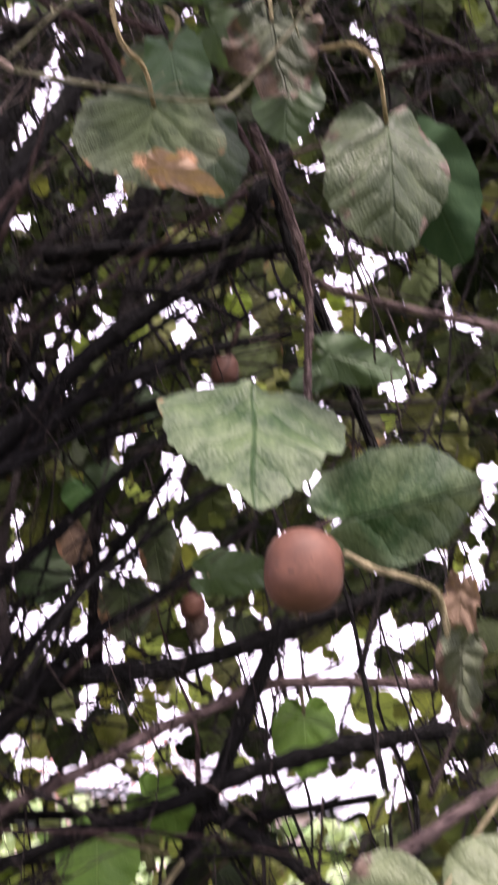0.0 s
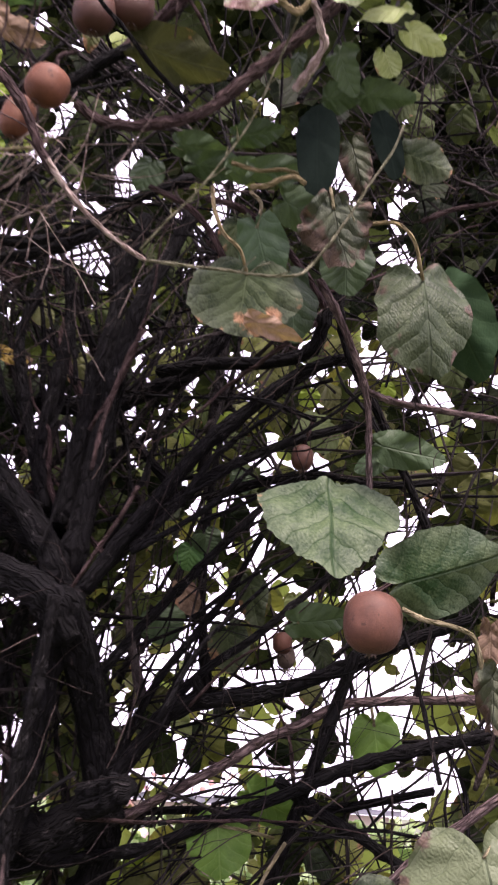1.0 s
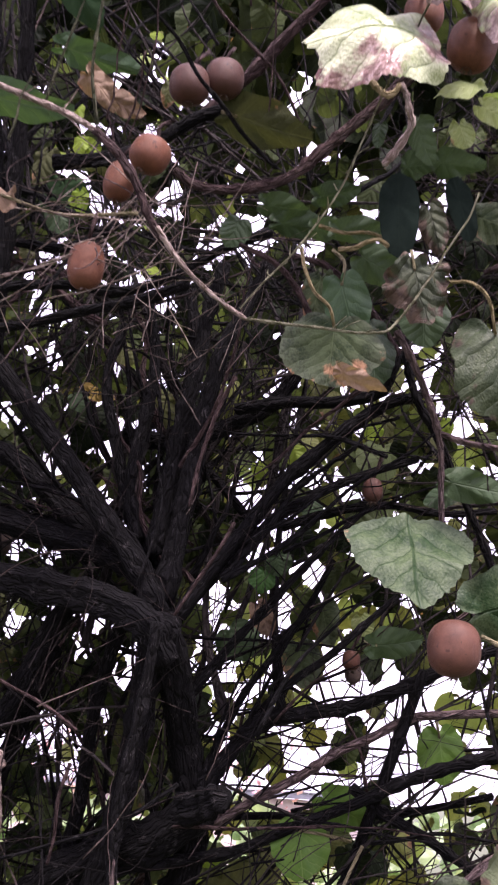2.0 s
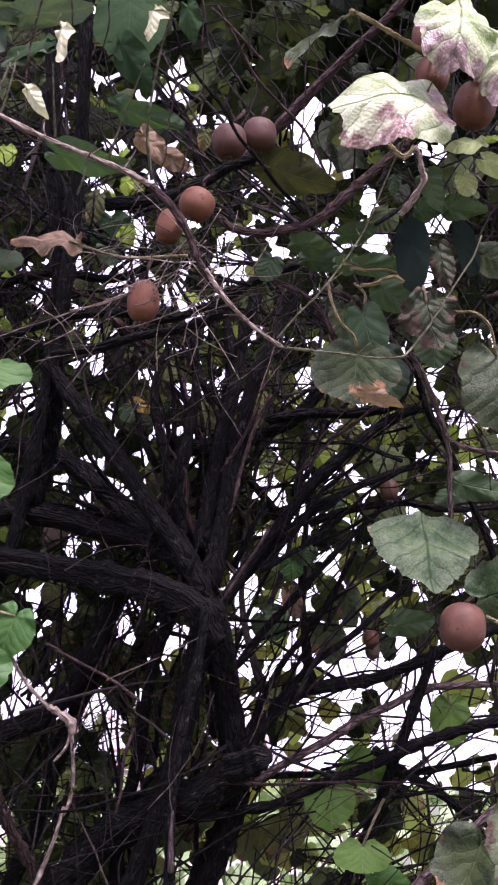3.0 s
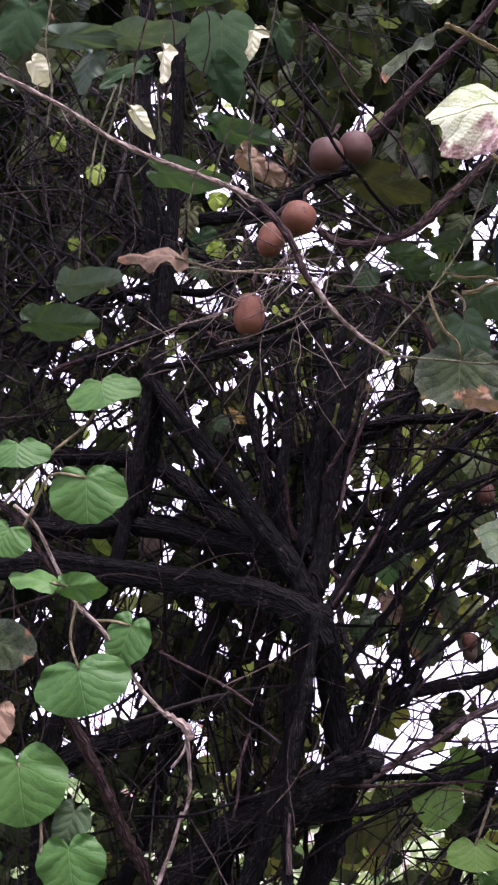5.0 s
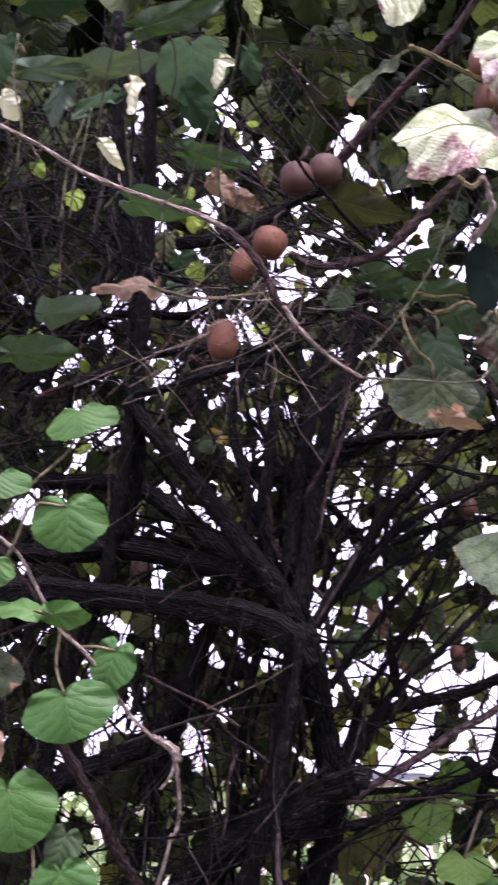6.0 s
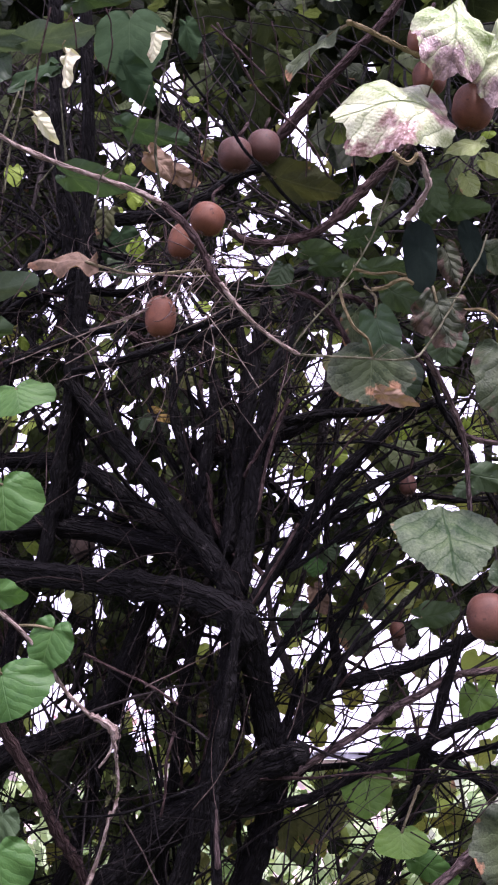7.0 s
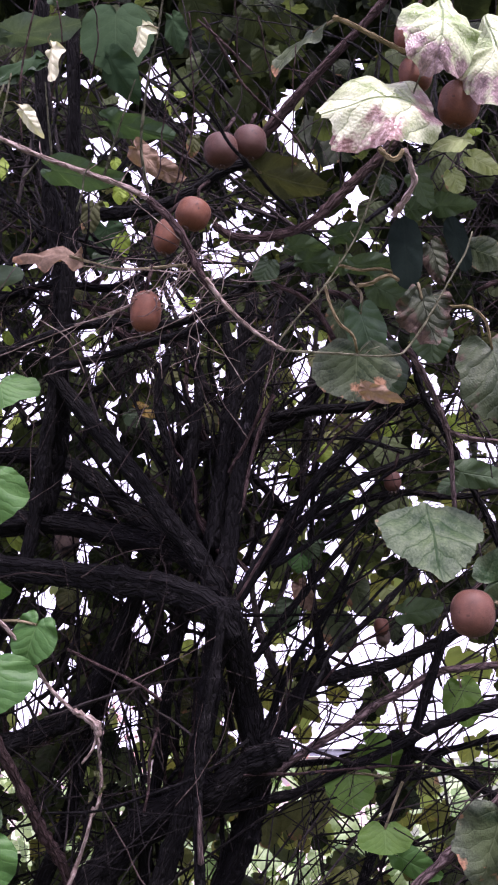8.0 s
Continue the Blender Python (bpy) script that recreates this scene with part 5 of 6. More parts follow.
stem(climber, "stem", BARK_RED, 0.0012, 0.0013, [(-0.318, 1.153, 2.232), (-0.328, 1.162, 2.216), (-0.345, 1.174, 2.192)], sides=6)
stem(climber, "stem", BARK_RED, 0.0008, 0.0010, [(-0.066, 1.141, 2.355), (-0.065, 1.158, 2.316), (-0.063, 1.179, 2.265), (-0.066, 1.194, 2.231)], sides=6, wander=0.0015)
stem(climber, "stem", BARK_RED, 0.0008, 0.0010, [(-0.089, 1.158, 2.292), (-0.095, 1.178, 2.243), (-0.100, 1.195, 2.203), (-0.106, 1.210, 2.173)], sides=6, wander=0.0015)
stem(climber, "stem", BARK_RED, 0.0008, 0.0010, [(-0.062, 1.173, 2.234), (-0.071, 1.194, 2.195), (-0.084, 1.215, 2.156)], sides=6, wander=0.0015)
stem(climber, "stem", BARK_RED, 0.0008, 0.0010, [(-0.070, 1.174, 2.230), (-0.078, 1.194, 2.195), (-0.088, 1.212, 2.166)], sides=6, wander=0.0015)
stem(climber, "stem", BARK_RED, 0.0008, 0.0010, [(0.051, 1.150, 2.318), (0.050, 1.176, 2.263), (0.049, 1.205, 2.191)], sides=6, wander=0.0015)
stem(climber, "stem", BARK_RED, 0.0008, 0.0010, [(-0.016, 1.137, 2.367), (-0.013, 1.156, 2.337), (-0.011, 1.176, 2.299)], sides=6, wander=0.0015)
stem(climber, "stem", BARK_RED, 0.0008, 0.0010, [(0.009, 1.142, 2.349), (0.018, 1.161, 2.318), (0.025, 1.179, 2.287)], sides=6, wander=0.0015)
stem(climber, "stem", BARK_RED, 0.0008, 0.0010, [(-0.174, 1.137, 2.367), (-0.171, 1.156, 2.337), (-0.180, 1.178, 2.293)], sides=6, wander=0.0015)
stem(climber, "stem", BARK_RED, 0.0008, 0.0010, [(-0.215, 1.137, 2.367), (-0.210, 1.156, 2.322), (-0.220, 1.174, 2.283), (-0.225, 1.184, 2.268)], sides=6, wander=0.0015)
stem(climber, "stem", STALK_LIGHT, 0.0013, 0.0013, [(-0.345, 1.119, 2.359), (-0.351, 1.135, 2.311), (-0.343, 1.151, 2.263), (-0.349, 1.166, 2.222)], sides=6)
stem(climber, "stem", STALK_LIGHT, 0.0011, 0.0013, [(-0.270, 1.144, 2.265), (-0.290, 1.163, 2.212), (-0.299, 1.183, 2.159)], sides=6)
stem(vine, "twig", BARK_PALE, 0.0007, 0.0005, [(-0.160, 1.237, 2.032), (-0.128, 1.239, 2.047), (-0.106, 1.238, 2.067), (-0.091, 1.237, 2.091), (-0.072, 1.237, 2.111)], sides=5, knots=0.2, wander=0.0006)
stem(vine, "twig", BARK_PALE, 0.0007, 0.0005, [(-0.198, 1.241, 2.020), (-0.154, 1.242, 2.034), (-0.110, 1.241, 2.058), (-0.071, 1.239, 2.084), (-0.052, 1.237, 2.111)], sides=5, knots=0.2, wander=0.0006)
stem(vine, "twig", BARK_PALE, 0.0007, 0.0005, [(-0.287, 1.250, 1.983), (-0.243, 1.250, 2.003), (-0.193, 1.250, 2.024), (-0.142, 1.250, 2.044), (-0.098, 1.249, 2.065)], sides=5, knots=0.2, wander=0.0006)
stem(vine, "twig", BARK_PALE, 0.0007, 0.0005, [(-0.109, 1.238, 2.029), (-0.106, 1.243, 2.052), (-0.112, 1.249, 2.065)], sides=5, knots=0.2, wander=0.0006)
stem(vine, "twig", BARK_PALE, 0.0007, 0.0005, [(-0.118, 1.239, 2.026), (-0.108, 1.240, 2.040), (-0.100, 1.240, 2.061), (-0.091, 1.239, 2.084), (-0.062, 1.233, 2.124)], sides=5, knots=0.2, wander=0.0006)
stem(vine, "twig", BARK_PALE, 0.0007, 0.0005, [(-0.055, 1.225, 2.078), (-0.090, 1.230, 2.080), (-0.122, 1.234, 2.084), (-0.168, 1.238, 2.088), (-0.214, 1.241, 2.095)], sides=5, knots=0.2, wander=0.0006)
stem(vine, "twig", BARK_PALE, 0.0007, 0.0005, [(-0.090, 1.233, 2.048), (-0.068, 1.236, 2.076), (-0.059, 1.239, 2.102)], sides=5, knots=0.2, wander=0.0006)
stem(vine, "twig", BARK_PALE, 0.0007, 0.0005, [(-0.153, 1.246, 1.999), (-0.116, 1.249, 2.013), (-0.071, 1.251, 2.034), (-0.026, 1.250, 2.062)], sides=5, knots=0.2, wander=0.0006)
stem(vine, "twig", BARK_PALE, 0.0007, 0.0005, [(-0.242, 1.238, 2.029), (-0.206, 1.254, 2.008), (-0.188, 1.274, 1.974)], sides=5, knots=0.2, wander=0.0006)
stem(vine, "twig", BARK_PALE, 0.0007, 0.0005, [(-0.039, 1.223, 2.085), (-0.065, 1.225, 2.106), (-0.097, 1.224, 2.133), (-0.136, 1.222, 2.168)], sides=5, knots=0.2, wander=0.0006)
stem(vine, "twig", BARK_ROSE, 0.0006, 0.0004, [(-0.157, 1.246, 2.014), (-0.138, 1.238, 2.044), (-0.133, 1.227, 2.086)], sides=5, knots=0.2, wander=0.0006)
stem(vine, "twig", BARK_PALE, 0.0006, 0.0004, [(-0.229, 1.277, 1.992), (-0.182, 1.270, 2.018), (-0.145, 1.261, 2.052)], sides=5, knots=0.2, wander=0.0006)
stem(vine, "twig", BARK_PALE, 0.0007, 0.0004, [(-0.070, 1.287, 2.047), (-0.046, 1.279, 2.080), (-0.017, 1.271, 2.106)], sides=5, knots=0.2, wander=0.0006)
stem(vine, "twig", BARK_ROSE, 0.0007, 0.0004, [(-0.131, 1.280, 2.009), (-0.100, 1.272, 2.039), (-0.065, 1.265, 2.066)], sides=5, knots=0.2, wander=0.0006)
stem(vine, "twig", BARK_PALE, 0.0007, 0.0004, [(-0.182, 1.266, 2.131), (-0.144, 1.263, 2.139), (-0.095, 1.264, 2.137)], sides=5, knots=0.2, wander=0.0006)
stem(vine, "twig", BARK_PALE, 0.0007, 0.0004, [(-0.064, 1.307, 1.988), (-0.058, 1.300, 2.014), (-0.066, 1.289, 2.055)], sides=5, knots=0.2, wander=0.0006)
stem(vine, "twig", BARK_ROSE, 0.0006, 0.0004, [(-0.084, 1.246, 2.101), (-0.031, 1.243, 2.111), (0.014, 1.239, 2.128)], sides=5, knots=0.2, wander=0.0006)
stem(vine, "twig", BARK_PALE, 0.0007, 0.0004, [(-0.088, 1.265, 2.063), (-0.080, 1.258, 2.093), (-0.071, 1.250, 2.121)], sides=5, knots=0.2, wander=0.0006)
stem(vine, "twig", BARK_PALE, 0.0007, 0.0004, [(-0.103, 1.313, 1.980), (-0.102, 1.297, 2.038), (-0.074, 1.289, 2.070)], sides=5, knots=0.2, wander=0.0006)
stem(vine, "twig", BARK_ROSE, 0.0007, 0.0004, [(-0.114, 1.245, 2.134), (-0.085, 1.249, 2.122), (-0.030, 1.259, 2.084)], sides=5, knots=0.2, wander=0.0006)
stem(vine, "twig", BARK_PALE, 0.0006, 0.0004, [(-0.091, 1.227, 2.087), (-0.070, 1.224, 2.098), (-0.035, 1.225, 2.095)], sides=5, knots=0.2, wander=0.0006)
stem(vine, "twig", BARK_PALE, 0.0006, 0.0004, [(-0.068, 1.252, 2.011), (-0.033, 1.258, 1.991), (-0.010, 1.260, 1.982)], sides=5, knots=0.2, wander=0.0006)
stem(vine, "twig", BARK_ROSE, 0.0006, 0.0004, [(-0.170, 1.247, 2.006), (-0.136, 1.243, 2.023), (-0.100, 1.239, 2.038)], sides=5, knots=0.2, wander=0.0006)
stem(vine, "twig", BARK_PALE, 0.0007, 0.0004, [(-0.089, 1.275, 2.125), (-0.077, 1.278, 2.111), (-0.040, 1.289, 2.072)], sides=5, knots=0.2, wander=0.0006)
stem(vine, "twig", BARK_PALE, 0.0006, 0.0004, [(-0.154, 1.245, 2.100), (-0.135, 1.240, 2.117), (-0.115, 1.236, 2.133)], sides=5, knots=0.2, wander=0.0006)
stem(vine, "twig", BARK_ROSE, 0.0007, 0.0004, [(-0.106, 1.268, 2.140), (-0.080, 1.274, 2.116), (-0.062, 1.279, 2.100)], sides=5, knots=0.2, wander=0.0006)
stem(vine, "twig", BARK_PALE, 0.0007, 0.0004, [(-0.038, 1.271, 2.044), (-0.030, 1.261, 2.081), (-0.026, 1.250, 2.122)], sides=5, knots=0.2, wander=0.0006)
stem(vine, "twig", BARK_PALE, 0.0007, 0.0004, [(-0.125, 1.274, 2.061), (-0.095, 1.275, 2.058), (-0.058, 1.277, 2.049)], sides=5, knots=0.2, wander=0.0006)
stem(vine, "twig", BARK_ROSE, 0.0006, 0.0004, [(-0.180, 1.223, 2.087), (-0.146, 1.225, 2.079), (-0.109, 1.228, 2.070)], sides=5, knots=0.2, wander=0.0006)
stem(vine, "twig", BARK_PALE, 0.0006, 0.0004, [(-0.151, 1.234, 2.059), (-0.113, 1.238, 2.044), (-0.077, 1.241, 2.032)], sides=5, knots=0.2, wander=0.0006)
stem(vine, "twig", BARK_PALE, 0.0007, 0.0004, [(-0.107, 1.280, 2.043), (-0.085, 1.270, 2.080), (-0.053, 1.263, 2.107)], sides=5, knots=0.2, wander=0.0006)
stem(vine, "twig", BARK_ROSE, 0.0006, 0.0004, [(-0.190, 1.249, 2.093), (-0.200, 1.238, 2.134), (-0.181, 1.235, 2.146)], sides=5, knots=0.2, wander=0.0006)
stem(vine, "twig", BARK_PALE, 0.0007, 0.0004, [(-0.103, 1.266, 2.064), (-0.081, 1.260, 2.086), (-0.069, 1.252, 2.116)], sides=5, knots=0.2, wander=0.0006)
stem(vine, "twig", BARK_PALE, 0.0007, 0.0004, [(-0.170, 1.274, 2.066), (-0.139, 1.268, 2.088), (-0.106, 1.263, 2.106)], sides=5, knots=0.2, wander=0.0006)
stem(vine, "twig", BARK_ROSE, 0.0006, 0.0004, [(-0.158, 1.249, 2.088), (-0.139, 1.246, 2.103), (-0.111, 1.244, 2.109)], sides=5, knots=0.2, wander=0.0006)
stem(vine, "twig", BARK_PALE, 0.0006, 0.0004, [(-0.096, 1.252, 2.080), (-0.061, 1.244, 2.109), (-0.037, 1.233, 2.149)], sides=5, knots=0.2, wander=0.0006)
stem(vine, "twig", BARK_PALE, 0.0006, 0.0004, [(-0.060, 1.257, 2.064), (-0.031, 1.248, 2.098), (-0.018, 1.234, 2.148)], sides=5, knots=0.2, wander=0.0006)
stem(vine, "twig", BARK_ROSE, 0.0007, 0.0004, [(-0.175, 1.276, 2.083), (-0.153, 1.265, 2.122), (-0.129, 1.255, 2.160)], sides=5, knots=0.2, wander=0.0006)
stem(vine, "twig", BARK_PALE, 0.0006, 0.0004, [(-0.200, 1.246, 2.079), (-0.165, 1.241, 2.098), (-0.112, 1.241, 2.100)], sides=5, knots=0.2, wander=0.0006)
stem(vine, "twig", BARK_PALE, 0.0006, 0.0004, [(-0.194, 1.251, 2.077), (-0.171, 1.247, 2.094), (-0.138, 1.244, 2.102)], sides=5, knots=0.2, wander=0.0006)
stem(vine, "twig", BARK_ROSE, 0.0007, 0.0004, [(-0.137, 1.282, 2.083), (-0.119, 1.281, 2.089), (-0.098, 1.280, 2.092)], sides=5, knots=0.2, wander=0.0006)
stem(vine, "twig", BARK_PALE, 0.0006, 0.0004, [(-0.006, 1.271, 1.960), (-0.028, 1.262, 1.993), (-0.062, 1.250, 2.038)], sides=5, knots=0.2, wander=0.0006)
stem(vine, "twig", BARK_PALE, 0.0006, 0.0004, [(-0.072, 1.268, 1.996), (-0.065, 1.260, 2.026), (-0.043, 1.255, 2.044)], sides=5, knots=0.2, wander=0.0006)
stem(vine, "twig", BARK_ROSE, 0.0006, 0.0004, [(-0.167, 1.230, 2.070), (-0.149, 1.219, 2.111), (-0.126, 1.209, 2.147)], sides=5, knots=0.2, wander=0.0006)
leaf(vine, LEAF_OLIVE_DIM, (-0.407, 1.26, 2.413), 0.085, 160, 10, 0, "round", width=0.9, seed=141)
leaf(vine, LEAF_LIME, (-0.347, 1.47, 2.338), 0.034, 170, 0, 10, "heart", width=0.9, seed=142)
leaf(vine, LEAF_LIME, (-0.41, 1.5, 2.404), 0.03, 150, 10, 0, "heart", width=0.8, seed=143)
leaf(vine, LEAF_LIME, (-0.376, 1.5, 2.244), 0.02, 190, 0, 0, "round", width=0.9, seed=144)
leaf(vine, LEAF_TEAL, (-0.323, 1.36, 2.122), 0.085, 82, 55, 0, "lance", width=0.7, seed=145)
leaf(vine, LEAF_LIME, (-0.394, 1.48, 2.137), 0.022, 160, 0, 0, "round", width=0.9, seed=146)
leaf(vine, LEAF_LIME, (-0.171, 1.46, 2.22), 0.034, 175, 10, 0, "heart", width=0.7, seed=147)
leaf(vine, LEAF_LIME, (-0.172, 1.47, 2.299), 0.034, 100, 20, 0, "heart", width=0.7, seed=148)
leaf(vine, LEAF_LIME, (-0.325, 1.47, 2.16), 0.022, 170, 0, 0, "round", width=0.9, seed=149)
leaf(vine, LEAF_SHADE, (-0.198, 1.5, 2.241), 0.07, 175, 10, 0, "round", width=0.9, seed=150)
leaf(vine, LEAF_OLIVE_DIM, (-0.211, 1.42, 2.242), 0.05, 200, 20, 0, "heart", width=0.8, seed=151)
leaf(vine, LEAF_YELLOW_DRY, (-0.128, 1.5, 1.992), 0.03, 95, 0, 0, "heart", width=0.45, seed=152)
leaf(vine, LEAF_YELLOW_DRY, (-0.147, 1.52, 2.01), 0.022, 95, 0, 0, "heart", width=0.5, seed=153)
leaf(vine, LEAF_LIME, (0.060, 1.555, 1.930), 0.026, 153, 6, 3, "round", width=0.73, seed=98)
leaf(vine, LEAF_FRESH, (0.071, 1.588, 1.807), 0.031, 184, -17, 4, "round", width=1.14, seed=99)
leaf(vine, LEAF_DARK, (0.124, 1.565, 1.891), 0.031, 172, -9, 10, "heart", width=0.98, seed=100)
leaf(vine, LEAF_DARK, (0.089, 1.583, 1.825), 0.028, 160, -1, -14, "round", width=1.28, seed=101)
leaf(vine, LEAF_OLIVE, (0.148, 1.599, 1.764), 0.048, 170, -15, -10, "round", width=0.72, seed=102)
leaf(vine, LEAF_OLIVE, (0.125, 1.612, 1.715), 0.050, 137, 6, 5, "round", width=1.07, seed=103)
leaf(vine, LEAF_DARK, (0.045, 1.606, 1.736), 0.047, 143, 8, 11, "round", width=1.16, seed=104)
leaf(vine, LEAF_YELLOW, (0.192, 1.599, 1.763), 0.027, 161, -6, -1, "round", width=1.06, seed=105)
leaf(vine, LEAF_DRY, (0.074, 1.569, 1.760), 0.045, 153, -14, 3, "round", width=0.65, seed=106)
leaf(vine, LEAF_OLIVE, (0.085, 1.676, 1.476), 0.061, 141, -18, -9, "round", width=1.53, seed=107)
leaf(vine, LEAF_OLIVE, (0.024, 1.681, 1.457), 0.054, 183, 0, 9, "heart", width=0.98, seed=108)
leaf(vine, LEAF_LIME, (0.034, 1.673, 1.488), 0.014, 155, -12, -13, "round", width=2.32, seed=109)
leaf(vine, LEAF_YELLOW, (0.073, 1.661, 1.534), 0.015, 160, -9, 4, "round", width=1.25, seed=110)
leaf(vine, LEAF_YELLOW, (0.069, 1.633, 1.638), 0.049, 144, 3, -6, "round", width=0.53, seed=111)
leaf(vine, LEAF_LIME, (-0.318, 1.581, 1.833), 0.034, 136, -5, -2, "round", width=0.52, seed=112)
leaf(vine, LEAF_OLIVE, (-0.246, 1.601, 1.758), 0.039, 181, -10, 13, "round", width=0.94, seed=113)
leaf(vine, LEAF_OLIVE, (-0.234, 1.614, 1.709), 0.033, 180, 7, -12, "round", width=0.98, seed=114)
leaf(vine, LEAF_OLIVE, (-0.339, 1.617, 1.699), 0.034, 141, 6, -3, "round", width=0.52, seed=115)
leaf(vine, LEAF_LIME, (0.010, 1.679, 1.467), 0.018, 185, 10, 5, "round", width=1.20, seed=116)
leaf(vine, LEAF_OLIVE, (0.215, 1.624, 1.671), 0.031, 135, -20, -15, "heart", width=1.06, seed=117)
leaf(vine, LEAF_LIME, (0.101, 1.549, 1.950), 0.026, 160, 15, 10, "heart", width=1.12, seed=118)
leaf(vine, LEAF_OLIVE, (-0.061, 1.537, 1.994), 0.046, 161, 14, -1, "round", width=0.82, seed=119)
leaf(vine, LEAF_DARK, (-0.160, 1.537, 1.997), 0.028, 146, 5, 8, "round", width=0.89, seed=120)
leaf(vine, LEAF_DRY, (-0.133, 1.535, 2.004), 0.013, 181, 10, 13, "round", width=2.71, seed=121)
leaf(vine, LEAF_LIME, (-0.325, 1.484, 2.192), 0.019, 142, -7, -2, "round", width=1.04, seed=122)
leaf(vine, LEAF_LIME, (-0.329, 1.508, 2.103), 0.023, 164, 7, -10, "round", width=0.76, seed=123)
leaf(vine, LEAF_LIME, (-0.179, 1.475, 2.228), 0.021, 188, 15, 14, "heart", width=1.16, seed=124)
leaf(vine, LEAF_LIME, (-0.083, 1.496, 2.150), 0.017, 171, -20, 3, "round", width=1.56, seed=125)
leaf(vine, LEAF_DARK, (-0.194, 1.481, 2.206), 0.039, 142, -11, -8, "round", width=1.00, seed=126)
leaf(vine, LEAF_LIME, (-0.046, 1.540, 1.983), 0.015, 159, 4, 3, "heart", width=1.12, seed=127)
leaf(vine, LEAF_LIME, (-0.094, 1.422, 2.424), 0.010, 169, -18, -5, "heart", width=1.81, seed=128)
leaf(vine, LEAF_OLIVE, (-0.076, 1.440, 2.357), 0.033, 187, -8, -11, "heart", width=0.62, seed=129)
leaf(vine, LEAF_LIME, (-0.178, 1.458, 2.291), 0.025, 180, 15, 0, "heart", width=0.85, seed=130)
leaf(vine, LEAF_LIME, (-0.182, 1.447, 2.332), 0.020, 160, 15, 10, "heart", width=0.88, seed=131)
leaf(vine, LEAF_LIME, (-0.201, 1.462, 2.275), 0.015, 160, 11, 4, "round", width=1.35, seed=132)
leaf(vine, LEAF_LIME, (0.308, 1.436, 2.375), 0.011, 181, 18, -5, "heart", width=2.10, seed=133)
leaf(vine, LEAF_LIME, (0.277, 1.538, 1.993), 0.023, 170, 5, -10, "heart", width=0.80, seed=134)
leaf(vine, LEAF_OLIVE, (0.092, 1.517, 2.071), 0.034, 155, -20, 5, "heart", width=0.68, seed=135)
leaf(vine, LEAF_LIME, (0.192, 1.541, 1.982), 0.021, 165, -10, -15, "round", width=1.22, seed=136)
leaf(vine, LEAF_OLIVE, (-0.109, 1.521, 2.056), 0.035, 135, -20, -15, "heart", width=0.87, seed=137)
leaf(vine, LEAF_OLIVE, (-0.232, 1.493, 2.161), 0.026, 155, 0, 5, "heart", width=0.82, seed=138)
leaf(vine, LEAF_LIME, (-0.294, 1.509, 2.101), 0.029, 135, 0, -15, "heart", width=0.85, seed=139)

GAPS_HIGH = [(-0.097, 0.644, 0.009), (-0.086, 0.620, 0.011), (-0.140, 0.561, 0.008), (-0.044, 0.582, 0.010), (-0.056, 0.592, 0.006), (-0.107, 0.521, 0.006), (-0.141, 0.503, 0.009), (-0.081, 0.542, 0.004), (0.061, 0.543, 0.015), (0.077, 0.541, 0.010), (0.109, 0.643, 0.005), (0.103, 0.508, 0.009), (0.095, 0.493, 0.007), (0.036, 0.560, 0.003), (-0.027, 0.437, 0.013), (-0.014, 0.431, 0.008), (-0.065, 0.398, 0.010), (-0.143, 0.423, 0.005), (-0.197, 0.403, 0.005), (-0.176, 0.423, 0.004), (0.022, 0.454, 0.010), (0.112, 0.457, 0.008), (0.104, 0.472, 0.006), (0.178, 0.420, 0.008), (-0.060, 0.567, 0.004), (-0.175, 0.637, 0.004), (-0.211, 0.280, 0.010)]
GAPS_MID = [(-0.197, 0.286, 0.003), (-0.105, 0.304, 0.005), (-0.096, 0.296, 0.003), (-0.023, 0.336, 0.005), (-0.049, 0.344, 0.003), (-0.102, 0.338, 0.003), (-0.116, 0.279, 0.003), (-0.143, 0.359, 0.002), (-0.037, 0.278, 0.003), (0.066, 0.363, 0.006), (0.045, 0.317, 0.006), (0.080, 0.304, 0.006), (0.100, 0.292, 0.006), (0.146, 0.327, 0.007), (0.155, 0.344, 0.005), (0.173, 0.311, 0.006), (-0.202, 0.257, 0.003), (-0.137, 0.247, 0.006), (-0.147, 0.252, 0.003), (-0.095, 0.252, 0.003), (-0.164, 0.232, 0.003), (-0.112, 0.224, 0.005), (-0.094, 0.214, 0.004), (-0.160, 0.206, 0.004), (-0.200, 0.167, 0.005), (-0.151, 0.172, 0.005), (-0.144, 0.164, 0.003), (-0.098, 0.167, 0.003), (-0.069, 0.155, 0.003), (-0.176, 0.130, 0.005), (-0.152, 0.135, 0.003), (-0.155, 0.104, 0.005)]
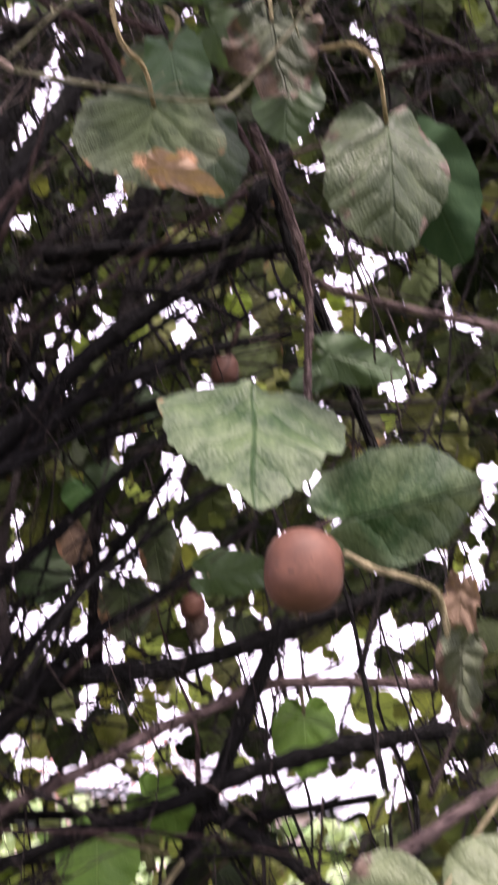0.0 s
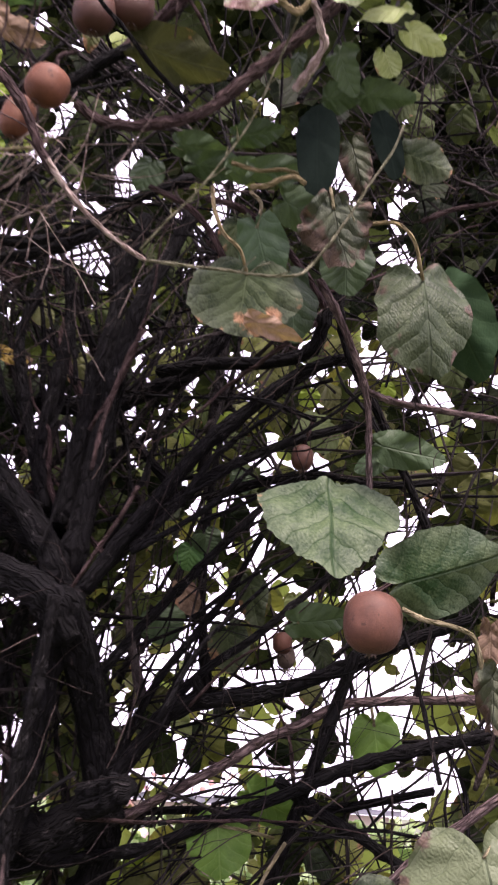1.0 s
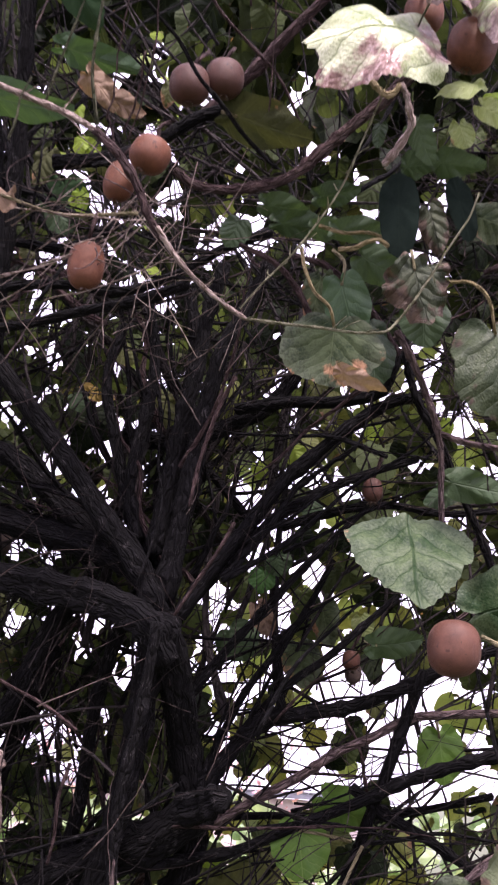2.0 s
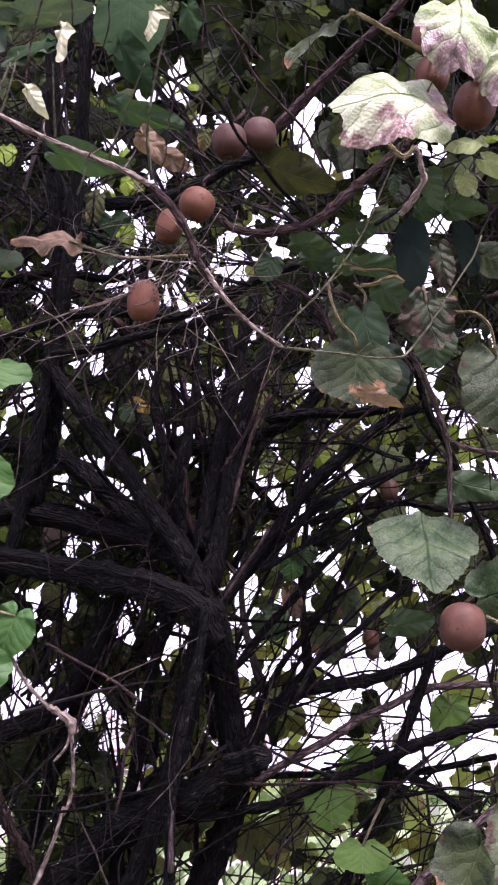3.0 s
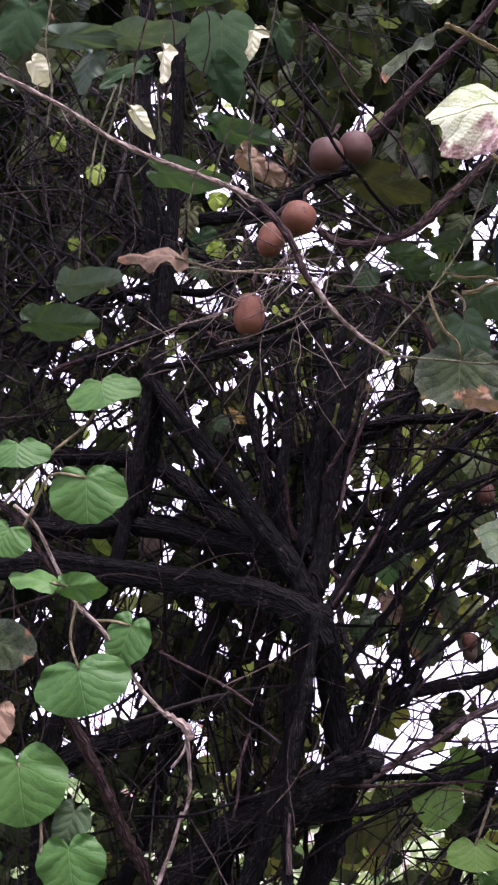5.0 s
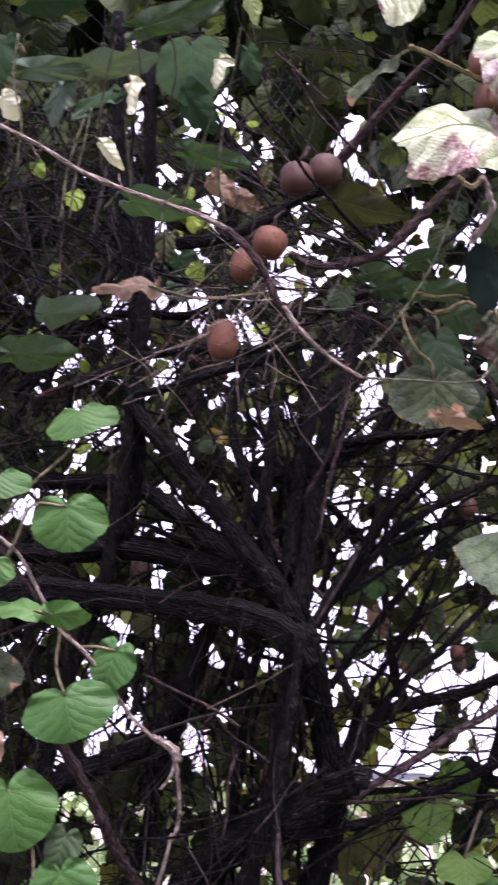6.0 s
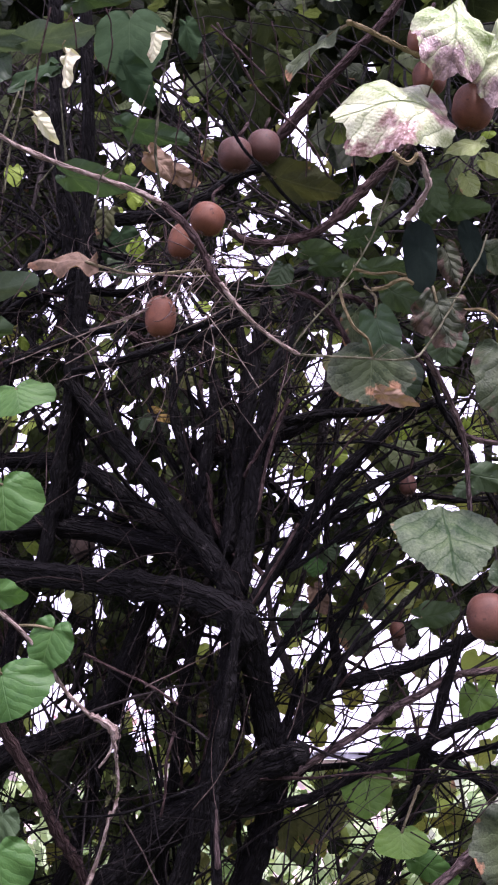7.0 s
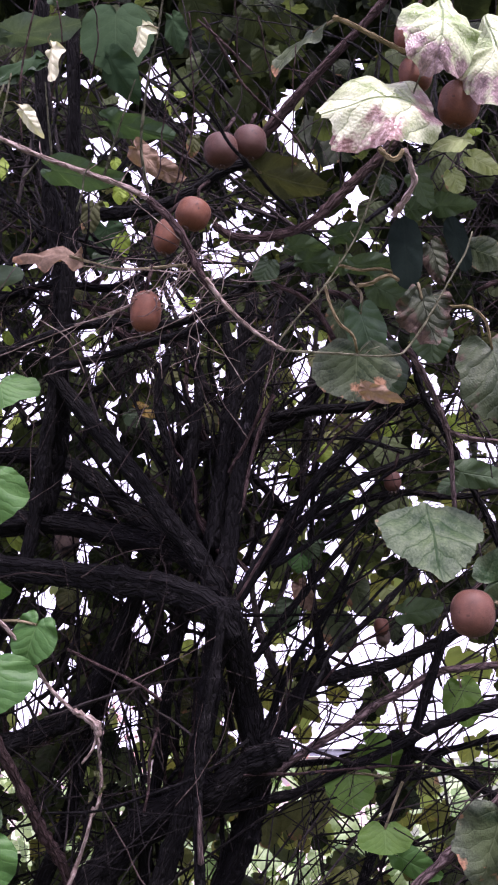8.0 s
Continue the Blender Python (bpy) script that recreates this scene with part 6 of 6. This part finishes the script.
GAPS_RIGHT = [(0.019, 0.251, 0.008), (0.053, 0.185, 0.005), (0.045, 0.193, 0.004), (0.095, 0.220, 0.004), (0.139, 0.232, 0.004), (0.092, 0.156, 0.005), (0.029, 0.156, 0.004), (0.053, 0.135, 0.005), (0.070, 0.170, 0.004), (0.004, 0.223, 0.004), (0.029, 0.219, 0.005), (0.060, 0.244, 0.006), (0.073, 0.206, 0.005), (0.019, 0.196, 0.004), (0.039, 0.237, 0.004), (0.051, 0.182, 0.005), (0.014, 0.167, 0.004), (0.098, 0.206, 0.005), (0.135, 0.206, 0.004), (0.077, 0.152, 0.005), (0.057, 0.135, 0.004), (-0.205, 0.087, 0.007), (-0.060, 0.102, 0.007), (-0.055, 0.087, 0.006), (-0.034, 0.189, 0.004), (0.014, 0.244, 0.007), (0.004, 0.252, 0.006), (0.056, 0.201, 0.010), (0.078, 0.224, 0.007), (0.106, 0.234, 0.007), (0.099, 0.242, 0.005), (0.041, 0.167, 0.008), (0.019, 0.130, 0.007), (0.087, 0.169, 0.006), (0.106, 0.145, 0.008), (0.125, 0.146, 0.011), (0.045, 0.092, 0.013), (0.038, 0.103, 0.009), (0.100, 0.107, 0.011), (0.097, 0.090, 0.009), (0.080, 0.080, 0.012), (0.114, 0.080, 0.009), (0.171, 0.087, 0.011), (0.159, 0.077, 0.009), (0.206, 0.206, 0.006), (0.007, 0.085, 0.005), (0.024, 0.179, 0.005), (0.071, 0.244, 0.006), (0.193, 0.355, 0.007), (0.180, 0.291, 0.008)]
GAPS_LOW = [(-0.173, 0.050, 0.019), (-0.162, 0.066, 0.010), (-0.193, 0.023, 0.008), (-0.101, 0.034, 0.002), (-0.022, 0.023, 0.003), (0.009, 0.062, 0.008), (0.094, 0.066, 0.011), (0.123, 0.069, 0.014), (0.129, 0.032, 0.019), (0.155, 0.055, 0.014), (0.201, 0.029, 0.010), (0.198, 0.064, 0.009), (0.147, 0.009, 0.014), (0.084, 0.018, 0.009), (0.027, -0.020, 0.016), (-0.010, -0.029, 0.004), (-0.094, 0.014, 0.003), (-0.105, -0.025, 0.004), (-0.190, -0.062, 0.007), (-0.046, -0.071, 0.003), (0.018, -0.084, 0.011), (-0.019, -0.088, 0.003), (0.018, 0.045, 0.009), (0.041, 0.004, 0.010), (0.056, 0.023, 0.010), (0.074, 0.004, 0.009), (0.046, -0.044, 0.010), (0.068, -0.053, 0.008), (0.013, -0.060, 0.009), (0.054, -0.088, 0.009), (0.181, -0.000, 0.010), (0.157, -0.027, 0.009), (0.092, -0.044, 0.008), (0.147, -0.049, 0.008)]
GAPS_UNDER = [(-0.181, 0.132, 0.007), (-0.167, 0.138, 0.005), (-0.152, 0.105, 0.006), (-0.070, 0.118, 0.004), (-0.060, 0.101, 0.005), (-0.099, 0.167, 0.004), (-0.071, 0.156, 0.004), (-0.151, 0.174, 0.005), (-0.104, 0.123, 0.004), (-0.126, 0.130, 0.003), (-0.202, 0.121, 0.004), (-0.086, 0.092, 0.003)]
GAPS_LEFT = [(-0.113, 0.234, 0.006), (-0.100, 0.220, 0.004), (-0.150, 0.184, 0.004), (-0.095, 0.169, 0.006), (-0.158, 0.135, 0.008), (-0.146, 0.138, 0.004), (-0.208, 0.188, 0.005), (-0.261, 0.226, 0.009), (-0.267, 0.238, 0.006), (-0.146, 0.105, 0.006), (-0.067, 0.158, 0.004), (-0.067, 0.083, 0.004), (-0.128, 0.250, 0.007), (-0.199, -0.021, 0.009), (-0.187, -0.051, 0.007), (-0.090, 0.012, 0.006), (-0.080, -0.010, 0.006), (-0.216, -0.082, 0.006), (-0.174, 0.124, 0.005)]
GAPS_EARLY = [(0.058, 0.354, 0.005), (0.095, 0.353, 0.005), (0.116, 0.370, 0.008), (0.127, 0.367, 0.005), (0.140, 0.391, 0.006), (0.162, 0.337, 0.005), (0.167, 0.331, 0.004), (0.256, 0.381, 0.005), (0.252, 0.403, 0.004), (0.163, 0.488, 0.008), (-0.021, 0.283, 0.007), (0.059, 0.278, 0.003), (0.091, 0.255, 0.003), (0.046, 0.237, 0.005), (0.233, 0.330, 0.007), (0.243, 0.327, 0.005), (0.198, 0.319, 0.003), (0.203, 0.291, 0.003), (0.258, 0.265, 0.004), (0.033, 0.212, 0.005), (0.048, 0.210, 0.003), (0.069, 0.185, 0.004), (0.011, 0.172, 0.006), (-0.010, 0.148, 0.007), (0.000, 0.138, 0.004), (0.022, 0.101, 0.010), (0.085, 0.110, 0.006), (0.104, 0.145, 0.003), (0.137, 0.162, 0.003), (0.157, 0.177, 0.003), (0.177, 0.210, 0.004), (0.253, 0.219, 0.005), (0.166, 0.095, 0.006), (0.097, 0.078, 0.008), (0.188, 0.065, 0.006), (0.118, 0.037, 0.007), (0.140, 0.019, 0.008), (0.145, 0.048, 0.006), (0.201, 0.045, 0.006), (0.227, 0.074, 0.003), (0.222, 0.020, 0.004), (0.213, 0.002, 0.004), (0.014, 0.014, 0.011), (0.041, -0.001, 0.009), (0.008, -0.010, 0.009), (0.066, 0.025, 0.008), (0.067, 0.052, 0.006)]


# ---- the thicket behind: fine twigs and leaves, with open gaps ----
sparkle = np.random.default_rng(77)
GAPS_TOP = [(0.039, 0.607, 0.013), (-0.077, 0.538, 0.007), (-0.063, 0.481, 0.007), (-0.107, 0.435, 0.006), (-0.097, 0.645, 0.008), (0.012, 0.578, 0.008), (-0.158, 0.628, 0.008)]
SMALL = [(sparkle.triangular(-0.26, 0.16, 0.24), sparkle.uniform(-0.14, 0.62), sparkle.uniform(0.002, 0.0055)) for _ in range(170)] + [(sparkle.uniform(-0.27, 0.0), sparkle.uniform(0.24, 0.44), sparkle.uniform(0.002, 0.006)) for _ in range(70)]
GAPS = np.array(GAPS_HIGH + GAPS_MID + GAPS_RIGHT + GAPS_LOW + GAPS_LEFT + GAPS_UNDER + GAPS_EARLY + GAPS_TOP + SMALL)


def clear(p, pad):
    """Whether a place keeps out of the openings that run back through the thicket."""
    q = np.array((p[0] / p[1], (p[2] - 1.55) / p[1]))
    d = np.hypot(GAPS[:, 0] - q[0], GAPS[:, 1] - q[1])
    return bool((d > GAPS[:, 2] * 0.8 + pad / p[1]).all())


def beyond(p, pad):
    """Whether a place lies in the outer mantle of the vine: round its sides, foot and top, within a rounded bush shape."""
    u, w = abs(p[0]) / p[1], (p[2] - 1.55) / p[1]
    lump = 0.25 * noise.noise(Vector(p) * 1.4)
    bush = (p[0] / 1.9) ** 2 + ((p[1] - 2.3) / 0.95) ** 2 + ((p[2] - 1.5) / 1.95) ** 4
    return bush < 0.85 + lump and (u > 0.30 + pad / p[1] or w < -0.17 - pad / p[1] or w > 0.80)


def thicket_leaves(name, count, box, sizes, material, seed, label, keep=True, face=1.0, pad=0.35, outside=False, near=0.0, most=300):
    rng = np.random.default_rng(seed)
    shapes = [blade(s, rng.uniform(0.8, 1.1), rng, rings=2, spokes=22, fold=rng.uniform(0.0, 0.35), droop=0.35, wave=0.07, teeth=0.012, crumple=0.14, ragged=g) for s in ("round", "heart", "heart", "lobed", "oval") for g in (0.0, 0.3)]
    shapes = [(np.array(a), b, np.array(c), np.array(d)) for a, b, c, d in shapes]
    verts, faces, uv, rim = [], [], [], []
    made = tries = 0
    while made < count and tries < count * 30:
        tries += 1
        p = np.array([rng.uniform(lo, hi) for lo, hi in box])
        size = rng.uniform(*sizes)
        if outside and not beyond(p, size):
            continue
        if keep and not clear(p, size * pad):
            continue
        u, w = p[0] / p[1], (p[2] - 1.55) / p[1]
        if keep and u > -0.02 and -0.14 < w < 0.16 and rng.random() < 0.45:
            continue
        if keep and u < 0.0 and w > 0.37 and rng.random() < 0.4:
            continue
        v, f, a, b = shapes[rng.integers(len(shapes))]
        turn = np.array(leaf_turn(180 + rng.normal(0, 50), rng.normal(0, 40) * face, rng.normal(-10, 35) * face))
        made += 1
        if p[1] < near and most > 0:
            ob = link_mesh("leaf", ((v - (0, 0.35, 0)) @ turn.T * size).tolist(), f, LEAF_BACK_EACH, vine, {"blade": a, "rim": b})
            ob.location = local(vine, [p])[0]
            most -= 1
            continue
        base = sum(len(q) for q in verts)
        verts.append((v - (0, 0.35, 0)) @ turn.T * size + p)
        faces += [tuple(i + base for i in q) for q in f]
        uv.append(a)
        rim.append(b)
    ob = link_mesh(name, np.concatenate(verts).tolist(), faces, material, None, {"blade": np.concatenate(uv), "rim": np.concatenate(rim)})
    return tagged(ob, label, "foliage", kind="stuff")


def thicket_twigs(name, count, box, radius, length, material, seed, label, keep=0.5, steep=0.6, outside=False, slant=0.0, swing=1.0, pool=None, last=True, near=0.0, single=None, most=300):
    rng = np.random.default_rng(seed)
    verts, faces, uvs = pool or ([], [], [])
    base, made, tries = len(verts), 0, 0
    while made < count and tries < count * 20:
        tries += 1
        p = np.array([rng.uniform(lo, hi) for lo, hi in box])
        a = rng.normal(slant, swing) if rng.random() < steep else rng.uniform(-math.pi, math.pi)
        way = np.array((math.sin(a), rng.normal(0, 0.25), abs(math.cos(a))))
        n = rng.uniform(*length)
        if outside and not beyond(p, n * 0.6):
            continue
        side = rng.normal(0, 0.07, 3) * n
        pts = [p - way * n / 2, p - way * n / 6 + side * 0.7, p + way * n / 6 + side, p + way * n / 2 + rng.normal(0, 0.1, 3) * n]
        r = rng.uniform(*radius)
        if rng.random() < keep and not all(clear(q, r) for q in spline(pts, 3)):
            continue
        v, f, u = tube(pts, r, r * 0.3, 5, rng, 0.15, 4, 0.2, 0.0014)
        made += 1
        if p[1] < near and most > 0:
            link_mesh("twig", local(vine, v), f, single, vine, {"bark": u})
            most -= 1
            continue
        verts += [tuple(q) for q in v]
        faces += [tuple(i + base for i in q) for q in f]
        uvs += u
        base = len(verts)
    if not last:
        return verts, faces, uvs
    ob = link_mesh(name, verts, faces, material, None, {"bark": uvs})
    return tagged(ob, label, "twigs", kind="stuff")


def fan(root, count, low, high, lengths, radii, seed):
    """Side branches of the vine that spread from one place, at angles from level."""
    rng = np.random.default_rng(seed + 40)
    made = tries = 0
    while made < count and tries < 400:
        tries += 1
        a, n, r = radians(rng.uniform(low, high)), rng.uniform(*lengths), rng.uniform(*radii)
        way = np.array((math.cos(a), rng.normal(0.12, 0.2), math.sin(a)))
        start = np.array(root) + rng.normal(0, 0.05, 3) + way * rng.uniform(0, 0.12)
        kink = rng.normal(0, 0.026, (4, 3)) * n
        pts = [start + way * n * k / 4 + kink[k - 1] * (k > 0) for k in range(5)]
        if pts[-1][1] < 1.34 or (rng.random() < 0.9 and not all(clear(q, r) for q in spline(pts, 3))):
            continue
        stem(vine, "branch", (BARK, BARK, BARK, BARK, BARK, BARK_RED)[rng.integers(6)], r, r * 0.15, [tuple(q) for q in pts], sides=7, rough=0.15, per=5, knots=0.2, wander=r * 0.5)
        made += 1


fan((0.021, 1.520, 1.557), 13, 0, 70, (0.16, 0.34), (0.0012, 0.0032), 1)
fan((-0.020, 1.447, 1.752), 18, 20, 105, (0.16, 0.36), (0.0016, 0.0045), 2)
fan((-0.044, 1.489, 1.787), 16, 95, 170, (0.16, 0.36), (0.0018, 0.0048), 3)
fan((-0.102, 1.594, 1.396), 16, 60, 115, (0.2, 0.36), (0.002, 0.005), 4)
fan((-0.294, 1.589, 1.493), 16, 55, 110, (0.2, 0.4), (0.002, 0.005), 5)
fan((0.129, 1.598, 1.382), 7, 20, 80, (0.12, 0.3), (0.001, 0.0026), 6)
fan((0.278, 1.585, 1.507), 6, 100, 160, (0.15, 0.35), (0.001, 0.0026), 7)
fan((0.086, 1.407, 2.095), 18, -30, 200, (0.12, 0.3), (0.0014, 0.0034), 8)
fan((-0.229, 1.388, 2.087), 18, -10, 150, (0.14, 0.34), (0.0014, 0.0036), 9)
fan((0.187, 1.349, 2.311), 16, 60, 240, (0.14, 0.3), (0.0014, 0.0036), 10)
fan((-0.44, 1.50, 2.02), 16, -10, 70, (0.2, 0.4), (0.0025, 0.0055), 12)
fan((-0.10, 1.46, 2.08), 10, 100, 170, (0.2, 0.36), (0.002, 0.0045), 13)
fan((0.248, 1.464, 1.960), 16, 40, 260, (0.12, 0.3), (0.0012, 0.003), 11)
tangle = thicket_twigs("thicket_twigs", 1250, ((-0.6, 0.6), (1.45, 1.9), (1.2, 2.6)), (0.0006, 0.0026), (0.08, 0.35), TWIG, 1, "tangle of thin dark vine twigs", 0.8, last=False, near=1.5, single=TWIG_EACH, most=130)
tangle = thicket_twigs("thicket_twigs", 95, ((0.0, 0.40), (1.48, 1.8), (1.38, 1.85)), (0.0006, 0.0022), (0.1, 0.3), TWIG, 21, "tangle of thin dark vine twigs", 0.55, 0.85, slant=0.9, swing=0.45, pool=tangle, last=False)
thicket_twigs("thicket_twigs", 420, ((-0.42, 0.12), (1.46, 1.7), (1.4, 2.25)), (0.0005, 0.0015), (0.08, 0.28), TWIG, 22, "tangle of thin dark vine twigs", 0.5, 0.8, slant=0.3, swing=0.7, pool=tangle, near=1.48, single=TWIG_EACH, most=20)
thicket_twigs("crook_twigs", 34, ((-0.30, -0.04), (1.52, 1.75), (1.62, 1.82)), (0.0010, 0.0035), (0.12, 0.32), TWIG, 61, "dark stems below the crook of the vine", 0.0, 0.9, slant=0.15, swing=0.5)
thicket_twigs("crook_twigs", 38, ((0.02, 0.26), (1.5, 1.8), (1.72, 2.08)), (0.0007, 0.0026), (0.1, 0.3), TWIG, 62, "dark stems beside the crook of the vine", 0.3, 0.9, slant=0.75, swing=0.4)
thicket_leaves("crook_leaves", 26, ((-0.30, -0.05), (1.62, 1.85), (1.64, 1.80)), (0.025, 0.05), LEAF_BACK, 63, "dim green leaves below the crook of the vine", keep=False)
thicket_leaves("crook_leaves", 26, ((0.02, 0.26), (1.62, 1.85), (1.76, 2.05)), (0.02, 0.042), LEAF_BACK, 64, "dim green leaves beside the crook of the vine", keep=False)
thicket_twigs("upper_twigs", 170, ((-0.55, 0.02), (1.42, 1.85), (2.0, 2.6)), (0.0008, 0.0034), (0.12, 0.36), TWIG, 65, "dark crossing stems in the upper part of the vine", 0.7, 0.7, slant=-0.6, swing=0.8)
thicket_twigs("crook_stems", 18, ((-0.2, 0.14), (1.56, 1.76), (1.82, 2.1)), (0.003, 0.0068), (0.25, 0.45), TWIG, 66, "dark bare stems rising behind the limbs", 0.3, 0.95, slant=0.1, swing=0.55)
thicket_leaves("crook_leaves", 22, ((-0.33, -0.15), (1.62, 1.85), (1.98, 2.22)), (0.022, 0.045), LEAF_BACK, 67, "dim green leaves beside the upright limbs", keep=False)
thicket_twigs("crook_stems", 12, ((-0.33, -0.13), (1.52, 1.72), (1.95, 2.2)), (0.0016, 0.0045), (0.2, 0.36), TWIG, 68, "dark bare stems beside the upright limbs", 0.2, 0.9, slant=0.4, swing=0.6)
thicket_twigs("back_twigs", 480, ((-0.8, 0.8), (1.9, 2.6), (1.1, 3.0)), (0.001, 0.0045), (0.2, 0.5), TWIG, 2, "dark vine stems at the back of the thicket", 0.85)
thicket_twigs("dry_twigs", 420, ((-0.42, 0.32), (1.36, 1.5), (1.5, 2.35)), (0.0003, 0.0008), (0.04, 0.15), TWIG_DRY, 8, "fine dead twigs among the limbs", 0.3, 0.8, slant=0.5, swing=0.7, near=1.42, single=TWIG_DRY, most=95)
thicket_twigs("fine_twigs", 55, ((-0.30, 0.04), (1.25, 1.36), (1.96, 2.15)), (0.0004, 0.0008), (0.04, 0.14), TWIG_PALE, 51, "thin pale dead twigs round the hanging fruits", 0.2, 0.8, slant=0.9, swing=0.6)
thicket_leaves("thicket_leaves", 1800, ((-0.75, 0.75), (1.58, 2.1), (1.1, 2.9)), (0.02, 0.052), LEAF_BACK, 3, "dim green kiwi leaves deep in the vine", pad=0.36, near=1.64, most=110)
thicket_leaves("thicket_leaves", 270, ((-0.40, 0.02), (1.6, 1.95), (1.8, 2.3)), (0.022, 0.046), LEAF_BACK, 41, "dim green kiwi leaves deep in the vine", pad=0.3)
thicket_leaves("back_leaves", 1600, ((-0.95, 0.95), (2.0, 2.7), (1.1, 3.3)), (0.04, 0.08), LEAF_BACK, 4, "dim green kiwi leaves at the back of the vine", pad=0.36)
# leaf roof added mostly above the view to block light from overhead
thicket_leaves("canopy_leaves", 4200, ((-1.6, 1.6), (1.72, 3.0), (2.6, 3.5)), (0.055, 0.10), LEAF_BACK, 5, "kiwi leaves added overhead, mostly unseen, to shade the vine", pad=0.45)
thicket_leaves("mixed_leaves", 520, ((-0.1, 0.75), (1.62, 2.3), (1.2, 2.2)), (0.018, 0.046), LEAF_MIXED, 14, "olive and browning leaves among the twigs", pad=0.3)
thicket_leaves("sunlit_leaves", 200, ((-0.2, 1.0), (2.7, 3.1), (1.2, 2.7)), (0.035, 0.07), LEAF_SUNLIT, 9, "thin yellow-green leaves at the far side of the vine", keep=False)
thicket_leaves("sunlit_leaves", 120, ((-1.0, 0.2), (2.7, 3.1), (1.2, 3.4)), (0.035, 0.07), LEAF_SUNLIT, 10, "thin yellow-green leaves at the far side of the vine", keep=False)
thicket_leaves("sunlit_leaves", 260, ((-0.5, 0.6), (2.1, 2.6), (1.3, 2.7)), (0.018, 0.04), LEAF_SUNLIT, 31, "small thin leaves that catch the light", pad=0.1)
# unseen mantle, added to round off the bush and shade its sides
thicket_leaves("outer_leaves", 3600, ((-1.9, 1.9), (1.45, 3.1), (0.15, 3.4)), (0.07, 0.13), LEAF_BACK, 12, "unseen kiwi leaves added round the vine for shape and side shade", keep=False, outside=True)
thicket_twigs("outer_twigs", 260, ((-1.5, 1.5), (1.6, 2.8), (0.2, 2.6)), (0.002, 0.007), (0.4, 0.9), TWIG, 13, "dark vine stems round the sides and foot of the vine", 0.0, outside=True)
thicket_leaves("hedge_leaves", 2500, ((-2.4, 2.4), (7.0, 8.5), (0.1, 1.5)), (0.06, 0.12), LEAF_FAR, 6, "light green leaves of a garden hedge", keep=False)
thicket_leaves("blossoms", 260, ((-1.6, 0.5), (8.6, 9.2), (1.25, 1.95)), (0.02, 0.045), PETAL, 7, "pink blossoms of a shrub by the house", keep=False)
